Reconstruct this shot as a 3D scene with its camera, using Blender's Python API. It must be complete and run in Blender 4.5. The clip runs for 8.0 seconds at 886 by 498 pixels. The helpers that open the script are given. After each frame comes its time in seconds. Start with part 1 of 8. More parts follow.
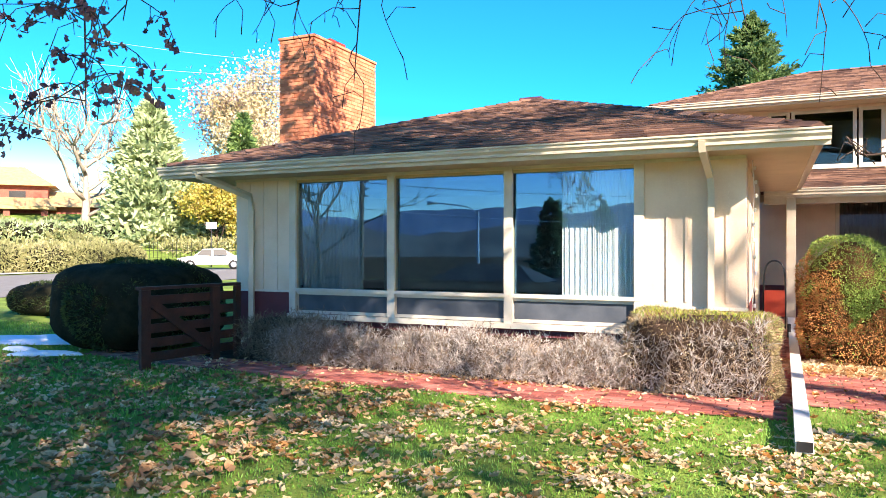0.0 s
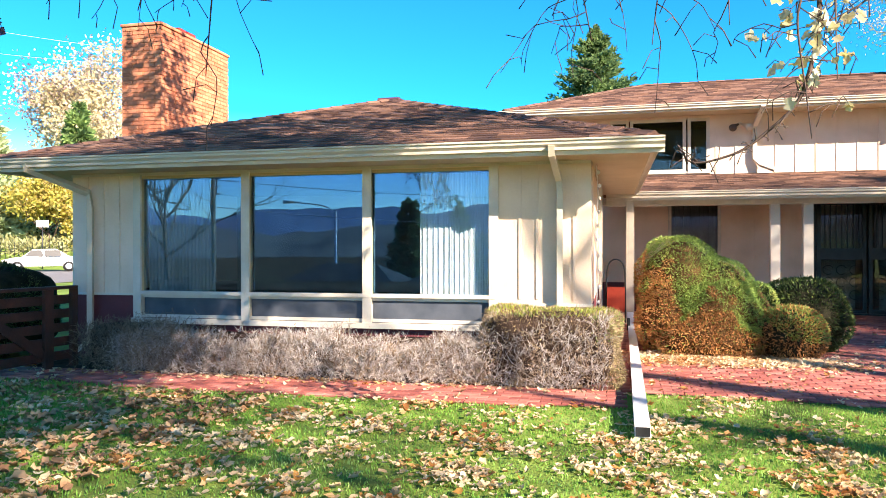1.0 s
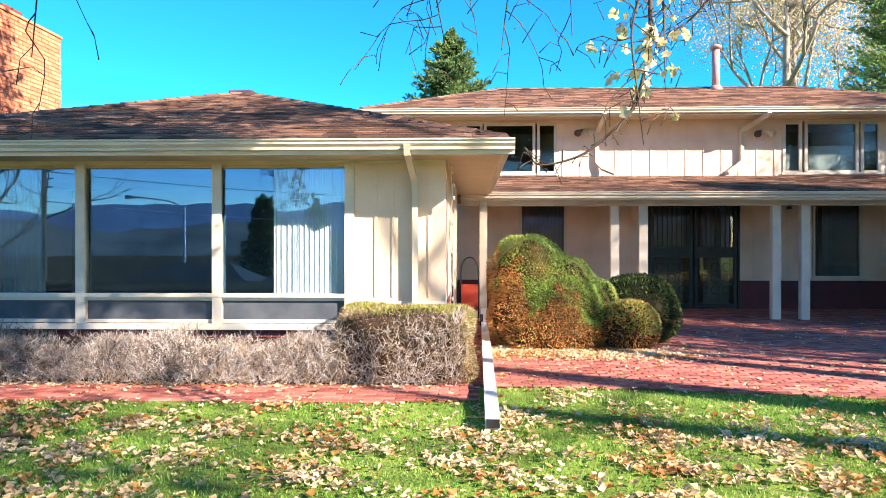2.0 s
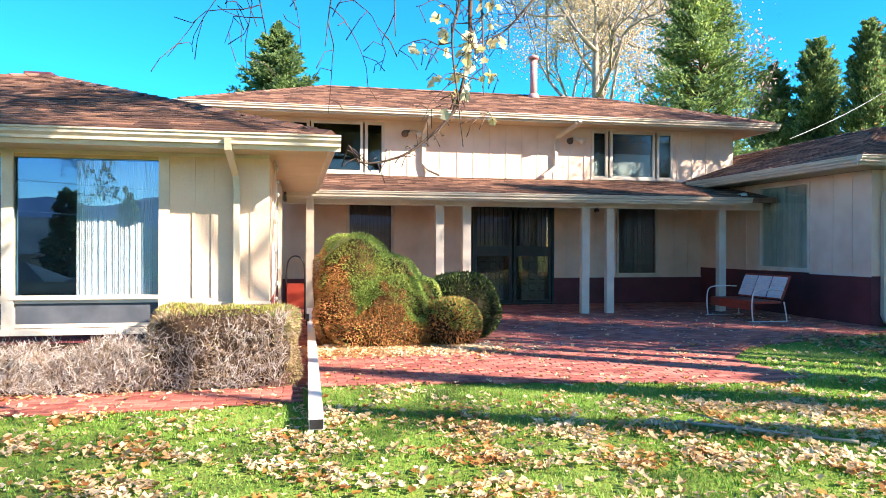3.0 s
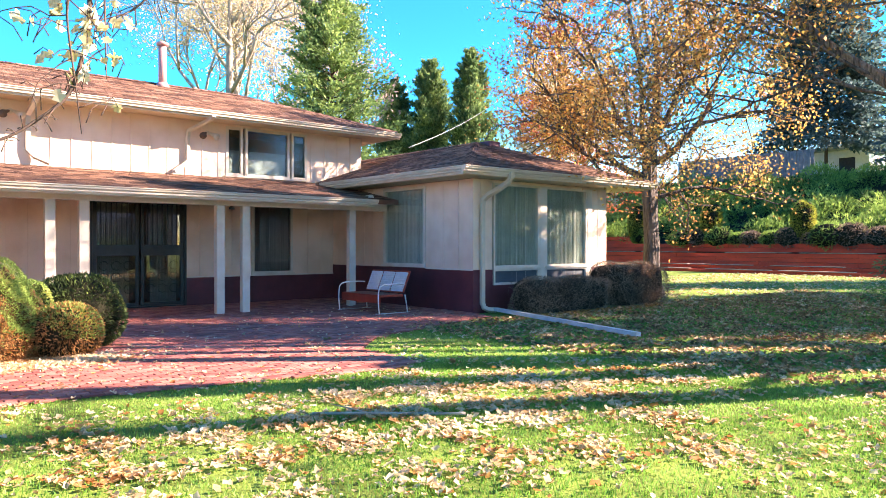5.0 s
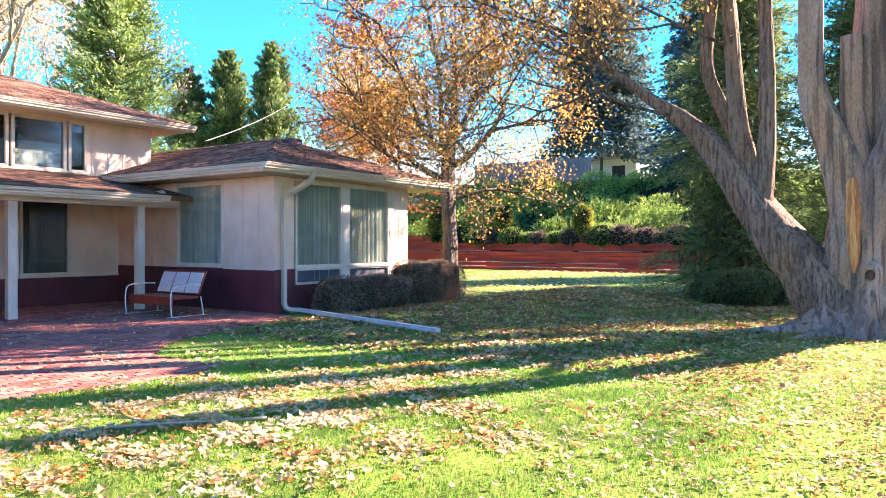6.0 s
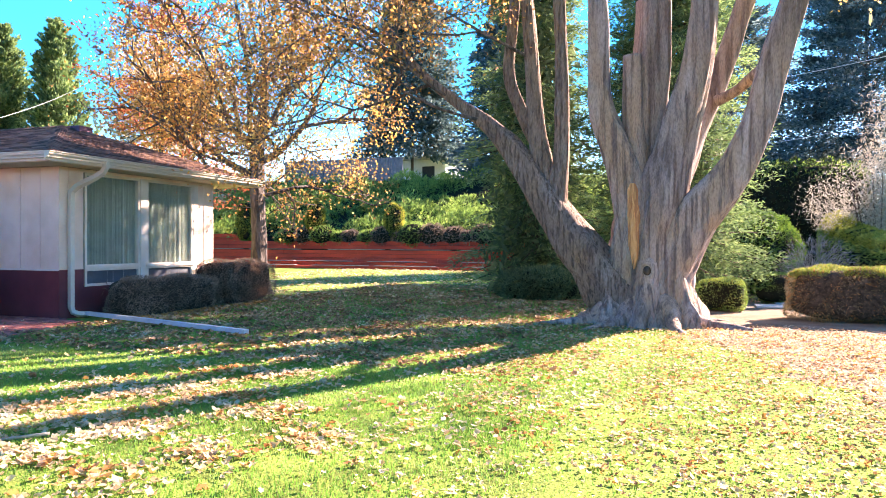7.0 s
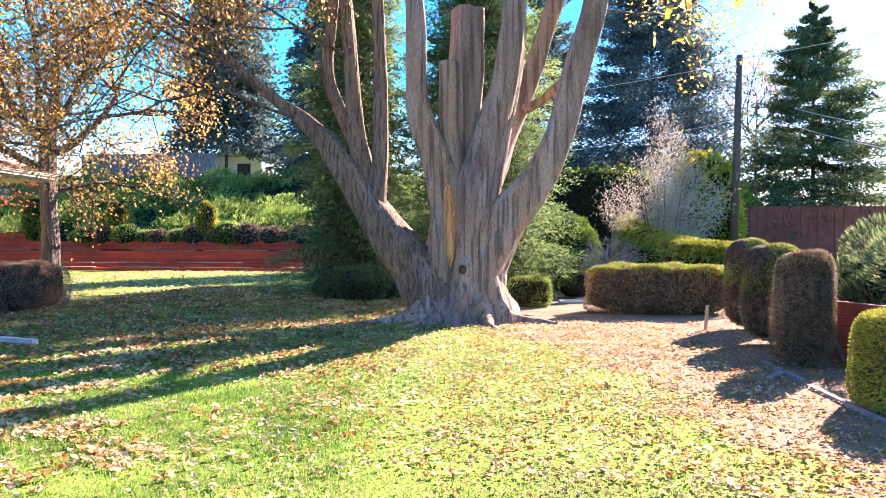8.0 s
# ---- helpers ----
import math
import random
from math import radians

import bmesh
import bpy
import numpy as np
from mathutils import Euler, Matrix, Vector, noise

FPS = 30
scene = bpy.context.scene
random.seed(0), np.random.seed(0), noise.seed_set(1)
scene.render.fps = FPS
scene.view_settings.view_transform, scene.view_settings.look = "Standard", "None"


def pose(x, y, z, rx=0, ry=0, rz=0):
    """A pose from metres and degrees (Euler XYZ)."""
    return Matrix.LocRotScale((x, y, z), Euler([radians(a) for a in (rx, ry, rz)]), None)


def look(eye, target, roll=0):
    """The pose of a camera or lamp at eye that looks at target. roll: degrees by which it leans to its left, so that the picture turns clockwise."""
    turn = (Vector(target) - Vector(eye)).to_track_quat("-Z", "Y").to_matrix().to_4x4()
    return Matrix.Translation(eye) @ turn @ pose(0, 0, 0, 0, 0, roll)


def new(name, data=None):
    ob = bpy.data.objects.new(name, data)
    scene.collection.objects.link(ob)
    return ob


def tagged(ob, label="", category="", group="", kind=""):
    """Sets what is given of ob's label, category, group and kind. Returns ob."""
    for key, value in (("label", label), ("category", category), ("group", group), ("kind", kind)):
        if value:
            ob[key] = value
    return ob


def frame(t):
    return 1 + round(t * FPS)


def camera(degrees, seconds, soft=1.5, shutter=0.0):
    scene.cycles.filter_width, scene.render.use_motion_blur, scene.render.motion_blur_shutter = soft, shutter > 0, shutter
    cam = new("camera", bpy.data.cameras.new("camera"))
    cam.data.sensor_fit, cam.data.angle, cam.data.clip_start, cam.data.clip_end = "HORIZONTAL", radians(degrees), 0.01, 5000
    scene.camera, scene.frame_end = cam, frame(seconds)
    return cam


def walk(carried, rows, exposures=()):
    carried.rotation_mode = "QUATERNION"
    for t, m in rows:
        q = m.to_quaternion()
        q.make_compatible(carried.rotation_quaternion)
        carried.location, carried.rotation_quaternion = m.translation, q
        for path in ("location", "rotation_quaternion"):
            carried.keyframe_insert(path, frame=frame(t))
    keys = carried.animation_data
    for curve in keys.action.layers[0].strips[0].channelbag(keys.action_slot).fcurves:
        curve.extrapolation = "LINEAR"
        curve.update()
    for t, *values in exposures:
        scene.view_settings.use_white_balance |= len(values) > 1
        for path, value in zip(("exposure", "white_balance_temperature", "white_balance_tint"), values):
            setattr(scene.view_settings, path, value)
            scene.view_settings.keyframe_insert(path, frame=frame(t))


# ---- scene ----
cam = camera(63.1, 8.0, soft=0.85)
PATH = [
    (0, (-0.031, 0.003, 1.456), (-0.859, 1.824, 1.455), -0.0),
    (0.5, (-0.031, 0.003, 1.456), (-0.69, 1.891, 1.455), -0.1),
    (1, (-0.038, -0.002, 1.457), (-0.495, 1.945, 1.455), -0.1),
    (2.5, (0.008, -0.004, 1.45), (0.159, 1.99, 1.443), 0.1),
    (3, (0.022, -0.004, 1.449), (0.422, 1.955, 1.44), 0.2),
    (3.5, (0.02, 0.014, 1.447), (0.649, 1.912, 1.437), 0.2),
    (4, (0.028, -0.001, 1.44), (0.895, 1.801, 1.43), 0.1),
    (5.5, (-0.002, 0.0, 1.451), (1.473, 1.351, 1.439), 0.1),
    (6, (0.002, 0.0, 1.451), (1.65, 1.133, 1.438), 0.1),
    (6.5, (0.004, 0.0, 1.449), (1.777, 0.926, 1.436), 0.1),
    (7, (0.006, 0.0, 1.448), (1.889, 0.673, 1.432), 0.2),
    (7.5, (0.006, 0.0, 1.448), (1.956, 0.444, 1.432), 0.2),
    (8, (0.006, -0.001, 1.448), (1.997, 0.188, 1.433), 0.1),
]
walk(cam, [(t, look(eye, target, roll)) for t, eye, target, roll in PATH], exposures=((0, 1.8, 7200, 20), (3, 2.0, 7200, 20), (4, 2.16, 7300, 22), (5.5, 2.58, 7700, 34), (7, 2.68, 7650, 37), (8, 2.5, 7500, 39)))

# ---- world and sun ----
SUN_AZ, SUN_EL = 124.3, 29.0
sun_dir = Vector((math.sin(radians(SUN_AZ)) * math.cos(radians(SUN_EL)), math.cos(radians(SUN_AZ)) * math.cos(radians(SUN_EL)), math.sin(radians(SUN_EL))))
world = bpy.data.worlds.new("world")
scene.world = world
world.use_nodes = True
wn, wl = world.node_tree.nodes, world.node_tree.links
wn.clear()
sky = wn.new("ShaderNodeTexSky")
sky.sky_type, sky.sun_disc = "NISHITA", False
sky.sun_elevation, sky.sun_rotation = radians(SUN_EL), radians(SUN_AZ)
sky.altitude, sky.air_density, sky.dust_density, sky.ozone_density = 1700, 1.0, 0.6, 1.2
bg = wn.new("ShaderNodeBackground")
bg.inputs["Strength"].default_value = 0.108
wout = wn.new("ShaderNodeOutputWorld")
hs = wn.new("ShaderNodeHueSaturation")
hs.inputs["Saturation"].default_value = 1.75
wl.new(sky.outputs[0], hs.inputs["Color"])
wl.new(hs.outputs[0], bg.inputs[0])
wl.new(bg.outputs[0], wout.inputs[0])
sun = new("sun", bpy.data.lights.new("sun", "SUN"))
sun.data.energy, sun.data.angle, sun.data.color = 5.0, radians(0.53), (1.0, 0.92, 0.78)
sun.matrix_world = look(sun_dir * 60, (0, 0, 0))

# ---- materials ----
def ramp_node(nt, stops):
    n = nt.nodes.new("ShaderNodeValToRGB")
    while len(n.color_ramp.elements) < len(stops):
        n.color_ramp.elements.new(0.5)
    for e, (p, c) in zip(n.color_ramp.elements, stops):
        e.position, e.color = p, (*c, 1)
    return n


def surface(name, stops, scale=8.0, rough=0.7, bump=0.25, bump_scale=60.0, deep=0.02, metallic=0.0, spec=0.4, fine=0.35, stretch=(1, 1, 1), per=""):
    """Two scales of noise through a colour ramp, with a fine bump. per: 'island' or 'object' adds a random shift to each piece."""
    m = bpy.data.materials.new(name)
    m.use_nodes = True
    nt = m.node_tree
    b = nt.nodes["Principled BSDF"]
    b.inputs["Metallic"].default_value = metallic
    b.inputs["Specular IOR Level"].default_value = spec
    co = nt.nodes.new("ShaderNodeTexCoord")
    mp = nt.nodes.new("ShaderNodeMapping")
    mp.inputs["Scale"].default_value = stretch
    geo = nt.nodes.new("ShaderNodeNewGeometry")
    nt.links.new(geo.outputs["Position"], mp.inputs[0])
    big, small = nt.nodes.new("ShaderNodeTexNoise"), nt.nodes.new("ShaderNodeTexNoise")
    big.inputs["Scale"].default_value, big.inputs["Detail"].default_value = scale, 5
    small.inputs["Scale"].default_value, small.inputs["Detail"].default_value = bump_scale, 4
    nt.links.new(mp.outputs[0], big.inputs[0])
    nt.links.new(mp.outputs[0], small.inputs[0])
    mix = nt.nodes.new("ShaderNodeMath")
    mix.operation = "MULTIPLY_ADD"
    mix.inputs[1].default_value = fine
    nt.links.new(small.outputs[0], mix.inputs[0])
    shift = nt.nodes.new("ShaderNodeMath")
    shift.operation = "MULTIPLY_ADD"
    shift.inputs[1].default_value, shift.inputs[2].default_value = 1.6 * (1 - fine), -0.3
    nt.links.new(big.outputs[0], shift.inputs[0])
    nt.links.new(shift.outputs[0], mix.inputs[2])
    last = mix
    if per:
        rnd = geo.outputs["Random Per Island"] if per == "island" else nt.nodes.new("ShaderNodeObjectInfo").outputs["Random"]
        add = nt.nodes.new("ShaderNodeMath")
        add.operation = "MULTIPLY_ADD"
        add.inputs[1].default_value = 0.6
        nt.links.new(rnd, add.inputs[0])
        half = nt.nodes.new("ShaderNodeMath")
        half.operation = "MULTIPLY_ADD"
        half.inputs[1].default_value, half.inputs[2].default_value = 0.55, -0.08
        nt.links.new(mix.outputs[0], half.inputs[0])
        nt.links.new(half.outputs[0], add.inputs[2])
        last = add
    ramp = ramp_node(nt, stops)
    nt.links.new(last.outputs[0], ramp.inputs[0])
    nt.links.new(ramp.outputs[0], b.inputs["Base Color"])
    rr = nt.nodes.new("ShaderNodeMapRange")
    rr.inputs["To Min"].default_value, rr.inputs["To Max"].default_value = max(0.02, rough - 0.12), min(1, rough + 0.12)
    nt.links.new(big.outputs[0], rr.inputs[0])
    nt.links.new(rr.outputs[0], b.inputs["Roughness"])
    if bump:
        bp = nt.nodes.new("ShaderNodeBump")
        bp.inputs["Strength"].default_value, bp.inputs["Distance"].default_value = bump, deep
        nt.links.new(small.outputs[0], bp.inputs["Height"])
        nt.links.new(bp.outputs[0], b.inputs["Normal"])
    return m


def foliage(name, stops, translucent=0.35, rough=0.6, clump=0.6):
    """Leaves: one colour a leaf and a broad drift from clump to clump, partly letting light through."""
    m = bpy.data.materials.new(name)
    m.use_nodes = True
    nt = m.node_tree
    b, out = nt.nodes["Principled BSDF"], nt.nodes["Material Output"]
    geo = nt.nodes.new("ShaderNodeNewGeometry")
    noi = nt.nodes.new("ShaderNodeTexNoise")
    noi.inputs["Scale"].default_value = clump
    nt.links.new(geo.outputs["Position"], noi.inputs[0])
    add = nt.nodes.new("ShaderNodeMath")
    add.operation = "MULTIPLY_ADD"
    add.inputs[1].default_value = 0.55
    nt.links.new(geo.outputs["Random Per Island"], add.inputs[0])
    sh = nt.nodes.new("ShaderNodeMath")
    sh.operation = "MULTIPLY_ADD"
    sh.inputs[1].default_value, sh.inputs[2].default_value = 1.5, -0.55
    nt.links.new(noi.outputs[0], sh.inputs[0])
    nt.links.new(sh.outputs[0], add.inputs[2])
    ramp = ramp_node(nt, stops)
    nt.links.new(add.outputs[0], ramp.inputs[0])
    nt.links.new(ramp.outputs[0], b.inputs["Base Color"])
    b.inputs["Roughness"].default_value = rough
    b.inputs["Specular IOR Level"].default_value = 0.25
    tr = nt.nodes.new("ShaderNodeBsdfTranslucent")
    nt.links.new(ramp.outputs[0], tr.inputs[0])
    mx = nt.nodes.new("ShaderNodeMixShader")
    mx.inputs[0].default_value = translucent
    nt.links.new(b.outputs[0], mx.inputs[1])
    nt.links.new(tr.outputs[0], mx.inputs[2])
    nt.links.new(mx.outputs[0], out.inputs[0])
    return m


def bark(name, crack, grey, tan, pale, furrow=5.0, patch=0.9, deep=0.05, along=0.16):
    """Tree bark: plates of grey, tan and pale wood parted by dark upright furrows."""
    m = bpy.data.materials.new(name)
    m.use_nodes = True
    nt = m.node_tree
    b = nt.nodes["Principled BSDF"]
    b.inputs["Roughness"].default_value, b.inputs["Specular IOR Level"].default_value = 0.85, 0.15
    geo = nt.nodes.new("ShaderNodeNewGeometry")

    def tex(stretch, scale, detail):
        mp, n = nt.nodes.new("ShaderNodeMapping"), nt.nodes.new("ShaderNodeTexNoise")
        mp.inputs["Scale"].default_value = stretch
        n.inputs["Scale"].default_value, n.inputs["Detail"].default_value = scale, detail
        nt.links.new(geo.outputs["Position"], mp.inputs[0])
        nt.links.new(mp.outputs[0], n.inputs[0])
        return n.outputs[0]

    def math_(op, a, v=None, w=None):
        n = nt.nodes.new("ShaderNodeMath")
        n.operation = op
        nt.links.new(a, n.inputs[0])
        for i, q in ((1, v), (2, w)):
            if q is None:
                continue
            if isinstance(q, (int, float)):
                n.inputs[i].default_value = q
            else:
                nt.links.new(q, n.inputs[i])
        return n.outputs[0]

    def mix(fac, a, c):
        n = nt.nodes.new("ShaderNodeMix")
        n.data_type = "RGBA"
        nt.links.new(fac, n.inputs["Factor"])
        for k, q in ((6, a), (7, c)):
            if isinstance(q, tuple):
                n.inputs[k].default_value = (*q, 1)
            else:
                nt.links.new(q, n.inputs[k])
        return n.outputs[2]

    streak = tex((1, 1, along), furrow, 9)
    plate = nt.nodes.new("ShaderNodeMapRange")
    plate.inputs["From Min"].default_value, plate.inputs["From Max"].default_value = 0.35, 0.51
    nt.links.new(streak, plate.inputs[0])
    large, fine = tex((1, 1, 0.45), patch, 4), tex((1, 1, 0.3), 45, 5)
    tone = nt.nodes.new("ShaderNodeMapRange")
    tone.inputs["From Min"].default_value, tone.inputs["From Max"].default_value = 0.42, 0.60
    nt.links.new(large, tone.inputs[0])
    light = nt.nodes.new("ShaderNodeMapRange")
    light.inputs["From Min"].default_value, light.inputs["From Max"].default_value = 0.45, 0.72
    nt.links.new(tex((1, 1, 0.25), 2.6, 5), light.inputs[0])
    col = mix(light.outputs[0], mix(tone.outputs[0], grey, tan), pale)
    col = mix(plate.outputs[0], crack, col)
    dim = nt.nodes.new("ShaderNodeMapRange")
    dim.inputs["From Min"].default_value, dim.inputs["From Max"].default_value, dim.inputs["To Min"].default_value = 0.3, 0.6, 0.62
    nt.links.new(fine, dim.inputs[0])
    sc = nt.nodes.new("ShaderNodeVectorMath")
    sc.operation = "SCALE"
    nt.links.new(col, sc.inputs[0])
    nt.links.new(dim.outputs[0], sc.inputs["Scale"])
    nt.links.new(sc.outputs[0], b.inputs["Base Color"])
    bp = nt.nodes.new("ShaderNodeBump")
    bp.inputs["Strength"].default_value, bp.inputs["Distance"].default_value = 1.0, deep
    nt.links.new(math_("MULTIPLY_ADD", plate.outputs[0], 0.7, math_("MULTIPLY", fine, 0.5)), bp.inputs["Height"])
    nt.links.new(bp.outputs[0], b.inputs["Normal"])
    return m


def glass(name, tint=(0.75, 0.8, 0.8), reflect=0.35, coat=(0.93, 0.96, 1.0)):
    """A window pane: a mirror-like coat over clear glass; gloss grows towards grazing."""
    m = bpy.data.materials.new(name)
    m.use_nodes = True
    nt = m.node_tree
    nt.nodes.clear()
    out = nt.nodes.new("ShaderNodeOutputMaterial")
    gl, tp = nt.nodes.new("ShaderNodeBsdfGlossy"), nt.nodes.new("ShaderNodeBsdfTransparent")
    gl.inputs["Roughness"].default_value = 0.0
    gl.inputs["Color"].default_value = (*coat, 1)
    tp.inputs["Color"].default_value = (*tint, 1)
    lw = nt.nodes.new("ShaderNodeLayerWeight")
    lw.inputs["Blend"].default_value = 0.25
    pw = nt.nodes.new("ShaderNodeMath")
    pw.operation = "POWER"
    pw.inputs[1].default_value = 3.0
    nt.links.new(lw.outputs["Facing"], pw.inputs[0])
    mr = nt.nodes.new("ShaderNodeMapRange")
    mr.inputs["To Min"].default_value, mr.inputs["To Max"].default_value = reflect, 0.95
    nt.links.new(pw.outputs[0], mr.inputs[0])
    mx = nt.nodes.new("ShaderNodeMixShader")
    nt.links.new(mr.outputs[0], mx.inputs[0])
    nt.links.new(tp.outputs[0], mx.inputs[1])
    nt.links.new(gl.outputs[0], mx.inputs[2])
    nt.links.new(mx.outputs[0], out.inputs[0])
    return m


CREAM = surface("cream_painted_siding", [(0.2, (0.665, 0.510, 0.385)), (0.5, (0.775, 0.620, 0.495)), (0.85, (0.820, 0.680, 0.560))], 1.6, 0.65, 0.12, 40, fine=0.25)
TRIM = surface("cream_trim_paint", [(0.2, (0.57, 0.51, 0.42)), (0.6, (0.69, 0.64, 0.55))], 3, 0.5, 0.08, 60)
GUTTER = surface("cream_gutter_metal", [(0.2, (0.516, 0.456, 0.353)), (0.7, (0.636, 0.585, 0.482))], 2.2, 0.4, 0.05, 50, spec=0.5)
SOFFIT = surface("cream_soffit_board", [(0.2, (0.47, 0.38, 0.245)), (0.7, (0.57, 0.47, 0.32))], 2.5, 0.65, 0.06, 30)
MAROON = surface("maroon_painted_skirting", [(0.2, (0.106, 0.022, 0.030)), (0.6, (0.163, 0.035, 0.044)), (0.9, (0.213, 0.060, 0.069))], 2.5, 0.6, 0.15, 45)
BRASS_FRAME = surface("tan_window_frame", [(0.2, (0.50, 0.38, 0.22)), (0.8, (0.62, 0.48, 0.30))], 6, 0.45, 0.03, 60)
SHINGLE = surface("brown_asphalt_shingle", [(0.12, (0.075, 0.043, 0.036)), (0.4, (0.165, 0.090, 0.066)), (0.62, (0.265, 0.146, 0.100)), (0.9, (0.375, 0.230, 0.170))], 2.5, 0.9, 0.5, 220, spec=0.2, fine=0.3, per="island")
SHINGLE_PIECE = surface("brown_asphalt_shingle_tab", [(0.12, (0.075, 0.043, 0.036)), (0.4, (0.165, 0.090, 0.066)), (0.62, (0.265, 0.146, 0.100)), (0.9, (0.375, 0.230, 0.170))], 2.5, 0.9, 0.5, 220, spec=0.2, fine=0.3, per="object")
BRICK_O = surface("orange_chimney_brick", [(0.15, (0.50, 0.165, 0.085)), (0.5, (0.60, 0.225, 0.120)), (0.85, (0.67, 0.295, 0.165))], 4, 0.8, 0.4, 90, fine=0.4, per="island")
MORTAR = surface("grey_tan_mortar", [(0.2, (0.55, 0.22, 0.12)), (0.8, (0.63, 0.28, 0.155))], 9, 0.9, 0.3, 120)
PAVER = surface("red_brick_paver", [(0.1, (0.20, 0.050, 0.043)), (0.4, (0.35, 0.105, 0.083)), (0.7, (0.46, 0.170, 0.133)), (0.95, (0.55, 0.27, 0.22))], 2.2, 0.75, 0.35, 120, per="object")
PAVER_S = surface("red_brick_paver_far", [(0.1, (0.20, 0.050, 0.043)), (0.4, (0.35, 0.105, 0.083)), (0.7, (0.46, 0.170, 0.133)), (0.95, (0.55, 0.27, 0.22))], 2.2, 0.75, 0.35, 120, per="island")
SAND = surface("sandy_paver_joint", [(0.2, (0.144, 0.050, 0.036)), (0.8, (0.264, 0.099, 0.068))], 8, 0.95, 0.4, 90)
SOIL = surface("lawn_soil", [(0.15, (0.092, 0.126, 0.030)), (0.45, (0.168, 0.252, 0.050)), (0.7, (0.252, 0.320, 0.085)), (0.95, (0.378, 0.369, 0.160))], 1.1, 0.95, 0.8, 40, spec=0.1)
DIRT = surface("dry_tan_dirt", [(0.15, (0.15, 0.106, 0.070)), (0.5, (0.27, 0.200, 0.138)), (0.9, (0.40, 0.305, 0.215))], 1.6, 0.95, 0.7, 60, spec=0.1)
BARK = bark("grey_maple_bark", (0.200, 0.145, 0.125), (0.325, 0.248, 0.218), (0.46, 0.315, 0.215), (0.50, 0.415, 0.375), 11.0, 0.9, 0.030, 0.045)
BARK_ROUGH = bark("rough_brown_maple_bark", (0.150, 0.105, 0.082), (0.25, 0.185, 0.150), (0.34, 0.235, 0.16), (0.34, 0.270, 0.225), 22.0, 1.4, 0.030, 0.12)
BARK_GREY = surface("furrowed_grey_bark", [(0.2, (0.075, 0.062, 0.054)), (0.5, (0.22, 0.19, 0.17)), (0.85, (0.38, 0.345, 0.315))], 6.0, 0.9, 1.0, 30, deep=0.05, spec=0.1, fine=0.6, stretch=(1, 1, 0.2))
BARK_DARK = surface("dark_tree_bark", [(0.2, (0.055, 0.036, 0.028)), (0.6, (0.14, 0.10, 0.075)), (0.9, (0.21, 0.16, 0.12))], 7, 0.9, 0.8, 40, spec=0.1, stretch=(1, 1, 0.25))
BARK_PALE = surface("pale_bare_bark", [(0.2, (0.28, 0.23, 0.18)), (0.8, (0.52, 0.46, 0.38))], 6, 0.9, 0.5, 40, spec=0.1, stretch=(1, 1, 0.3))
WOUND = surface("bare_orange_heartwood", [(0.28, (0.46, 0.18, 0.07)), (0.42, (0.74, 0.36, 0.14)), (0.56, (0.84, 0.46, 0.20)), (0.75, (0.85, 0.56, 0.32))], 9, 0.85, 0.8, 50, deep=0.04, fine=0.5, stretch=(1, 1, 0.10))
TWIG = surface("dark_twig", [(0.2, (0.055, 0.035, 0.030)), (0.8, (0.13, 0.085, 0.065))], 9, 0.85, 0.2, 80)
DRY_TWIG = surface("grey_dry_hedge_twig", [(0.1, (0.17, 0.145, 0.132)), (0.45, (0.38, 0.345, 0.325)), (0.8, (0.64, 0.60, 0.575))], 6, 0.9, 0.1, 50, per="island", spec=0.1)
# Bodies inside hedges: the shade between sprays is put into these dark colours.
SHADE_CORE = surface("shaded_hedge_inside", [(0.2, (0.012, 0.013, 0.008)), (0.8, (0.035, 0.033, 0.020))], 6, 0.95, 0.6, 30, spec=0.05)
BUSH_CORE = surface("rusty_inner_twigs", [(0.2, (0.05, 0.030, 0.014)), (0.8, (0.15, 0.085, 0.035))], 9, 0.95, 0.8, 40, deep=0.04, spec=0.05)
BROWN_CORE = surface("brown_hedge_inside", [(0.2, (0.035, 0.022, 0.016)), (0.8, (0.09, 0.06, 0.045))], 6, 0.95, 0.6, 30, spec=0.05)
TIMBER = surface("red_stained_timber", [(0.15, (0.427, 0.041, 0.019)), (0.5, (0.769, 0.082, 0.034)), (0.85, (0.860, 0.144, 0.065))], 2.0, 0.75, 0.4, 50, stretch=(1, 0.25, 1))
# Dark brown wood, its colour lowered further for the shade on the gate.
DARK_WOOD = surface("dark_brown_gate_wood", [(0.2, (0.038, 0.015, 0.011)), (0.6, (0.085, 0.030, 0.021)), (0.9, (0.17, 0.062, 0.042))], 4, 0.75, 0.4, 60)
WHITE = surface("white_painted_metal", [(0.2, (0.72, 0.71, 0.68)), (0.8, (0.82, 0.81, 0.78))], 5, 0.4, 0.03, 60)
GREY_METAL = surface("pale_blue_grey_metal", [(0.2, (0.42, 0.46, 0.50)), (0.8, (0.62, 0.66, 0.70))], 5, 0.4, 0.04, 60)
BLACK_METAL = surface("black_metal", [(0.2, (0.010, 0.011, 0.012)), (0.8, (0.030, 0.031, 0.033))], 7, 0.45, 0.05, 60)
RED_METAL = surface("red_painted_metal", [(0.2, (0.30, 0.035, 0.020)), (0.8, (0.42, 0.065, 0.035))], 7, 0.45, 0.05, 60)
PINK_METAL = surface("faded_pink_flue_metal", [(0.2, (0.42, 0.20, 0.19)), (0.8, (0.58, 0.33, 0.30))], 7, 0.5, 0.05, 60)
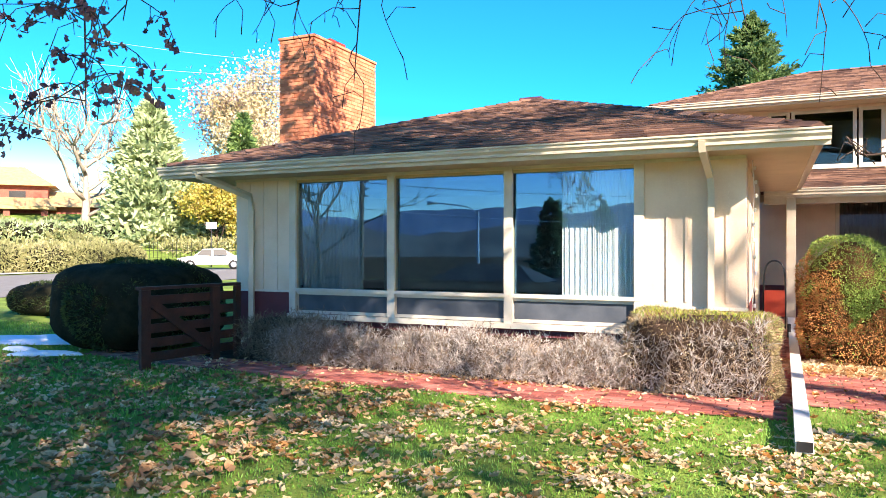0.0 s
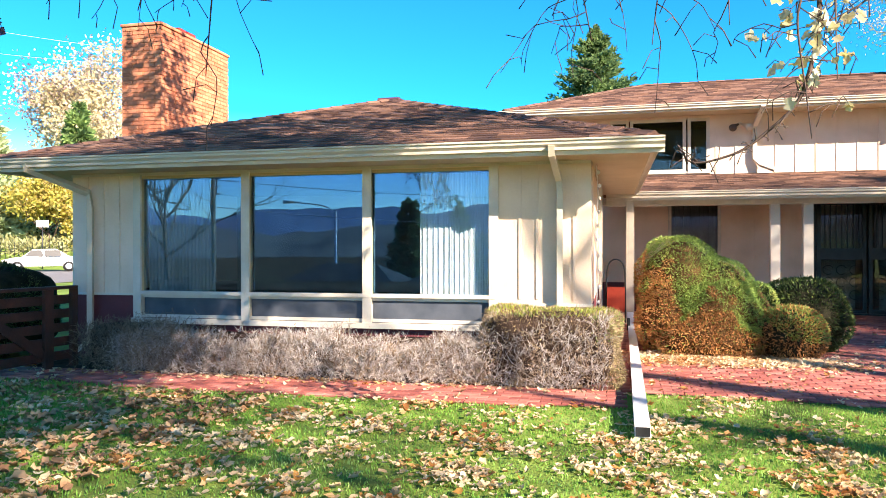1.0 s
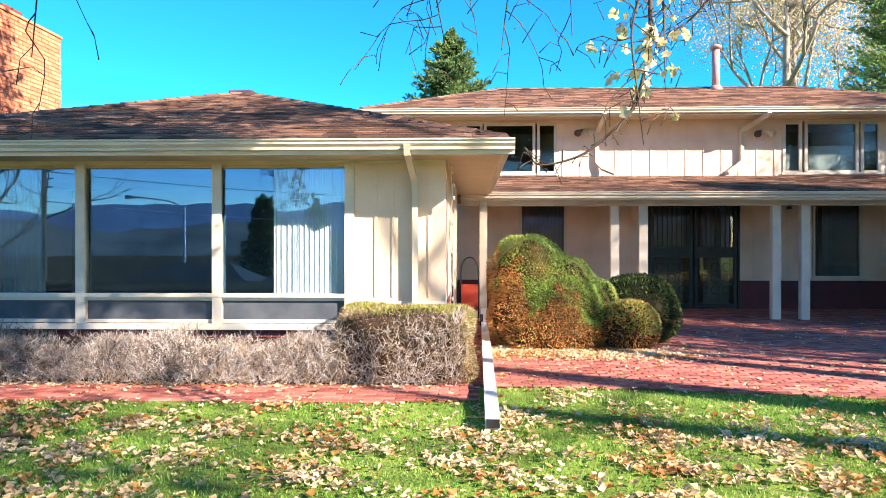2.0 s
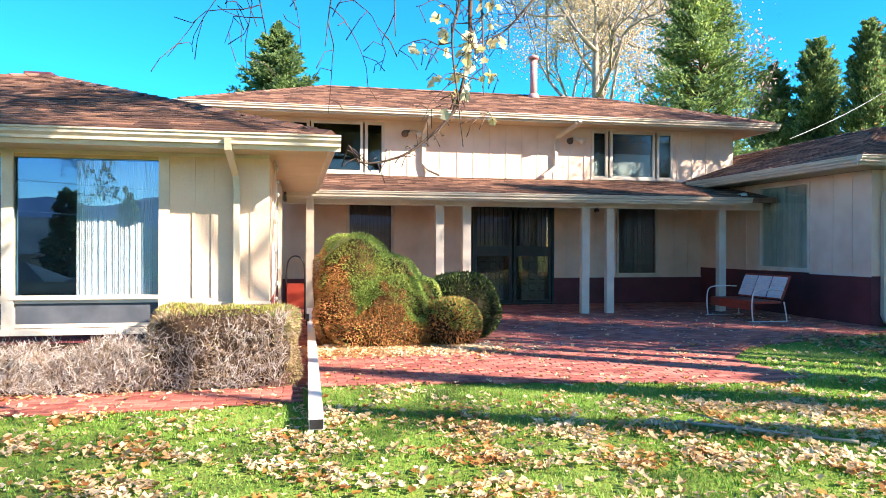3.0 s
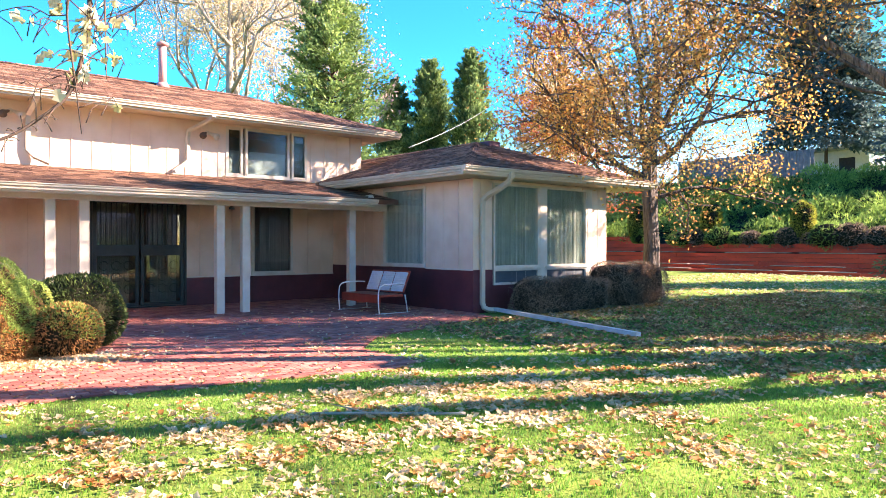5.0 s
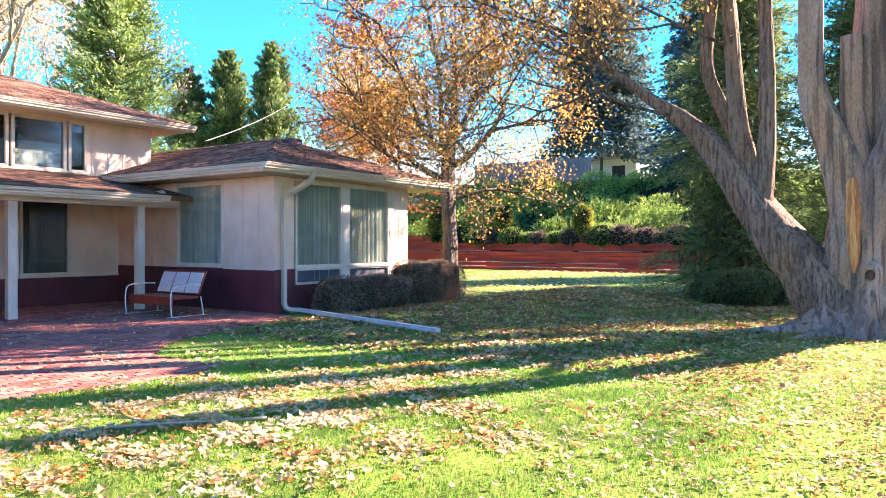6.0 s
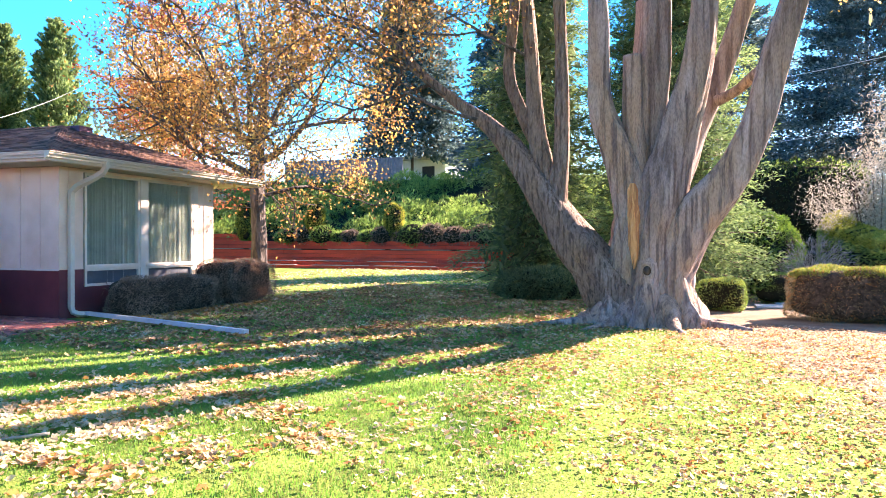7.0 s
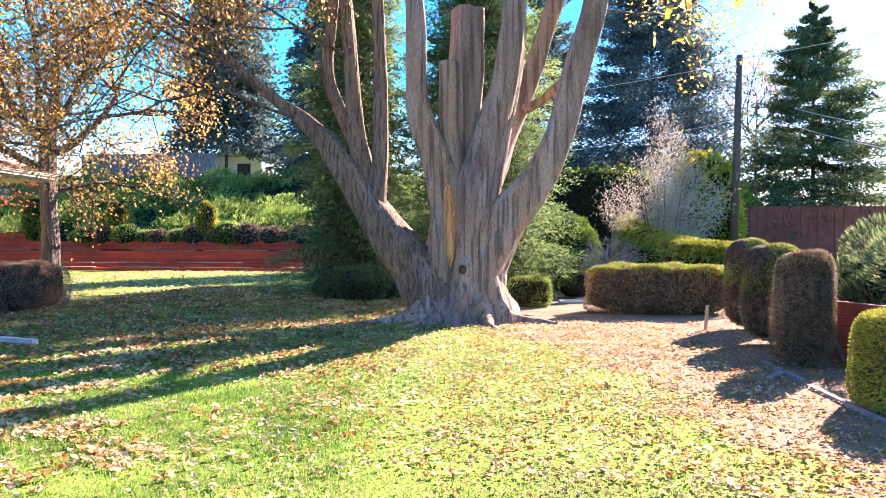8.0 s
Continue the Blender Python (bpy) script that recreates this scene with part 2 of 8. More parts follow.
PLUM = surface("plum_roof_vent", [(0.2, (0.085, 0.03, 0.055)), (0.8, (0.17, 0.07, 0.11))], 7, 0.6, 0.1, 60)
CURTAIN = surface("sheer_white_curtain", [(0.2, (0.713, 0.756, 0.748)), (0.8, (0.860, 0.860, 0.860))], 5, 0.9, 0.1, 90)
BLIND = surface("pale_green_grey_blind", [(0.2, (0.46, 0.49, 0.44)), (0.8, (0.68, 0.70, 0.64))], 4, 0.8, 0.1, 70)
# Plaster toned down: the rooms' dimness is put into its colour.
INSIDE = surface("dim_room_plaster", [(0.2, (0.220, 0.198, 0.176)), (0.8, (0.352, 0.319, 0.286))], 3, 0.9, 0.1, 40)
SCREEN = surface("grey_insect_screen", [(0.2, (0.050, 0.062, 0.080)), (0.8, (0.100, 0.115, 0.140))], 5, 0.6, 0.05, 300)
CUSHION = surface("pale_striped_bench_webbing", [(0.2, (0.62, 0.60, 0.60)), (0.8, (0.78, 0.76, 0.76))], 14, 0.8, 0.2, 90)
SNOW = surface("old_snow", [(0.2, (0.70, 0.74, 0.80)), (0.8, (0.88, 0.90, 0.93))], 4, 0.8, 0.4, 40)
ASPHALT = surface("sunlit_asphalt", [(0.2, (0.16, 0.15, 0.145)), (0.8, (0.24, 0.23, 0.22))], 2, 0.9, 0.3, 60)
CONCRETE = surface("pale_concrete", [(0.2, (0.46, 0.44, 0.40)), (0.8, (0.60, 0.57, 0.52))], 2, 0.9, 0.3, 60)
RED_BRICK_FAR = surface("red_brick_house_wall", [(0.2, (0.24, 0.065, 0.045)), (0.8, (0.36, 0.12, 0.085))], 3, 0.85, 0.2, 40)
YELLOW_ROOF = surface("ochre_tile_roof", [(0.2, (0.42, 0.27, 0.12)), (0.8, (0.58, 0.40, 0.20))], 3, 0.85, 0.3, 20)
GREY_WOOD = surface("weathered_pole_wood", [(0.2, (0.075, 0.050, 0.038)), (0.8, (0.17, 0.125, 0.095))], 4, 0.9, 0.4, 40, stretch=(1, 1, 0.1))
EDGING = surface("weathered_blue_grey_board", [(0.2, (0.17, 0.19, 0.22)), (0.8, (0.34, 0.37, 0.42))], 6, 0.85, 0.3, 50)
FENCE_GREY = surface("weathered_grey_fence_board", [(0.2, (0.14, 0.14, 0.15)), (0.8, (0.26, 0.26, 0.27))], 3, 0.9, 0.3, 40)
PALE_STAKE = surface("bare_pine_stake", [(0.2, (0.50, 0.36, 0.22)), (0.8, (0.62, 0.48, 0.32))], 8, 0.8, 0.2, 60)
CAR_PAINT = surface("silver_car_paint", [(0.2, (0.55, 0.56, 0.57)), (0.8, (0.66, 0.67, 0.68))], 3, 0.3, 0.0, 60, spec=0.6)
RUBBER = surface("black_rubber", [(0.2, (0.015, 0.015, 0.015)), (0.8, (0.035, 0.035, 0.035))], 8, 0.8, 0.1, 60)
# Distance haze is painted into the two ridge colours below.
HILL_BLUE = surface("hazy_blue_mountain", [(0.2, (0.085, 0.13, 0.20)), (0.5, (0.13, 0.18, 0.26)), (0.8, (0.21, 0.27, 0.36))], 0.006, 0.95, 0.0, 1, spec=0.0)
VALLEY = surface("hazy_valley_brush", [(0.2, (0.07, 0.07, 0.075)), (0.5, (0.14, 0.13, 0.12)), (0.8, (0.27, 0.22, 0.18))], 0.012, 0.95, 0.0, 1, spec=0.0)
DARK_ROOF = surface("dark_far_roof", [(0.2, (0.020, 0.020, 0.022)), (0.8, (0.045, 0.045, 0.048))], 2, 0.9, 0.1, 20)
# Blue coat: the deep blue of the mirrored sky is painted in.
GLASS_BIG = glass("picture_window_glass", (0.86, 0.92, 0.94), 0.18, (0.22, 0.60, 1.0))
GLASS = glass("window_glass", (0.80, 0.80, 0.78), 0.05)
GLASS_UP = glass("upper_window_glass", (0.62, 0.70, 0.72), 0.04)
GLASS_SIDE = glass("draped_window_glass", (0.90, 0.95, 0.93), 0.12)

GRASS = foliage("lawn_grass_blade", [(0.05, (0.076, 0.200, 0.027)), (0.35, (0.146, 0.345, 0.050)), (0.65, (0.248, 0.475, 0.090)), (0.95, (0.43, 0.57, 0.20))], 0.45, 0.5, 0.8)
LITTER = foliage("fallen_maple_leaf", [(0.04, (0.36, 0.15, 0.05)), (0.2, (0.58, 0.32, 0.13)), (0.38, (0.68, 0.50, 0.30)), (0.65, (0.77, 0.60, 0.39)), (0.95, (0.83, 0.71, 0.54))], 0.38, 0.7, 1.3)
LEAF_ORANGE = foliage("orange_brown_leaf", [(0.08, (0.275, 0.125, 0.050)), (0.35, (0.52, 0.245, 0.075)), (0.65, (0.68, 0.385, 0.120)), (0.95, (0.76, 0.57, 0.22))], 0.66, 0.6, 0.8)
LEAF_YELLOW = foliage("yellow_green_leaf", [(0.1, (0.253, 0.288, 0.060)), (0.45, (0.517, 0.432, 0.085)), (0.8, (0.690, 0.552, 0.221))], 0.5, 0.6, 1.0)
LEAF_BROWN = foliage("faded_russet_leaf", [(0.08, (0.20, 0.12, 0.075)), (0.4, (0.36, 0.21, 0.12)), (0.7, (0.50, 0.33, 0.20)), (0.95, (0.62, 0.50, 0.30))], 0.5, 0.6, 0.7)
LEAF_GOLD = foliage("golden_maple_leaf", [(0.1, (0.30, 0.19, 0.05)), (0.5, (0.56, 0.36, 0.09)), (0.9, (0.70, 0.52, 0.20))], 0.66, 0.6, 0.8)
LEAF_PURPLE = foliage("withered_purple_brown_leaf", [(0.1, (0.12, 0.056, 0.085)), (0.5, (0.24, 0.12, 0.155)), (0.9, (0.40, 0.21, 0.17))], 0.5, 0.7, 1.5)
LEAF_RED = foliage("russet_needle_leaf", [(0.1, (0.20, 0.045, 0.020)), (0.5, (0.36, 0.095, 0.040)), (0.9, (0.45, 0.18, 0.075))], 0.45, 0.7, 0.4)
LEAF_PALE = foliage("pale_gold_far_leaf", [(0.1, (0.46, 0.36, 0.20)), (0.5, (0.66, 0.54, 0.33)), (0.9, (0.74, 0.66, 0.48))], 0.4, 0.7, 0.3)
LEAF_PINK = foliage("pinkish_bare_twigs_far", [(0.1, (0.40, 0.28, 0.26)), (0.9, (0.60, 0.47, 0.44))], 0.4, 0.8, 0.3)
NEEDLE = foliage("green_spruce_needle", [(0.08, (0.072, 0.124, 0.047)), (0.5, (0.184, 0.302, 0.100)), (0.9, (0.374, 0.515, 0.165))], 0.42, 0.7, 0.6)
NEEDLE_MID = foliage("deep_green_cedar_spray", [(0.08, (0.060, 0.110, 0.046)), (0.5, (0.155, 0.255, 0.100)), (0.9, (0.32, 0.45, 0.17))], 0.45, 0.7, 0.6)
NEEDLE_DARK = foliage("dark_spruce_needle", [(0.08, (0.045, 0.075, 0.038)), (0.5, (0.115, 0.175, 0.085)), (0.9, (0.25, 0.33, 0.15))], 0.45, 0.7, 0.6)
NEEDLE_BLUE = foliage("blue_spruce_needle", [(0.08, (0.038, 0.075, 0.083)), (0.5, (0.094, 0.166, 0.177)), (0.9, (0.208, 0.312, 0.312))], 0.42, 0.7, 0.5)
# Darker copy of NEEDLE_BLUE with backlit shade put into its colour.
NEEDLE_TEAL = foliage("shaded_blue_green_needle", [(0.08, (0.028, 0.058, 0.062)), (0.5, (0.075, 0.138, 0.140)), (0.9, (0.17, 0.26, 0.25))], 0.4, 0.7, 0.5)
NEEDLE_PALE = foliage("pale_green_cedar", [(0.08, (0.217, 0.283, 0.142)), (0.5, (0.370, 0.457, 0.239)), (0.9, (0.587, 0.652, 0.392))], 0.25, 0.7, 0.4)
JUNIPER = foliage("bright_green_juniper", [(0.08, (0.065, 0.137, 0.023)), (0.5, (0.168, 0.311, 0.048)), (0.9, (0.335, 0.497, 0.076))], 0.25, 0.6, 0.9)
YEW = foliage("green_clipped_yew", [(0.08, (0.095, 0.165, 0.040)), (0.45, (0.225, 0.355, 0.085)), (0.75, (0.40, 0.53, 0.135)), (0.95, (0.70, 0.66, 0.20))], 0.25, 0.6, 2.0)
YEW_DEAD = foliage("rust_brown_dead_yew", [(0.1, (0.170, 0.085, 0.036)), (0.5, (0.460, 0.215, 0.080)), (0.9, (0.740, 0.385, 0.145))], 0.2, 0.8, 2.0)
# Shaded copy of YEW: the shade is put into the green.
YEW_SHADED = foliage("shaded_green_clipped_yew", [(0.1, (0.018, 0.034, 0.013)), (0.5, (0.044, 0.073, 0.023)), (0.9, (0.091, 0.130, 0.039))], 0.2, 0.7, 2.0)
YEW_LEMON = foliage("lemon_green_leaf", [(0.1, (0.22, 0.24, 0.03)), (0.5, (0.46, 0.44, 0.05)), (0.9, (0.66, 0.60, 0.10))], 0.5, 0.7, 1.0)
# Yellow-green with sunshine put into it, mostly for clipped tops.
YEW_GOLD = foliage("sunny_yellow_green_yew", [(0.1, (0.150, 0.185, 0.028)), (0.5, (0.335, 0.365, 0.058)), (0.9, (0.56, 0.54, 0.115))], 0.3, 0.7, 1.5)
SHRUB_DRY = foliage("dry_brown_shrub_leaf", [(0.1, (0.12, 0.080, 0.055)), (0.5, (0.26, 0.185, 0.130)), (0.9, (0.45, 0.35, 0.255))], 0.25, 0.8, 1.5)
HEDGE_OLIVE = foliage("olive_brown_hedge_twig", [(0.1, (0.145, 0.111, 0.051)), (0.5, (0.340, 0.272, 0.136)), (0.9, (0.612, 0.510, 0.323))], 0.2, 0.8, 2.5)
SHRUB_PALE = foliage("pale_silver_brown_shrub_leaf", [(0.1, (0.24, 0.225, 0.18)), (0.5, (0.42, 0.40, 0.335)), (0.9, (0.60, 0.575, 0.50))], 0.4, 0.8, 1.0)
BRUSH = surface("dark_brown_brush", [(0.25, (0.035, 0.026, 0.020)), (0.5, (0.10, 0.070, 0.050)), (0.7, (0.17, 0.12, 0.085)), (0.9, (0.26, 0.20, 0.15))], 0.35, 0.95, 0.0, 2.2, spec=0.0, fine=0.5)
COVER_OLIVE = foliage("olive_ground_cover", [(0.08, (0.15, 0.15, 0.07)), (0.5, (0.30, 0.31, 0.13)), (0.9, (0.50, 0.46, 0.25))], 0.3, 0.7, 0.3)
# Browner, darker leaf than LITTER.
LITTER_BROWN = foliage("deep_brown_fallen_leaf", [(0.1, (0.227, 0.115, 0.058)), (0.5, (0.454, 0.257, 0.128)), (0.9, (0.737, 0.486, 0.270))], 0.15, 0.8, 1.3)
# Sunlight put into the green, since the bank faces away from the sun.
JUNIPER_BANK = foliage("brightened_green_juniper", [(0.08, (0.080, 0.155, 0.036)), (0.5, (0.215, 0.370, 0.080)), (0.9, (0.43, 0.58, 0.14))], 0.5, 0.6, 0.5)
BLIND_GREY = surface("grey_blind_and_dimmed_curtain", [(0.2, (0.30, 0.29, 0.27)), (0.8, (0.44, 0.42, 0.39))], 4, 0.8, 0.1, 70)
LEAF_LAST = foliage("last_pale_yellow_leaf", [(0.1, (0.48, 0.42, 0.16)), (0.5, (0.68, 0.61, 0.36)), (0.9, (0.80, 0.76, 0.60))], 0.45, 0.6, 4.0)
SHRUB_DARK = foliage("dark_brown_clipped_twig", [(0.1, (0.10, 0.074, 0.055)), (0.5, (0.235, 0.170, 0.125)), (0.9, (0.43, 0.325, 0.25))], 0.2, 0.8, 2.5)
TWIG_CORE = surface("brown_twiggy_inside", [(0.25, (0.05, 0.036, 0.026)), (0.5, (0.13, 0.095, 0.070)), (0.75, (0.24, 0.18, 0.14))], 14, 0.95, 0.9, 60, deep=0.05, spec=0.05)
OLD_RED = surface("weathered_dark_red_board", [(0.2, (0.19, 0.045, 0.038)), (0.55, (0.30, 0.078, 0.062)), (0.9, (0.40, 0.130, 0.105))], 3, 0.8, 0.4, 50)

# ---- building tools ----
rng = np.random.default_rng(7)


def part(name, bm, material, parent=None, label=""):
    """Links a bmesh as one mesh object under a thing or part."""
    me = bpy.data.meshes.new(name)
    bm.to_mesh(me)
    bm.free()
    me.materials.append(material)
    ob = new(name, me)
    ob.parent = parent
    return tagged(ob, label)


def thing(name, label, category, at=(0, 0, 0), group="", kind=""):
    ob = new(name)
    ob.location = at
    ob.empty_display_size = 0.1
    return tagged(ob, label, category, group, kind)


def mesh_part(name, verts, faces, material, parent=None, label="", smooth=False):
    me = bpy.data.meshes.new(name)
    me.from_pydata(verts, [], faces)
    me.materials.append(material)
    if smooth:
        me.polygons.foreach_set("use_smooth", [True] * len(me.polygons))
    ob = new(name, me)
    ob.parent = parent
    return tagged(ob, label)


def box(bm, x0, x1, y0, y1, z0, z1, m=None, bevel=0.0):
    vs = [bm.verts.new((x, y, z)) for x in (x0, x1) for y in (y0, y1) for z in (z0, z1)]
    if m:
        for v in vs:
            v.co = m @ v.co
    fs = [bm.faces.new([vs[i] for i in f]) for f in ((0, 1, 3, 2), (4, 6, 7, 5), (0, 4, 5, 1), (2, 3, 7, 6), (0, 2, 6, 4), (1, 5, 7, 3))]
    if bevel:
        bmesh.ops.bevel(bm, geom=list({e for f in fs for e in f.edges}), offset=bevel, segments=2, affect="EDGES", profile=0.5)
    return vs


def boxes(*rows, bevel=0.0):
    bm = bmesh.new()
    for r in rows:
        box(bm, *r, bevel=bevel)
    return bm


def frame_x(x0, x1, z0, z1, y0, y1, w, wb=None):
    """A rectangular frame standing in the xz plane."""
    wb = wb or w
    return boxes((x0, x0 + w, y0, y1, z0, z1), (x1 - w, x1, y0, y1, z0, z1), (x0 + w, x1 - w, y0, y1, z1 - w, z1), (x0 + w, x1 - w, y0, y1, z0, z0 + wb))


def frame_y(y0, y1, z0, z1, x0, x1, w):
    return boxes((x0, x1, y0, y0 + w, z0, z1), (x0, x1, y1 - w, y1, z0, z1), (x0, x1, y0 + w, y1 - w, z1 - w, z1), (x0, x1, y0 + w, y1 - w, z0, z0 + w))


def tube_data(points, radii, sides=10, rough=0.0, lobes=0, squash=None, seed=0, ridges=0.0):
    """Vertices and faces of a tapering tube along points; squash=(w, d) makes it rectangular."""
    pts = [Vector(p) for p in points]
    if not hasattr(radii, "__len__"):
        radii = [radii] * len(pts)
    verts, faces = [], []
    side = None
    for i, p in enumerate(pts):
        along = (pts[min(i + 1, len(pts) - 1)] - pts[max(i - 1, 0)]).normalized()
        if side is None:
            ref = Vector((0, 0, 1)) if abs(along.z) < 0.9 else Vector((1, 0, 0))
            side = along.cross(ref).normalized()
        side = (side - along * side.dot(along)).normalized()
        up = side.cross(along)
        for k in range(sides):
            a = 2 * math.pi * (k + (0.5 if squash else 0)) / sides
            r = radii[i]
            if squash:
                q = side * (math.copysign(squash[0], math.cos(a))) + up * (math.copysign(squash[1], math.sin(a)))
                verts.append(p + q)
                continue
            if ridges:
                r *= 1 + ridges * noise.noise(Vector((math.cos(a) * 9 + seed, math.sin(a) * 9, p.z * 1.1))) + 0.6 * ridges * noise.noise(Vector((math.cos(a) * 22 + seed, math.sin(a) * 22, p.z * 2.3)))
            if lobes:
                r *= 1 + 0.10 * math.sin(lobes * a + seed + p.z * 0.5)
            v = p + (side * math.cos(a) + up * math.sin(a)) * r
            if rough:
                v += (side * math.cos(a) + up * math.sin(a)) * r * rough * noise.noise(Vector((v.x * 3, v.y * 3, v.z * 0.9 + seed)))
            verts.append(v)
    n = len(pts)
    for i in range(n - 1):
        for k in range(sides):
            a, b = i * sides + k, i * sides + (k + 1) % sides
            faces.append((a, b, b + sides, a + sides))
    faces.append(tuple(range(sides - 1, -1, -1)))
    faces.append(tuple(range((n - 1) * sides, n * sides)))
    return verts, faces


def tubes(name, lines, material, parent=None, label="", sides=6, smooth=True, **kw):
    """Several tubes in one mesh: lines of (points, radii)."""
    verts, faces = [], []
    for j, (pts, rad) in enumerate(lines):
        v, f = tube_data(pts, rad, sides, seed=j, **kw)
        o = len(verts)
        verts += v
        faces += [tuple(i + o for i in q) for q in f]
    return mesh_part(name, [tuple(v) for v in verts], faces, material, parent, label, smooth)


def smooth_line(pts, steps=4):
    """A Catmull-Rom line through points."""
    p = [Vector(q) for q in pts]
    p = [2 * p[0] - p[1]] + p + [2 * p[-1] - p[-2]]
    out = []
    for i in range(1, len(p) - 2):
        for s in range(steps):
            t = s / steps
            out.append(0.5 * (2 * p[i] + (p[i + 1] - p[i - 1]) * t + (2 * p[i - 1] - 5 * p[i] + 4 * p[i + 1] - p[i + 2]) * t * t + (3 * p[i] - p[i - 1] - 3 * p[i + 1] + p[i + 2]) * t**3))
    return out + [p[-2]]


def lerp_list(values, n):
    return list(np.interp(np.linspace(0, len(values) - 1, n), range(len(values)), values))


def blades(name, pos, along, across, length, width, material, parent=None, label="", fold=0.0, kind="stuff", tip=0.0):
    """Many leaves: a kite each, from pos along its own way. Arrays of n x 3; length and width scalars or arrays."""
    n = len(pos)
    along = along / (np.linalg.norm(along, axis=1, keepdims=True) + 1e-9)
    across = across - along * (across * along).sum(1, keepdims=True)
    across = across / (np.linalg.norm(across, axis=1, keepdims=True) + 1e-9)
    nor = np.cross(along, across)
    L = np.broadcast_to(np.asarray(length, float).reshape(-1, 1), (n, 1))
    W = np.broadcast_to(np.asarray(width, float).reshape(-1, 1), (n, 1))
    mid = pos + along * L * 0.45
    v = np.stack([pos, mid + across * W * 0.5 + nor * W * fold, pos + along * L - nor * W * tip, mid - across * W * 0.5 + nor * W * fold], 1).reshape(-1, 3)
    me = bpy.data.meshes.new(name)
    me.vertices.add(4 * n)
    me.vertices.foreach_set("co", v.ravel())
    if fold:
        idx = (np.arange(n)[:, None] * 4 + np.array([[0, 1, 2, 0, 2, 3]])).ravel()
        me.loops.add(6 * n)
        me.loops.foreach_set("vertex_index", idx)
        me.polygons.add(2 * n)
        me.polygons.foreach_set("loop_start", np.arange(2 * n) * 3)
    else:
        me.loops.add(4 * n)
        me.loops.foreach_set("vertex_index", np.arange(4 * n))
        me.polygons.add(n)
        me.polygons.foreach_set("loop_start", np.arange(n) * 4)
    me.update(calc_edges=True)
    me.materials.append(material)
    ob = new(name, me)
    ob.parent = parent
    return tagged(ob, label, kind=kind if parent is None else "")


def rand_dirs(n, up=0.0):
    d = rng.normal(size=(n, 3))
    d[:, 2] += up
    return d / np.linalg.norm(d, axis=1, keepdims=True)


def lump(name, centre, radii, material, parent, label="", power=2.0, rough=0.12, rings=16, segs=24, flat=True, seed=0.0):
    """A rounded, uneven body: a superellipsoid with noise; power 2 is an ellipsoid, 5 a box with round edges."""
    c, verts, faces = Vector(centre), [], []
    e = 2.0 / power
    for i in range(rings + 1):
        th = -math.pi / 2 + math.pi * i / rings
        for k in range(segs):
            ph = 2 * math.pi * k / segs
            f = lambda w: math.copysign(abs(w) ** e, w)
            v = Vector((radii[0] * f(math.cos(th)) * f(math.cos(ph)), radii[1] * f(math.cos(th)) * f(math.sin(ph)), radii[2] * f(math.sin(th))))
            v *= 1 + rough * noise.noise((v + c) * 2.2 + Vector((seed, 0, 0)))
            verts.append(tuple(c + v))
    for i in range(rings):
        for k in range(segs):
            a, b = i * segs + k, i * segs + (k + 1) % segs
            faces.append((a, b, b + segs, a + segs))
    return mesh_part(name, verts, faces, material, parent, label, True)


def shell(centre, radii, n, power=2.0, zmin=-9.0, rough=0.10):
    """Points and outward ways on such a body."""
    e = 2.0 / power
    d = rng.normal(size=(int(n * 1.9), 3))
    d /= np.linalg.norm(d, axis=1, keepdims=True)
    if power > 3:
        q = rng.uniform(-1, 1, (int(n * 1.9), 3))
        ax = rng.integers(0, 3, len(q))
        q[np.arange(len(q)), ax] = np.sign(q[np.arange(len(q)), ax])
        d = q / (np.abs(q) ** power).sum(1, keepdims=True) ** (1 / power)
        nor = np.sign(d) * np.abs(d) ** (power - 1) / np.array(radii)
    else:
        nor = d / np.array(radii)
    p = d * np.array(radii)
    p *= 1 + rough * (np.sin(p[:, :1] * 5 + 1) * np.cos(p[:, 1:2] * 6 + p[:, 2:] * 4))
    p += np.array(centre)
    keep = p[:, 2] > zmin
    nor /= np.linalg.norm(nor, axis=1, keepdims=True)
    return p[keep][:n], nor[keep][:n]


def tufts(name, p, nor, material, parent, length=0.09, width=0.02, spread=0.7, label="", up=0.0):
    n = len(p)
    way = nor + rand_dirs(n) * spread + np.array([0, 0, up])
    return blades(name, p - nor * length * 0.3, way, rand_dirs(n), length * rng.uniform(0.6, 1.35, n), width * rng.uniform(0.7, 1.4, n), material, parent, label)


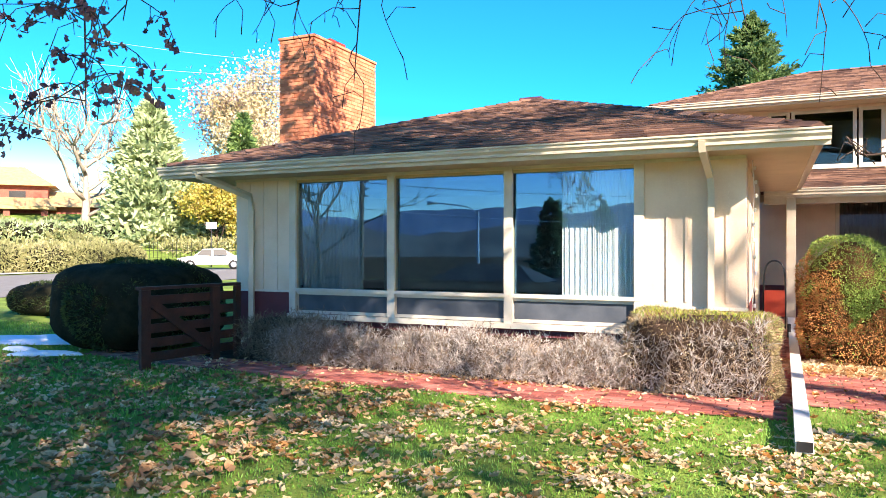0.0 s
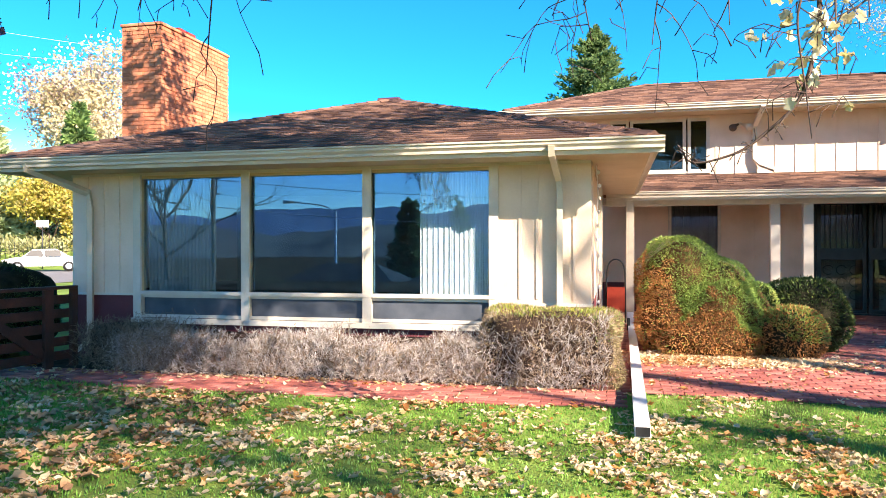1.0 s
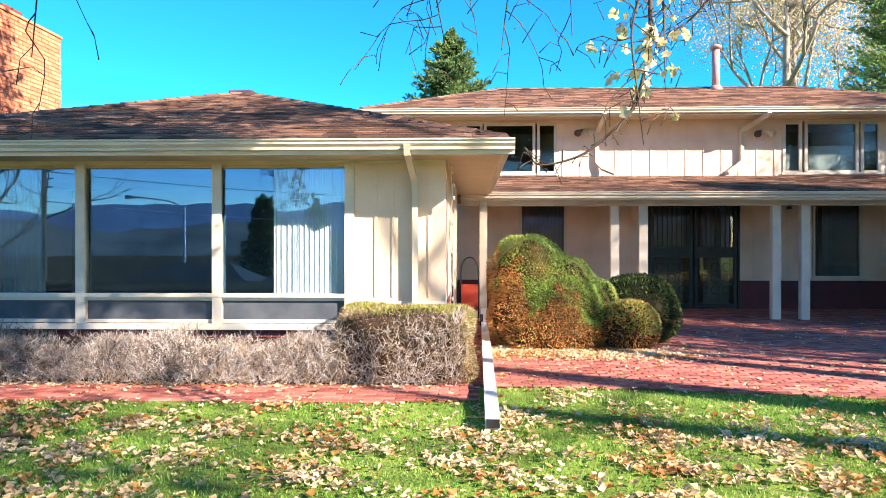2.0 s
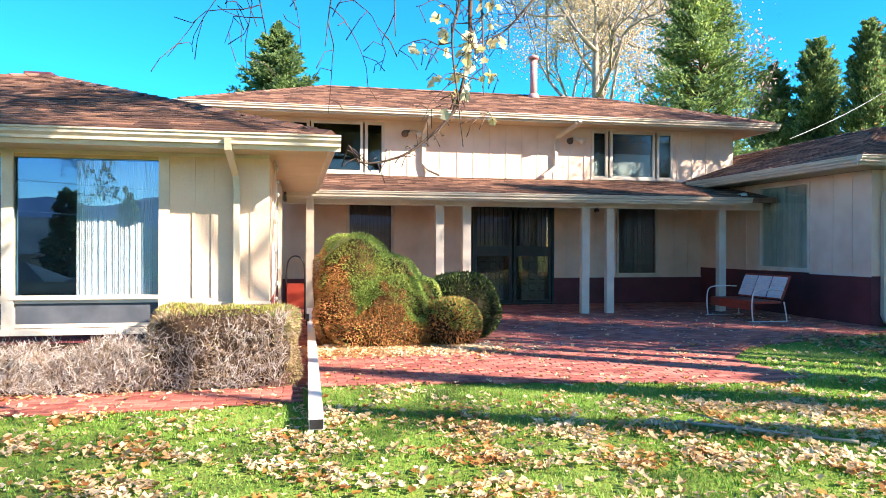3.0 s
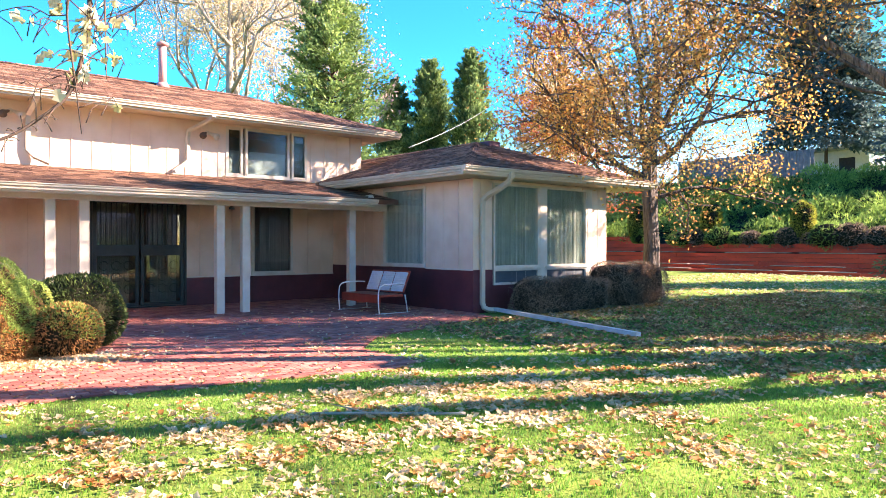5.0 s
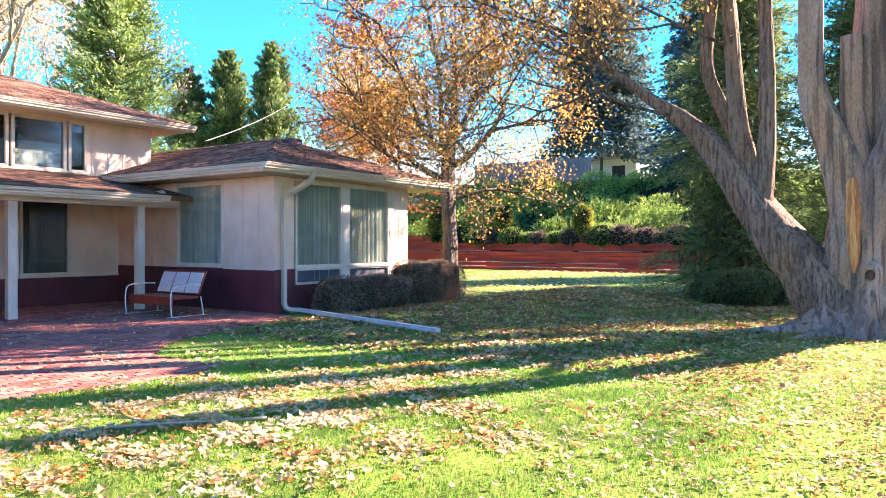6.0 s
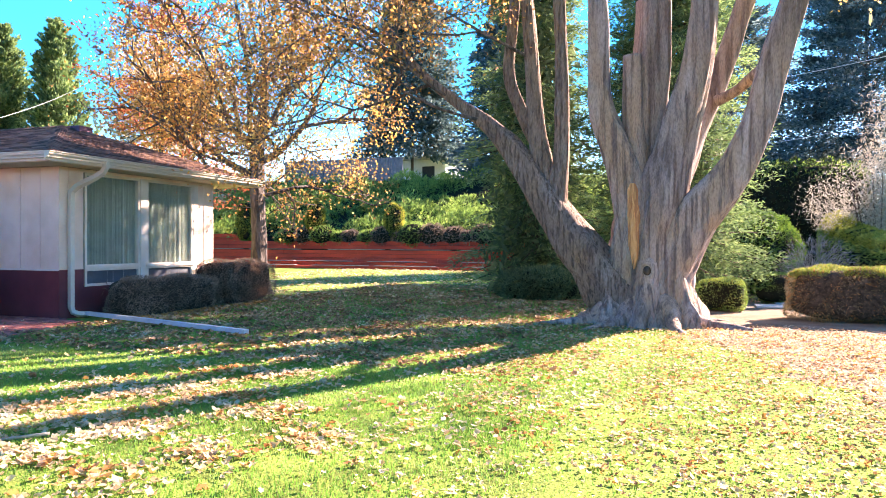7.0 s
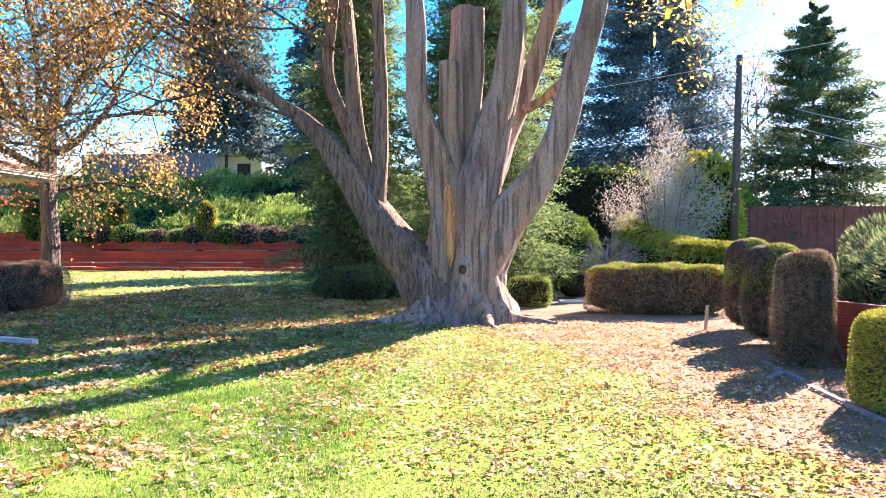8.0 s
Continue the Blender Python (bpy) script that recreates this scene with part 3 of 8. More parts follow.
def slope(eave_a, eave_b, inward, rise, depth, cut_a, cut_b, tab=0.31, course=0.145, keep_parts=0, parent=None, name="shingle"):
    """Shingle tabs of one roof slope. The eave runs from a to b; inward is the level way up the slope, rise the pitch, depth the level depth.
    cut_a, cut_b: how far each end moves in along the eave per metre of depth (1 at a hip, 0 at a gable)."""
    a, b = Vector(eave_a), Vector(eave_b)
    ex = (b - a).normalized()
    L = (b - a).length
    iv = Vector(inward).normalized()
    upv = (iv + Vector((0, 0, rise))).normalized()
    nor = ex.cross(upv)
    if nor.z < 0:
        nor = -nor
    sl = math.sqrt(1 + rise * rise)
    rows = int(depth * sl / course)
    verts, faces, made = [], [], 0
    for r in range(rows + 1):
        s0 = r * course
        s1 = min(s0 + course * 1.12, depth * sl)
        d0 = s0 / sl
        lo, hi = cut_a * d0, L - cut_b * d0
        x = lo - (rng.uniform(0, tab))
        while x < hi - 0.01:
            x0, x1 = max(x + 0.003, lo), min(x + tab - 0.003, hi)
            x += tab
            if x1 - x0 < 0.02:
                continue
            dd = (s1 - s0) / sl
            y0, y1 = max(x0, cut_a * (d0 + dd)) if x0 <= lo + 1e-6 else x0, x1
            if x1 >= hi - 1e-6:
                y1 = min(x1, L - cut_b * (d0 + dd))
            if y1 <= y0:
                y1 = y0 + 0.005
            lift = 0.010 + rng.uniform(0, 0.006)
            jit = rng.uniform(-0.008, 0.008)
            base = len(verts)
            for xx, ss, hh in ((x0, s0 + jit, lift), (x1, s0 + jit, lift), (y1, s1, 0.001), (y0, s1, 0.001), (x0, s0 + jit, -0.004), (x1, s0 + jit, -0.004)):
                q = a + ex * xx + upv * ss + nor * hh
                verts.append((q.x, q.y, q.z))
            quads = [(0, 1, 2, 3), (4, 5, 1, 0), (4, 0, 3), (5, 2, 1)]
            if made < keep_parts:
                made += 1
                own = verts[base:]
                del verts[base:]
                mesh_part("shingle", own, quads, SHINGLE_PIECE, parent)
            else:
                faces += [tuple(i + base for i in f) for f in quads]
    ob = mesh_part(name, verts, faces, SHINGLE, parent)
    ob["kind"] = "stuff"
    return ob


def downpipe(name, pts, label, w=0.045, d=0.034, at_group="downpipes"):
    t = thing(name, label, "downspout", pts[0], group=at_group)
    line = [tuple(Vector(p) - Vector(pts[0])) for p in pts]
    tubes("pipe", [(line, 0.04)], GUTTER, t, sides=4, smooth=False, squash=(w, d))
    return t


# ---- left wing of the house ----
LX0, LX1, LY0, LY1 = -7.14, -0.27, 8.35, 15.9
LZ = 2.60
EX0, EX1, EY0, EY1 = -7.83, 0.385, 7.70, 16.1
PITCH = 0.332
WIN = ((-6.07, -4.60), (-4.52, -2.98), (-2.90, -1.40))
left_wing = thing("house_wing", "single-storey cream panelled house wing with a brown hipped roof", "house", (LX0, LY0, 0))


def under(ob, parent):
    """Puts a world-placed part under a thing without moving it."""
    ob.parent = parent
    ob.matrix_parent_inverse = Matrix.Translation(-parent.location)
    return ob


def wpart(name, bm, material, parent, label=""):
    ob = under(part(name, bm, material, None, label), parent)
    return ob


def wparts(name, rows, material, parent, label=""):
    """A part of its own for each box."""
    for r in rows:
        wpart(name, boxes(r), material, parent, label)


T = 0.14
W = left_wing
wparts("front_wall", ((LX0, -6.14, LY0, LY0 + T, 0.86, 2.5), (-1.37, LX1, LY0, LY0 + T, 0.80, 2.5), (-6.14, -1.37, LY0, LY0 + T, 2.41, 2.5),), CREAM, W)
wparts("skirting", ((LX0, -6.14, LY0 - 0.015, LY0 + T, 0, 0.86), (-6.14, -1.37, LY0 - 0.015, LY0 + T, 0, 0.5), (-1.37, LX1, LY0 - 0.015, LY0 + T, 0, 0.80), (LX1 - T, LX1 + 0.015, LY0 + T, LY1, 0, 0.80), (LX0 - 0.015, LX0 + T, LY0 + T, LY1, 0, 0.86),), MAROON, W, "maroon painted base boards")
wparts("side_wall", ((LX1 - T, LX1, LY0 + T, LY1, 0.80, 2.5),), CREAM, W)
wparts("side_wall", ((LX0, LX0 + T, LY0 + T, LY1, 0.86, 2.5),), CREAM, W)
wpart("back_wall", boxes((LX0 + T, LX1 - T, LY1 - T, LY1, 0, 2.5)), CREAM, W)
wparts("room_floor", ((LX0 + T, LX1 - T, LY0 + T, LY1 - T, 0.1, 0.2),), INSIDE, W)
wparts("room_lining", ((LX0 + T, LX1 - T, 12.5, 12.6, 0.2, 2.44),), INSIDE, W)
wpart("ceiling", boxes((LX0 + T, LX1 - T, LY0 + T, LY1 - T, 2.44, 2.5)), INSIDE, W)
for x in (-6.90, -6.66, -6.42, -1.08, -0.88, -0.46):
    wpart("batten", boxes((x - 0.016, x + 0.016, LY0 - 0.014, LY0 - 0.001, 0.87, 2.43)), CREAM, W)
for y in (8.9, 9.5, 10.1, 10.7, 11.3, 11.9, 12.5, 13.1, 13.7):
    wpart("batten", boxes((LX1 + 0.001, LX1 + 0.014, y - 0.016, y + 0.016, 0.82, 2.43)), CREAM, W)
wpart("drip_board", boxes((LX0 - 0.01, -6.15, LY0 - 0.03, LY0 - 0.016, 0.845, 0.875)), TRIM, W)
wpart("drip_board", boxes((-1.36, LX1 + 0.02, LY0 - 0.03, LY0 - 0.016, 0.785, 0.82)), TRIM, W)
wpart("frieze", boxes((LX0, LX1, LY0 - 0.022, LY0 - 0.001, 2.42, 2.50)), TRIM, W)
# picture windows
for i, (x0, x1) in enumerate(WIN):
    w = under(thing("picture_window", "", "", (x0, LY0, 0.5)), W)
    w.matrix_parent_inverse = Matrix.Translation(-W.location)
    for nm, bm, mt in (
        ("frame", frame_x(x0 - 0.035, x1 + 0.035, 0.86, 2.41, LY0 - 0.01, LY0 + 0.08, 0.035), BRASS_FRAME),
        ("ledge", boxes((x0 - 0.035, x1 + 0.035, LY0 - 0.05, LY0 + 0.02, 0.862, 0.905)), TRIM),
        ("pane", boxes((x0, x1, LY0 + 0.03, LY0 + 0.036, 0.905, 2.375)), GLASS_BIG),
        ("vent_screen", boxes((x0 + 0.02, x1 - 0.02, LY0 + 0.02, LY0 + 0.026, 0.60, 0.845)), SCREEN),
        ("vent_frame", frame_x(x0 - 0.035, x1 + 0.035, 0.56, 0.86, LY0 - 0.005, LY0 + 0.06, 0.04), TRIM),
    ):
        ob = part(nm, bm, mt)
        ob.parent = w
        ob.matrix_parent_inverse = Matrix.Translation(-w.location)
        ob.visible_shadow = nm not in ("pane", "vent_screen")
for xm in (-6.12, -4.56, -2.94, -1.385):
    wpart("mullion", boxes((xm - 0.055, xm + 0.055, LY0 - 0.045, LY0 - 0.011, 0.50, 2.42)), TRIM, W)
wpart("bottom_sill", boxes((-6.18, -1.33, LY0 - 0.09, LY0 - 0.0155, 0.49, 0.555)), TRIM, W, "cream painted window sill")
# curtain behind the last pane
cv, cf = [], []
n = 220
for k in range(n + 1):
    x = -2.30 + 0.90 * k / n
    y = LY0 + 0.09 + 0.007 * math.sin(k * 0.40 + 0.8 * math.sin(k * 0.05)) + 0.006 * math.sin(k * 1.3)
    cv += [(x, y, 0.55), (x, y, 2.36)]
cf = [(2 * k, 2 * k + 2, 2 * k + 3, 2 * k + 1) for k in range(n)]
cur = mesh_part("curtain", cv, cf, CURTAIN, None, "", True)
tagged(cur, "white sheer curtain hanging in soft folds", "curtain")
cv = []
for k in range(n + 1):
    x = -6.04 + 0.98 * k / n
    y = LY0 + 0.10 + 0.008 * math.sin(k * 0.55)
    cv += [(x, y, 0.55), (x, y, 2.36)]
# Sheer curtain given grey: its dimness behind the glass is in the colour.
cur = mesh_part("curtain", cv, cf, BLIND_GREY, None, "", True)
tagged(cur, "sheer curtain at the window's edge, greyed to look dim", "curtain")


def hip_roof(name, x0, x1, y0, y1, z, pitch, parent, fascia=0.16, ridge=None, keep=0, sides="fblr", soffit_in=None):
    """A hipped roof over a rectangle of eaves: deck, shingles, gutters, fascia boards and soffit."""
    half = min(x1 - x0, y1 - y0) / 2
    if x1 - x0 >= y1 - y0:
        r0, r1 = (x0 + half, (y0 + y1) / 2), (x1 - half, (y0 + y1) / 2)
    else:
        r0, r1 = ((x0 + x1) / 2, y0 + half), ((x0 + x1) / 2, y1 - half)
    zt = z + pitch * half
    v = [(x0, y0, z), (x1, y0, z), (x1, y1, z), (x0, y1, z), (*r0, zt), (*r1, zt)]
    wide = x1 - x0 >= y1 - y0
    f = [(0, 1, 5, 4), (1, 2, 5), (2, 3, 4, 5), (3, 0, 4)] if wide else [(0, 1, 4), (1, 2, 5, 4), (2, 3, 5), (3, 0, 4, 5)]
    f.append((3, 2, 1, 0))
    roof = under(mesh_part("roof", v, f, SHINGLE), parent)
    for s, a, b, inward in (("f", (x0, y0, z), (x1, y0, z), (0, 1, 0)), ("r", (x1, y0, z), (x1, y1, z), (-1, 0, 0)), ("l", (x0, y1, z), (x0, y0, z), (1, 0, 0))):
        if s in sides:
            sl = slope(a, b, inward, pitch, half, 1, 1)
            under(sl, parent)
    # hip caps
    caps = bmesh.new()
    for a, b in (((x0, y0), r0), ((x1, y0), r1 if wide else r0), (r0, r1)):
        a3 = Vector((*a, z if a not in (r0, r1) else zt))
        b3 = Vector((*b, zt))
        L = (b3 - a3).length
        if L < 0.2:
            continue
        d = (b3 - a3).normalized()
        s = d.cross(Vector((0, 0, 1))).normalized()
        u = s.cross(d)
        if u.z < 0:
            u = -u
        k = 0.0
        while k < L:
            p, q = a3 + d * k, a3 + d * min(k + 0.27, L)
            vs = [caps.verts.new(w) for w in (p - s * 0.12 - u * 0.012, p + u * 0.045, p + s * 0.12 - u * 0.012, q - s * 0.12 - u * 0.02, q + u * 0.03, q + s * 0.12 - u * 0.02)]
            caps.faces.new((vs[0], vs[1], vs[4], vs[3]))
            caps.faces.new((vs[1], vs[2], vs[5], vs[4]))
            caps.faces.new((vs[0], vs[2], vs[1]))
            k += 0.22
    ob = part("hip_cap", caps, SHINGLE)
    under(ob, parent)["kind"] = "stuff"
    return zt


def gutter(length_axis, fixed, a, b, z, outward, parent, h=0.115, fas=0.16):
    """An ogee gutter over a fascia board. outward: -1 or 1, the level way off the house."""
    prof = [(0.0, 0.0), (0.105, 0.0), (0.105, -0.018), (0.088, -0.026), (0.088, -0.055), (0.060, -0.085), (0.060, -h), (0.0, -h)]
    bm = bmesh.new()
    ends = []
    for s in (a, b):
        ring = []
        for o, dz in prof:
            f = fixed + outward * o
            ring.append(bm.verts.new((s, f, z + dz) if length_axis == "x" else (f, s, z + dz)))
        ends.append(ring)
    for k in range(len(prof)):
        bm.faces.new((ends[0][k], ends[0][(k + 1) % 8], ends[1][(k + 1) % 8], ends[1][k]))
    bm.faces.new(ends[0])
    bm.faces.new(ends[1][::-1])
    bmesh.ops.recalc_face_normals(bm, faces=bm.faces)
    wpart("gutter", bm, GUTTER, parent)
    f0, f1 = sorted((fixed - outward * 0.001, fixed - outward * 0.03))
    bx = (a, b, f0, f1, z - fas, z - 0.01) if length_axis == "x" else (f0, f1, a, b, z - fas, z - 0.01)
    wpart("fascia", boxes(bx), TRIM, parent)


hip_roof("roof", EX0, EX1, EY0, EY1, LZ + 0.02, PITCH, W)
gutter("x", EY0, EX0 - 0.1, EX1 + 0.1, LZ, -1, W)
gutter("y", EX1, EY0, 14.4, LZ, 1, W)
gutter("y", EX0, EY0, EY1, LZ, -1, W)
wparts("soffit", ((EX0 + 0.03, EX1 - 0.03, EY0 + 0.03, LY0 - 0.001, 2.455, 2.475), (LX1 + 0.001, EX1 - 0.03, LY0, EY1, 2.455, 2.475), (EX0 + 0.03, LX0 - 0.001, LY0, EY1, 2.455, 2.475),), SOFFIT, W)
wpart("ridge_vent", boxes((-3.95, -3.55, 11.75, 11.95, 3.93, 4.03), bevel=0.02), PLUM, W, "plum metal ridge vent")
downpipe("downspout", [(-7.25, 7.66, 2.55), (-7.25, 7.68, 2.48), (-6.82, 8.26, 2.20), (-6.80, 8.27, 2.0), (-6.80, 8.27, 0.25), (-6.85, 8.0, 0.10), (-7.02, 7.35, 0.06)], "cream metal downspout at the wing's corner")
downpipe("downspout", [(-0.66, 7.64, 2.54), (-0.66, 7.66, 2.46), (-0.63, 8.24, 2.25), (-0.62, 8.28, 2.1), (-0.62, 8.28, 0.35)], "cream metal downspout on the front panel")

# chimney of orange brick
chim = thing("chimney", "tall orange brick chimney above the wing", "chimney", (-7.85, 10.3, 0))
CX0, CX1, CY0, CY1, CZ = -7.85, -7.13, 10.3, 12.4, 5.08
wpart("mortar_core", boxes((CX0 + 0.012, CX1 - 0.012, CY0 + 0.012, CY1 - 0.012, 0, CZ - 0.01)), MORTAR, chim)
bm_v, bm_f = [], []


def brick_wall(axis, fixed, a, b, z0, z1, out, verts, faces, bl=0.203, bh=0.067, j=0.010):
    row, z = 0, z0
    while z < z1 - 0.02:
        s = a - (bl / 2 if row % 2 else 0)
        while s < b - 0.01:
            p, q = max(s, a), min(s + bl - j, b)
            s += bl
            if q - p < 0.02:
                continue
            o = out * (0.012 + rng.uniform(-0.003, 0.003))
            base = len(verts)
            for f in (fixed - out * 0.012, fixed - out * 0.012 + o):
                for u, w in ((p, z), (q, z), (q, min(z + bh - j, z1)), (p, min(z + bh - j, z1))):
                    verts.append((u, f, w) if axis == "x" else (f, u, w))
            faces += [tuple(i + base for i in k) for k in ((4, 5, 6, 7), (0, 1, 5, 4), (1, 2, 6, 5), (2, 3, 7, 6), (3, 0, 4, 7))]
        z += bh
        row += 1


brick_wall("x", CY0, CX0, CX1, 2.4, CZ, -1, bm_v, bm_f)
brick_wall("y", CX1, CY0, CY1, 2.4, CZ, 1, bm_v, bm_f)
tagged(under(mesh_part("bricks", bm_v, bm_f, BRICK_O), chim), kind="stuff")
wpart("cap", boxes((CX0 - 0.02, CX1 + 0.02, CY0 - 0.02, CY1 + 0.02, CZ, CZ + 0.05), bevel=0.01), BRICK_O, chim)
wpart("flue", boxes((CX0 + 0.15, CX1 - 0.12, 11.0, 11.5, CZ + 0.05, CZ + 0.17), bevel=0.01), RED_METAL, chim, "red clay flue top")

# ---- two-storey main house ----
MY = 16.9
main = thing("house", "two-storey cream panelled house with a brown shingle roof", "house", (4, MY, 0))
low = [(-0.27, 1.18), (2.30, 4.17), (6.27, 7.91), (9.06, 11.17)]
wparts("lower_wall", (*[(a, b, MY, MY + T, 0.68, 2.72) for a, b in low], (1.18, 2.30, MY, MY + T, 2.50, 2.72), (4.17, 6.27, MY, MY + T, 2.50, 2.72), (7.91, 9.06, MY, MY + T, 2.50, 2.72),), CREAM, main)
wparts("skirting", (*[(a, b, MY - 0.02, MY + T, 0, 0.68) for a, b in ((-0.27, 4.17), (6.27, 11.17))],), MAROON, main, "maroon painted base boards")
wparts("upper_wall", ((-1.9, -0.09, MY, MY + T, 2.72, 4.42), (2.06, 7.24, MY, MY + T, 2.72, 4.42), (9.46, 11.17, MY, MY + T, 2.72, 4.42), (-0.09, 2.06, MY, MY + T, 2.72, 3.14), (7.24, 9.46, MY, MY + T, 2.72, 3.14), (-0.09, 2.06, MY, MY + T, 4.34, 4.42), (7.24, 9.46, MY, MY + T, 4.34, 4.42),), CREAM, main)
wpart("end_wall", boxes((11.03, 11.17, MY + T, 22.0, 0, 4.42)), CREAM, main)
wpart("end_wall", boxes((-1.9, -1.76, MY + T, 22.0, 0, 4.42)), CREAM, main)
wpart("back_wall", boxes((-1.76, 11.03, 21.86, 22.0, 0, 4.42)), CREAM, main)
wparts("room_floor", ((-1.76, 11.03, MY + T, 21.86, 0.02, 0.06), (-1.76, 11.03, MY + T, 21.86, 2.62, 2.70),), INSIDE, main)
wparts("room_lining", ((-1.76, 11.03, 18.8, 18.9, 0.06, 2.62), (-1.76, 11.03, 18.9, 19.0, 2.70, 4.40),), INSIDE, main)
for x in (0.2, 0.62, 2.6, 3.0, 3.4, 3.8, 6.6, 7.0, 7.4, 9.5, 9.9):
    wpart("batten", boxes((x - 0.018, x + 0.018, MY - 0.013, MY - 0.001, 0.70, 2.44)), CREAM, main)
for x in [2.2 + 0.405 * k for k in range(13)] + [9.6, 10.0, 10.4, 10.8] + [-0.5, -0.9, -1.3]:
    wpart("batten", boxes((x - 0.018, x + 0.018, MY - 0.013, MY - 0.001, 3.05, 4.40)), CREAM, main)
wpart("drip_board", boxes((6.27, 11.17, MY - 0.035, MY - 0.021, 0.67, 0.70)), TRIM, main)


def window_x(parent, x0, x1, z0, z1, y, mat, fw=0.06, name="window", sill=True):
    """A window set in a wall that faces -y."""
    w = under(thing(name, "", "", ((x0 + x1) / 2, y, z0)), parent)
    w.matrix_parent_inverse = Matrix.Translation(-Vector(parent.location))
    def put(nm, bm, mt):
        ob = part(nm, bm, mt)
        ob.parent = w
        ob.matrix_parent_inverse = Matrix.Translation(-w.location)
        ob.visible_shadow = nm not in ("pane", "vent_screen")
    put("frame", frame_x(x0, x1, z0, z1, y - 0.02, y + 0.07, fw), TRIM if fw > 0.04 else BRASS_FRAME)
    put("pane", boxes((x0 + fw, x1 - fw, y + 0.03, y + 0.036, z0 + fw, z1 - fw)), mat)
    if sill:
        put("sill", boxes((x0 - 0.03, x1 + 0.03, y - 0.055, y - 0.0205, z0 - 0.03, z0 + 0.02)), TRIM)
    return w


window_x(main, 1.19, 2.29, 0.72, 2.50, MY, GLASS)
window_x(main, 7.92, 9.05, 0.72, 2.50, MY, GLASS)
for a, b in ((-0.09, 0.33), (0.36, 1.56), (1.60, 2.06), (7.24, 7.68), (7.74, 8.96), (9.01, 9.46)):
    window_x(main, a, b, 3.14, 4.34, MY, GLASS_UP, 0.065)
# pale shade across the lower half of the upper windows
for a, b in ((7.82, 8.88), (7.32, 7.62)):
    sh = part("window_shade", boxes((a, b, MY + 0.10, MY + 0.11, 3.2, 3.78)), BLIND)
    tagged(sh, "pale half-height window shade", "window shade")
# double security door
door = thing("double_door", "black metal double security door with patterned screens", "door", (5.22, MY, 0.03))
def dpart(nm, bm, mt, parent=door, label=""):
    ob = part(nm, bm, mt, None, label)
    ob.parent = parent
    ob.matrix_parent_inverse = Matrix.Translation(-door.location)
    return ob
dpart("door_frame", frame_x(4.17, 6.27, 0.0, 2.50, MY - 0.02, MY + 0.09, 0.05), BLACK_METAL)
for x0, x1 in ((4.23, 5.19), (5.23, 6.20)):
    dpart("leaf_frame", frame_x(x0, x1, 0.06, 2.44, MY - 0.015, MY + 0.03, 0.075), BLACK_METAL)
    dpart("lock_rail", boxes((x0 + 0.075, x1 - 0.075, MY - 0.013, MY + 0.028, 1.20, 1.44)), BLACK_METAL)
    dpart("screen", boxes((x0 + 0.076, x1 - 0.076, MY + 0.012, MY + 0.018, 0.14, 1.20), (x0 + 0.076, x1 - 0.076, MY + 0.012, MY + 0.018, 1.44, 2.36)), GLASS)
    k = x0 + 0.16
    while k < x1 - 0.1:
        dpart("upright", boxes((k - 0.008, k + 0.008, MY - 0.012, MY + 0.004, 1.44, 2.365)), BLACK_METAL)
        k += 0.11
    # scrolls of the lower screen
    lines = []
    for cx in np.linspace(x0 + 0.22, x1 - 0.22, 3):
        for cz in (0.45, 0.72, 0.98):
            lines.append(([(cx + 0.10 * math.cos(a), MY - 0.004, cz + 0.10 * math.sin(a)) for a in np.linspace(0.4, 5.4, 9)], 0.007))
    sc = tubes("scroll_work", lines, BLACK_METAL, None, sides=4)
    sc.parent = door
    sc.matrix_parent_inverse = Matrix.Translation(-door.location)
dpart("handle", boxes((5.24, 5.30, MY - 0.05, MY - 0.016, 1.14, 1.24), bevel=0.008), BLACK_METAL)
for x0, x1 in ((4.35, 5.08), (5.55, 6.15)):
    cv = []
    for k in range(n + 1):
        cv += [(x0 + (x1 - x0) * k / n, MY + 0.35 + 0.03 * math.sin(k * 0.5), 0.06), (x0 + (x1 - x0) * k / n, MY + 0.35 + 0.03 * math.sin(k * 0.5), 2.5)]
    tagged(mesh_part("curtain", cv, cf, BLIND, None, "", True), "pale curtain hanging behind the screen door", "curtain")
# upper roof
hip_roof("roof", -2.43, 11.89, 16.2, 22.6, 4.56, 0.345, main)
gutter("x", 16.2, -2.53, 11.99, 4.54, -1, main)
gutter("y", 11.89, 16.2, 22.6, 4.54, 1, main)
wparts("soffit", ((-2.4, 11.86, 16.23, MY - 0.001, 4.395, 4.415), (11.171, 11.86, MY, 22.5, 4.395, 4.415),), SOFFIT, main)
flue = thing("roof_flue", "faded pink metal flue pipe with a cap", "flue", (6.5, 19.2, 5.5))
tubes("pipe", [([(0, 0, -0.1), (0, 0, 1.15)], 0.10)], PINK_METAL, flue, sides=14)
tubes("cap", [([(0, 0, 1.15), (0, 0, 1.22), (0, 0, 1.26)], [0.15, 0.15, 0.05])], PINK_METAL, flue, sides=14)
tubes("collar", [([(0, 0, 0.0), (0, 0, 0.18)], [0.22, 0.13])], PINK_METAL, flue, sides=14)
downpipe("downspout", [(6.62, 16.12, 4.42), (6.60, 16.2, 4.36), (6.30, 16.82, 4.12), (6.28, 16.84, 3.9), (6.28, 16.84, 3.42), (6.10, 16.80, 3.26), (5.88, 16.6, 3.12)], "cream downspout above the porch roof")
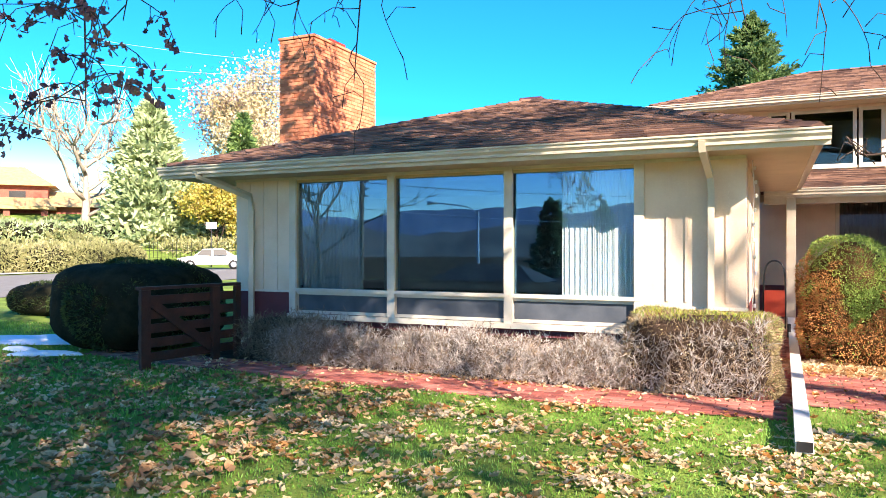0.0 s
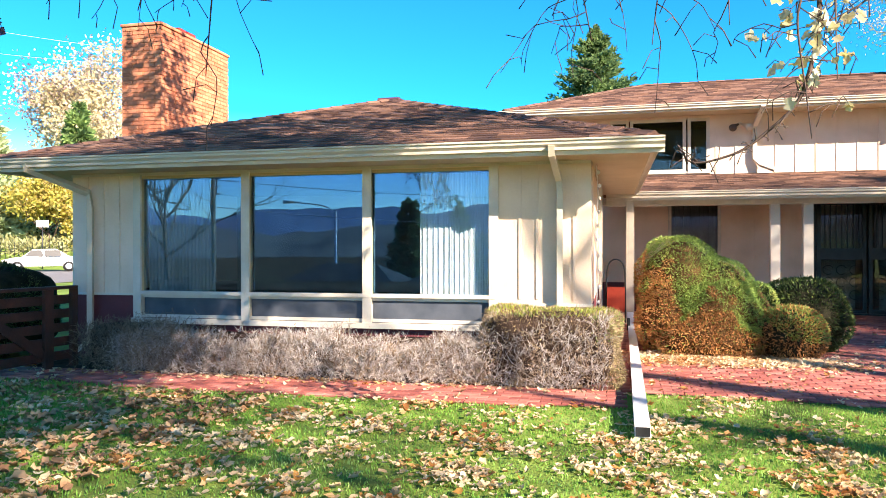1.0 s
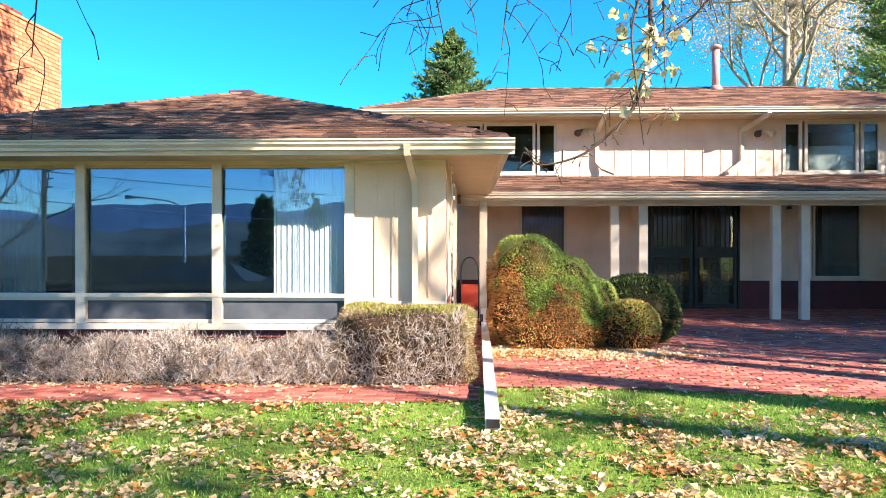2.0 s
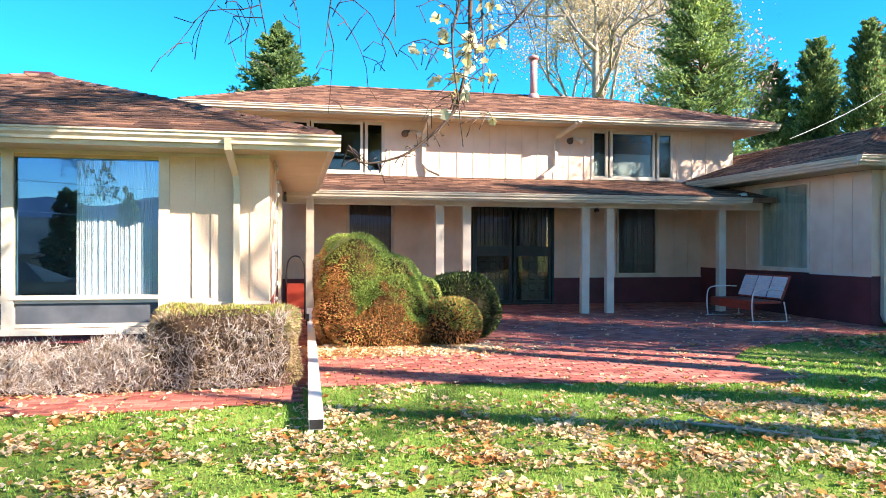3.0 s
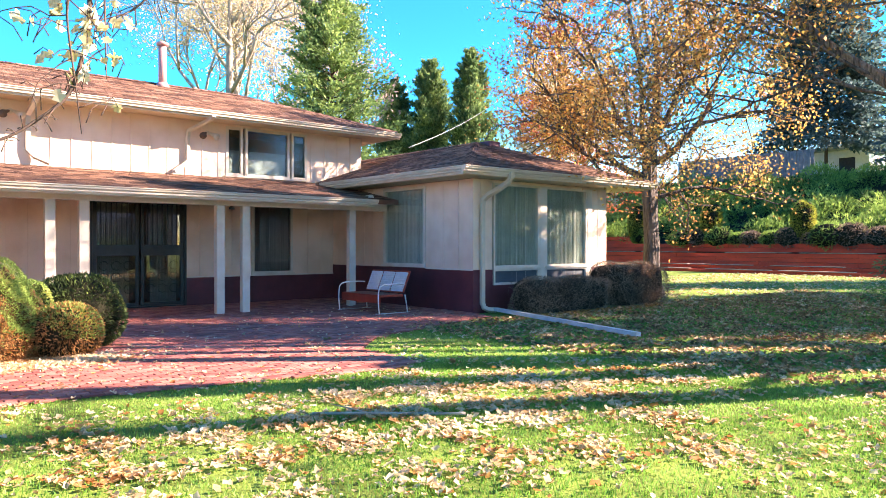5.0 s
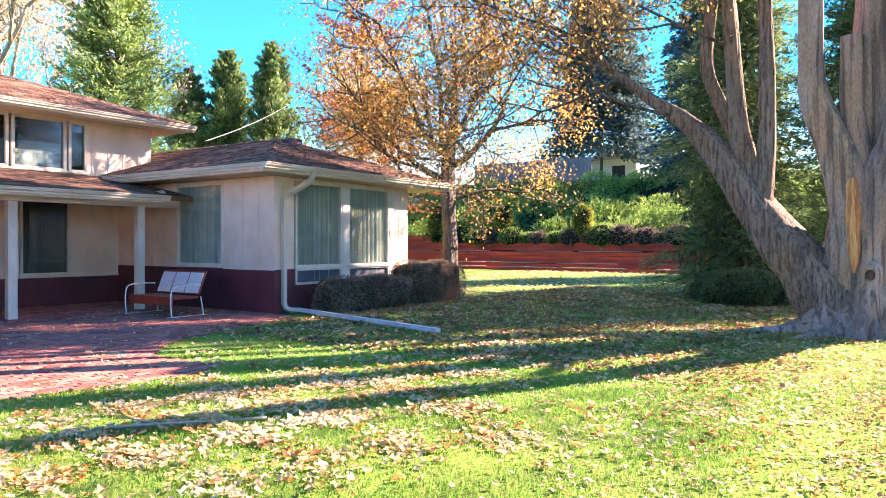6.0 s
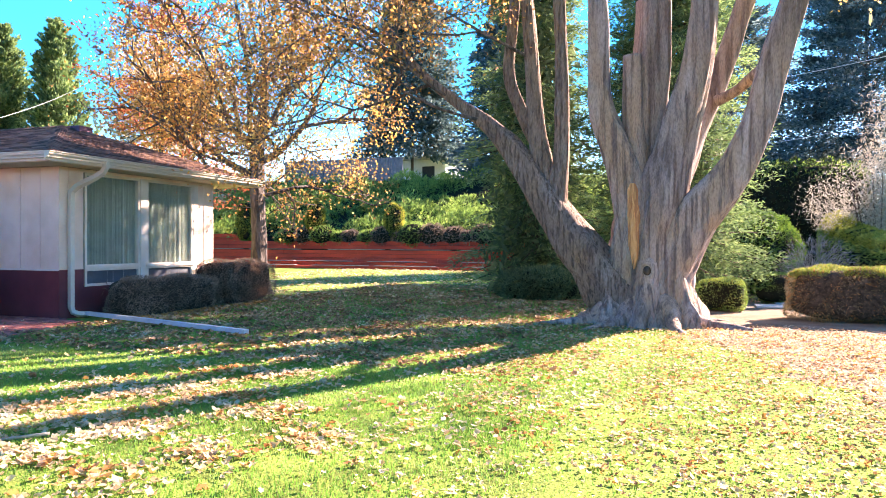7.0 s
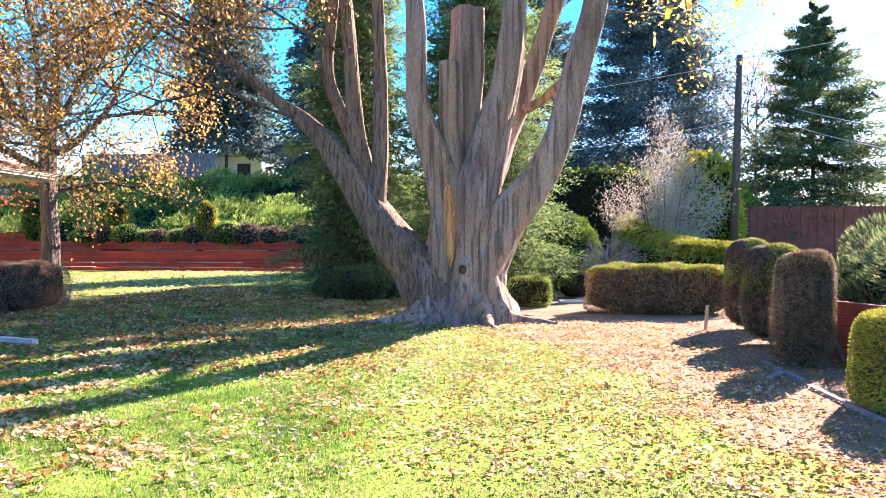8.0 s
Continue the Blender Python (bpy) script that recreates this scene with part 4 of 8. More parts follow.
downpipe("downspout", [(3.02, 16.12, 4.42), (3.02, 16.2, 4.36), (2.98, 16.82, 4.12), (2.98, 16.84, 3.9), (2.98, 16.84, 3.40), (3.1, 16.8, 3.26), (3.35, 16.6, 3.12)], "cream downspout above the porch roof")


def flood_lamp(at, label):
    f = thing("flood_lamp", label, "lamp", at, group="wall lamps")
    tubes("base", [([(0, 0, 0), (0, -0.05, 0)], [0.06, 0.055])], TRIM, f, sides=12)
    for s in (-1, 1):
        tubes("lamp_head", [([(0.03 * s, -0.05, 0), (0.13 * s, -0.13, -0.05), (0.17 * s, -0.22, -0.10)], [0.02, 0.05, 0.085])], GREY_WOOD if s < 0 else TRIM, f, sides=12)
    return f


flood_lamp((2.68, MY, 4.16), "pair of dark floodlights under the eave")
flood_lamp((6.76, MY, 4.12), "small cream floodlight under the eave")

# porch
porch = thing("porch", "covered porch with a low brown shingle roof", "porch", (4.5, 14, 0))
PZ, PY = 2.50, 13.9
mesh = mesh_part("roof", [(-0.2, PY, PZ), (10.25, PY, PZ), (10.25, MY, PZ + 0.58), (-0.2, MY, PZ + 0.58), (-0.2, PY, PZ - 0.1), (10.25, PY, PZ - 0.1), (10.25, MY, PZ + 0.4), (-0.2, MY, PZ + 0.4)], [(0, 1, 2, 3), (7, 6, 5, 4), (0, 4, 5, 1), (1, 5, 6, 2), (3, 2, 6, 7), (0, 3, 7, 4)], SHINGLE)
under(mesh, porch)
under(slope((-0.2, PY, PZ + 0.012), (10.25, PY, PZ + 0.012), (0, 1, 0), 0.193, 2.98, 0, 0), porch)
gutter("x", PY, -0.15, 9.62, PZ, -1, porch)
wpart("beam", boxes((-0.15, 10.2, 14.32, 14.52, 2.26, 2.44)), TRIM, porch)
wpart("porch_ceiling", boxes((-0.25, 10.25, PY + 0.031, MY - 0.001, 2.445, 2.465)), SOFFIT, porch)
for x in (2.89, 3.45, 6.04, 6.60, 9.25):
    p = thing("porch_post", "square cream painted porch post", "post", (x, 14.42, 0), group="porch posts")
    part("shaft", boxes((-0.085, 0.085, -0.07, 0.07, 0, 2.26), bevel=0.006), TRIM, p)
p = thing("porch_corner_post", "slim weathered cream porch post beside the wing", "post", (0.29, 14.15, 0), group="porch posts")
part("shaft", boxes((-0.075, 0.075, -0.05, 0.05, 0, 2.40), bevel=0.006), GUTTER, p)
lamp = thing("porch_lamp", "small dark lamp under the porch beam", "lamp", (6.32, 14.45, 2.26), group="porch lamps")
tubes("shade", [([(0, 0, 0), (0, 0, -0.02), (0, 0, -0.07)], [0.03, 0.05, 0.06])], BLACK_METAL, lamp, sides=12)
tr = thing("downspout_extension", "long white metal downspout lying over the lawn", "downspout", (0.29, 13.6, 0), group="downspouts on the ground")
tubes("trough", [([(0, 0.3, 0.22), (0, -0.3, 0.07), (-0.11, -8.02, 0.085)], 0.06)], WHITE, tr, sides=4, smooth=False, squash=(0.058, 0.045))
# Thin black plate stands in for the shade inside the pipe.
part("mouth", boxes((-0.16, -0.056, -8.035, -8.022, 0.05, 0.12)), BLACK_METAL, tr, "black plate for the shaded open end")

# ---- right wing ----
RX, RY, RX1, RZ = 10.27, 11.28, 14.80, 3.04
rwing = thing("house_wing", "cream and maroon wing with draped windows and brown roof", "house", (RX, RY, 0))
R_ = rwing
wparts("side_wall", ((RX, RX + T, RY + T, 12.88, 0.92, 2.86), (RX, RX + T, 14.53, 20, 0.92, 2.86), (RX, RX + T, 12.88, 14.53, 2.80, 2.86),), CREAM, R_)
wparts("skirting", ((RX - 0.02, RX + T, RY - 0.02, 16.89, 0, 0.92), (RX + T, 10.83, RY - 0.02, RY + T, 0, 0.92), (10.83, 14.2, RY - 0.02, RY + T, 0, 0.58), (14.2, RX1, RY - 0.02, RY + T, 0, 0.92),), MAROON, R_, "maroon painted base boards")
wparts("front_wall", ((RX, 10.83, RY, RY + T, 0.92, 2.86), (14.2, RX1, RY, RY + T, 0.92, 2.86), (10.83, 14.2, RY, RY + T, 2.80, 2.86),), CREAM, R_)
wpart("end_wall", boxes((RX1 - T, RX1, RY + T, 20, 0, 2.86)), CREAM, R_)
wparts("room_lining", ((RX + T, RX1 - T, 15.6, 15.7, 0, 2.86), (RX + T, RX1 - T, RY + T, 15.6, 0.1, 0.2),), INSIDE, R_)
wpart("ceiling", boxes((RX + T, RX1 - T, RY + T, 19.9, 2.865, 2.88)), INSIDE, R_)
for y in (11.75, 12.25, 15.0, 15.4):
    wpart("batten", boxes((RX - 0.012, RX - 0.001, y - 0.016, y + 0.016, 0.94, 2.85)), CREAM, R_)
for x in (10.5, 14.45):
    wpart("batten", boxes((x - 0.016, x + 0.016, RY - 0.012, RY - 0.001, 0.94, 2.85)), CREAM, R_)
wpart("drip_board", boxes((RX - 0.035, RX - 0.021, RY - 0.03, 12.85, 0.905, 0.94)), TRIM, R_)
for a, b in ((10.86, 12.32), (12.52, 14.02)):
    window_x(R_, a, b, 0.95, 2.80, RY, GLASS_SIDE, 0.05)
    window_x(R_, a, b, 0.58, 0.93, RY, SCREEN, 0.05, sill=False)
wpart("mullion", boxes((12.325, 12.515, RY - 0.03, RY + 0.05, 0.56, 2.80)), TRIM, R_)
wpart("mullion", boxes((14.03, 14.2, RY - 0.025, RY + 0.05, 0.56, 2.80)), TRIM, R_)
w = under(thing("window", "", "", (RX, 13.7, 0.95)), R_)
w.matrix_parent_inverse = Matrix.Translation(-R_.location)
for nm, bm, mt in (("frame", frame_y(12.88, 14.53, 0.96, 2.80, RX - 0.02, RX + 0.07, 0.06), TRIM), ("pane", boxes((RX + 0.03, RX + 0.036, 12.94, 14.47, 1.02, 2.74)), GLASS_SIDE), ("sill", boxes((RX - 0.055, RX - 0.0205, 12.85, 14.56, 0.93, 0.98)), TRIM)):
    ob = part(nm, bm, mt)
    ob.parent = w
    ob.matrix_parent_inverse = Matrix.Translation(-w.location)
    ob.visible_shadow = nm != "pane"


def drape(a, b, fixed, z0, z1, axis, label, folds=0.045, mat=None):
    v, m = [], 160
    for k in range(m + 1):
        s, f = a + (b - a) * k / m, fixed + folds * math.sin(k * 0.75) + 0.4 * folds * math.sin(k * 1.9)
        v += [((s, f, z0) if axis == "x" else (f, s, z0)), ((s, f, z1) if axis == "x" else (f, s, z1))]
    fs = [(2 * k, 2 * k + 2, 2 * k + 3, 2 * k + 1) for k in range(m)]
    return tagged(mesh_part("drape", v, fs, mat or BLIND, None, "", True), label, "curtain")


drape(1.28, 2.2, MY + 0.14, 0.75, 2.46, "x", "dim curtain half hidden by the bush", mat=BLIND_GREY)
drape(8.0, 8.98, MY + 0.14, 0.75, 2.46, "x", "grey vertical blind in the lower window", mat=BLIND_GREY)
drape(10.9, 12.3, RY + 0.11, 0.6, 2.78, "x", "pale green drape drawn across a window", 0.062)
drape(12.55, 14.0, RY + 0.11, 0.6, 2.78, "x", "pale green drape drawn across a window", 0.062)
drape(12.93, 14.48, RX + 0.12, 0.98, 2.76, "y", "pale drape drawn across the side window", 0.062)
hip_roof("roof", 9.58, 16.0, 10.72, 26.0, RZ, 0.333, R_, sides="frl")
gutter("x", 10.72, 9.48, 16.1, RZ, -1, R_)
gutter("y", 9.58, 10.72, 16.3, RZ, -1, R_)
gutter("y", 16.0, 10.72, 20, RZ, 1, R_)
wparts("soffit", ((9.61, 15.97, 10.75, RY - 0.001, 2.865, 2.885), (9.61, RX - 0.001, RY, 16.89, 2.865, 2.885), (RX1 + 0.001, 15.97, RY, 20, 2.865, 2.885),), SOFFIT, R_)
wpart("ridge_vent", boxes((12.95, 13.35, 13.6, 14.0, 4.02, 4.16), bevel=0.02), PLUM, R_, "plum metal roof vent")
downpipe("downspout", [(10.78, 10.66, 2.98), (10.78, 10.67, 2.86), (10.75, 10.72, 2.76), (10.68, 10.86, 2.66), (10.54, 11.12, 2.50), (10.49, 11.20, 2.40), (10.48, 11.21, 2.28), (10.48, 11.21, 0.22), (10.50, 11.18, 0.12), (10.56, 11.10, 0.075), (10.68, 11.0, 0.07)], "pale downspout at the corner of the draped wing", 0.05, 0.04)
tr = thing("downspout_extension", "pale blue-grey downspout lying over the grass", "downspout", (10.66, 11.0, 0.06), group="downspouts on the ground")
tubes("trough", [([(0, 0, 0.03), (-1.12, -4.35, 0.0)], 0.05)], GREY_METAL, tr, sides=4, smooth=False, squash=(0.05, 0.035))
fl = thing("flood_lamp", "cream floodlight at the porch's end", "lamp", (9.75, 14.3, 2.62), group="wall lamps")
for s in (-1, 1):
    tubes("lamp_head", [([(0, 0, 0), (-0.05, -0.08 * s, -0.03), (-0.12, -0.14 * s, -0.08)], [0.03, 0.05, 0.075])], TRIM, fl, sides=12)

# ---- ground ----
def height(x, y):
    """The lay of the land: level round the house, rising past the road and behind the terraces, falling away behind the camera."""
    h = 0.0
    d = -x * 0.707 + y * 0.707
    if x < -20 and d > 56:
        h += min((d - 56) * 0.16, 6.0)
    if x > 38.5 and y > -2:
        h += min((x - 38.5) * 0.42, 6.5) * min(1, (y + 2) / 6)
    if y < -12:
        h -= min((-12 - y) * 0.10, 14.0)
    if y < 40 and x < 18:
        pass
    if y > 30:
        h += min((y - 30) * 0.05, 3.0) * min(1, max(0, (x + 10) / 10))
    return h


def sheet(name, xs, ys, mat, dz=0.0, keep=None):
    verts = [(x, y, height(x, y) + dz) for x in xs for y in ys]
    ny = len(ys)
    faces = []
    for i in range(len(xs) - 1):
        for j in range(ny - 1):
            faces.append((i * ny + j, (i + 1) * ny + j, (i + 1) * ny + j + 1, i * ny + j + 1))
    return mesh_part(name, verts, faces, mat, None, "", True)


gx = np.unique(np.concatenate([np.linspace(-2500, -120, 12), np.linspace(-120, 90, 85), np.linspace(90, 2500, 10)]))
gy = np.unique(np.concatenate([np.linspace(-2500, -90, 12), np.linspace(-90, 120, 85), np.linspace(120, 2500, 10)]))
ground = sheet("ground", gx, gy, SOIL)
tagged(ground, "green lawn strewn with fallen leaves", "lawn", kind="structure")


def flat(name, outline, mat, z, label, category, kind="structure", thick=0.0):
    bm = bmesh.new()
    top = [bm.verts.new((x, y, z)) for x, y in outline]
    f = bm.faces.new(top)
    if f.normal.z < 0:
        f.normal_flip()
    if thick:
        r = bmesh.ops.extrude_face_region(bm, geom=[f])
        for v in r["geom"]:
            if isinstance(v, bmesh.types.BMVert):
                v.co.z += 0
        for v in top:
            v.co.z -= thick
        bmesh.ops.recalc_face_normals(bm, faces=bm.faces)
    return tagged(part(name, bm, mat), label, category, kind=kind)


PATIO = [(-0.25, 7.4), (1.2, 7.42), (3.2, 7.1), (5.0, 6.75), (5.5, 7.0), (5.45, 8.2), (6.3, 9.2), (8.6, 10.1), (10.0, 10.5), (10.25, 11.25), (10.25, 16.88), (-0.25, 16.88)]
WALKWAY = [(-8.6, 6.95), (-6.5, 6.7), (-3.5, 6.62), (-1.0, 6.62), (0.05, 6.75), (0.05, 7.4), (-8.6, 7.42)]
patio = flat("patio", PATIO, SAND, 0.012, "red brick patio with scattered leaves", "patio")
walkway = flat("walkway", WALKWAY, SAND, 0.012, "narrow red brick walk along the hedge", "path")
def worn_edge(x):
    """Where the lawn gives out towards the bare earth."""
    return float(np.interp(x, [3.0, 4.4, 6.5, 9.0, 10.8, 13.0], [-2.6, -1.95, -1.6, -1.1, -0.4, 0.7])) + 0.22 * math.sin(2.3 * x) + 0.16 * math.sin(5.9 * x + 1) + 0.10 * math.sin(13.1 * x) + 0.06 * math.sin(29 * x)


flat("bare_ground", [(x, worn_edge(x)) for x in np.arange(3.0, 13.0, 0.08).tolist()] + [(13.0, 0.9), (16.0, 0.6), (20, 0.2), (24, -1.5), (24, -3.4), (16, -5), (9, -5.2), (5.2, -5), (3.0, -4.0)], DIRT, 0.002, "bare tan earth under the old tree", "ground")
bed = flat("planting_bed", [(-0.05, 7.45), (0.9, 8.9), (0.35, 12.4), (3.3, 12.4), (3.5, 9.9), (2.0, 9.5), (0.95, 9.6), (0.3, 8.2)], DIRT, 0.022, "leaf-strewn planting bed beside the wing", "flower bed")
hedge_bed = flat("hedge_bed", [(-7.2, 7.42), (0.03, 7.42), (0.03, 8.33), (-7.2, 8.33)], BROWN_CORE, 0.018, "dark soil bed under the hedge", "flower bed")


def inside(x, y, poly):
    ok = np.zeros(np.shape(x), bool)
    for (x0, y0), (x1, y1) in zip(poly, poly[1:] + poly[:1]):
        hit = ((y0 > y) != (y1 > y)) & (x < (x1 - x0) * (y - y0) / (y1 - y0 + 1e-12) + x0)
        ok ^= hit
    return ok


# ---- lawn grass ----
def grass(n, x0, x1, y0, y1, lmin, lmax, wide):
    x, y = rng.uniform(x0, x1, n), rng.uniform(y0, y1, n)
    bare = inside(x, y, PATIO) | inside(x, y, WALKWAY) | ((x < 0.1) & (y > 7.3) & (x > -9)) | ((x > 10) & (y > 10.2) & (x < 15.5)) | ((x > 5.4) & (y > 9.6))
    thin = inside(x, y, [(3.2, -1.6), (4.4, -0.75), (6.5, -0.45), (9.0, -0.1), (10.8, 0.45), (13.0, 1.4), (16.0, 1.2), (24, 0), (24, -6), (3, -6)])
    patch = np.sin(x * 1.3 + 0.7 * y) * np.cos(y * 1.7 - 0.4 * x) + 0.5 * np.sin(3.1 * x + 2.0 * y)
    edge = np.interp(x, [3.2, 4.4, 6.5, 9.0, 10.8, 13.0], [-2.3, -1.7, -1.45, -1.0, -0.35, 0.7])
    off = y - edge + 0.45 * np.sin(2.1 * x + 1.3 * y) * np.cos(1.7 * y) + 0.3 * np.sin(5.3 * x - 3.1 * y)
    worn = (x > 2.5) & (y < 3.5) & (rng.uniform(size=n) > np.clip((off + 1.0) / 2.2, 0.06, 1))
    keep = ~bare & ~(thin & (x > 13) & (rng.uniform(size=n) < 0.93)) & ~worn & (rng.uniform(size=n) < 0.82 + 0.25 * patch)
    x, y = x[keep], y[keep]
    p = np.stack([x, y, np.zeros_like(x)], 1)
    way = rand_dirs(len(x)) * 0.55 + np.array([0, 0, 1.0])
    return p, way, rng.uniform(lmin, lmax, len(x)) * (0.85 + 0.25 * np.sin(x * 2.2) * np.cos(y * 2.6)), wide


for nm, n, ext, ln in (("lawn_grass", 130000, (-5.5, 8.5, 1.0, 8.0), (0.022, 0.048, 0.009)), ("lawn_grass", 130000, (2.5, 14.0, -3.0, 10.5), (0.024, 0.05, 0.009)), ("lawn_grass", 50000, (-14, -5.0, 2.0, 9.5), (0.04, 0.08, 0.014)), ("lawn_grass", 90000, (13, 38, 0.0, 24.0), (0.05, 0.10, 0.018))):
    p, way, ln_, wd = grass(n, *ext, ln[0], ln[1], ln[2])
    g_ = blades(nm, p, way, rand_dirs(len(p)), ln_, wd, GRASS)
    tagged(g_, "short green lawn grass, patchy and sunlit", "grass", kind="stuff")


# ---- fallen leaves: lobed, curled, lying flat ----
def litter(name, n, sample, size, label, mat=LITTER):
    x, y = sample(n)
    n = len(x)
    ang = rng.uniform(0, 6.283, n)
    s = rng.uniform(size[0], size[1], n) * np.where((x > 3.5) & (y < 2.4) & (x < 14), 0.68, 1.0)
    tilt = rng.normal(0, 0.20, (n, 2))
    ring = np.array([(0.0, -0.50), (0.42, -0.30), (0.36, 0.08), (0.40, 0.42), (0.0, 0.60), (-0.40, 0.42), (-0.36, 0.08), (-0.42, -0.30)])
    m = len(ring)
    c, sn = np.cos(ang)[:, None], np.sin(ang)[:, None]
    rx, ry = ring[:, 0] * rng.uniform(0.4, 1.2, (n, m)), ring[:, 1] * rng.uniform(0.5, 1.2, (n, m))
    px = (rx * c - ry * sn) * s[:, None]
    py = (rx * sn + ry * c) * s[:, None]
    curl = (rng.uniform(0.0, 2.8, n)[:, None] * ring[:, 0][None] ** 2 + rng.uniform(-0.2, 1.0, n)[:, None] * ring[:, 1][None] ** 2 + rng.uniform(-0.10, 0.14, (n, m))) * s[:, None]
    pz = curl + px * tilt[:, :1] + py * tilt[:, 1:] + 0.008 + rng.uniform(0.002, 0.018, n)[:, None]
    pz = np.maximum(pz, 0.004)
    v = np.stack([px + x[:, None], py + y[:, None], pz], 2)
    cen = np.stack([x, y, pz.min(1)], 1)[:, None]
    allv = np.concatenate([cen, v], 1).reshape(-1, 3)
    tri = np.array([(0, 1 + k, 1 + (k + 1) % m) for k in range(m)]).ravel()
    idx = (np.arange(n)[:, None] * (m + 1) + tri[None]).ravel()
    me = bpy.data.meshes.new(name)
    me.vertices.add(len(allv))
    me.vertices.foreach_set("co", allv.ravel())
    me.loops.add(len(idx))
    me.loops.foreach_set("vertex_index", idx)
    me.polygons.add(len(idx) // 3)
    me.polygons.foreach_set("loop_start", np.arange(len(idx) // 3) * 3)
    me.update(calc_edges=True)
    me.materials.append(mat)
    return tagged(new(name, me), label, "leaves", kind="stuff")


def drift(x, y):
    return 0.5 + 0.5 * np.sin(1.1 * x + 0.6 * y + 1.3) * np.cos(0.8 * y - 0.5 * x) + 0.35 * np.sin(2.7 * x - 1.9 * y)


def lawn_spread(n):
    x, y = rng.uniform(-9, 14, 6 * n), rng.uniform(-2.5, 9.5, 6 * n)
    d = np.clip(drift(x, y), 0.10, 1.2)
    near = 0.35 * np.exp(-((x + 2.6) ** 2 / 8 + (y - 4.2) ** 2 / 3)) + 0.35 * np.exp(-((x - 1.5) ** 2 / 14 + (y - 5.2) ** 2 / 1.6)) + np.exp(-((x - 4.2) ** 2 / 3.5 + (y - 5.0) ** 2 / 2.2)) * 1.05 + np.exp(-((x - 6.4) ** 2 / 4 + (y - 4.6) ** 2 / 0.5)) * 0.7
    path = inside(x, y, PATIO) | inside(x, y, WALKWAY)
    dens = np.where(path, 0.05, 0.05 + 0.34 * np.clip(d - 0.35, 0, 1) + 0.95 * near) * np.where((x < 0.1) & (y > 7.35), 0, 1)
    dens = dens * np.where((y > 5.9) & (x > 1.5) & ~path, 0.45, 1) * np.where((x > 6.5) & ~path, 0.75, 1)
    clump = np.clip(0.55 + 1.1 * np.sin(4.9 * x + 1.7 * y + 2 * np.sin(1.3 * y)) * np.cos(4.1 * y - 1.9 * x + 2 * np.sin(1.1 * x)), 0.12, 1.6)
    keep = rng.uniform(size=6 * n) < dens * clump * 1.15
    return x[keep][:n], y[keep][:n]


def box_spread(x0, x1, y0, y1):
    return lambda n: (rng.uniform(x0, x1, n), rng.uniform(y0, y1, n))


def ring_spread(cx, cy, rx, ry):
    return lambda n: (cx + rx * rng.normal(size=n), cy + ry * rng.normal(size=n))


litter("fallen_leaves", 27000, lawn_spread, (0.030, 0.076), "dry tan and orange maple leaves scattered over the lawn")
litter("fallen_leaves", 2600, lawn_spread, (0.032, 0.078), "orange-brown maple leaves among the paler ones", LEAF_ORANGE)
litter("fallen_leaves", 4200, ring_spread(1.30, 9.72, 0.70, 0.24), (0.05, 0.095), "dry leaves drifted along the edge of the bush")
litter("fallen_leaves", 500, ring_spread(-3.2, 7.3, 2.4, 0.10), (0.035, 0.07), "dry leaves along the hedge and brick walk")
litter("fallen_leaves", 5000, box_spread(3.6, 13.8, -4.2, 1.5), (0.018, 0.045), "small dry leaves covering the bare earth", LITTER)
litter("fallen_leaves", 7000, box_spread(3.6, 13.8, -4.6, 0.6), (0.028, 0.065), "small brown leaves covering the bare earth", LITTER_BROWN)
litter("fallen_leaves", 2600, box_spread(-9.5, -3.2, 2.8, 6.5), (0.045, 0.10), "brown leaves lying in the shade before the gate", LITTER_BROWN)
litter("fallen_leaves", 15000, box_spread(7.5, 23, 1.2, 10.2), (0.05, 0.10), "brown leaves lying in the tree's shade", LITTER_BROWN)
litter("fallen_leaves", 3600, box_spread(4.4, 13.0, -2.6, 2.4), (0.05, 0.095), "small tan leaves strewn over the thin grass")
litter("fallen_leaves", 1100, box_spread(4.4, 13.0, -2.8, 2.2), (0.05, 0.095), "small orange leaves strewn over the thin grass", LEAF_ORANGE)
litter("fallen_leaves", 700, ring_spread(4.2, -1.9, 1.1, 0.5), (0.03, 0.06), "orange leaves at the lawn's edge", LEAF_ORANGE)
litter("fallen_leaves", 4200, box_spread(16, 36, 4, 19), (0.06, 0.12), "pale dry leaves on the far lawn")
litter("fallen_leaves", 350, ring_spread(12.4, 9.9, 1.2, 0.16), (0.05, 0.09), "orange leaves along the clipped shrubs", LEAF_ORANGE)
litter("fallen_leaves", 600, box_spread(0.5, 9.8, 7.6, 14.0), (0.04, 0.07), "dry leaves scattered on the brick patio")

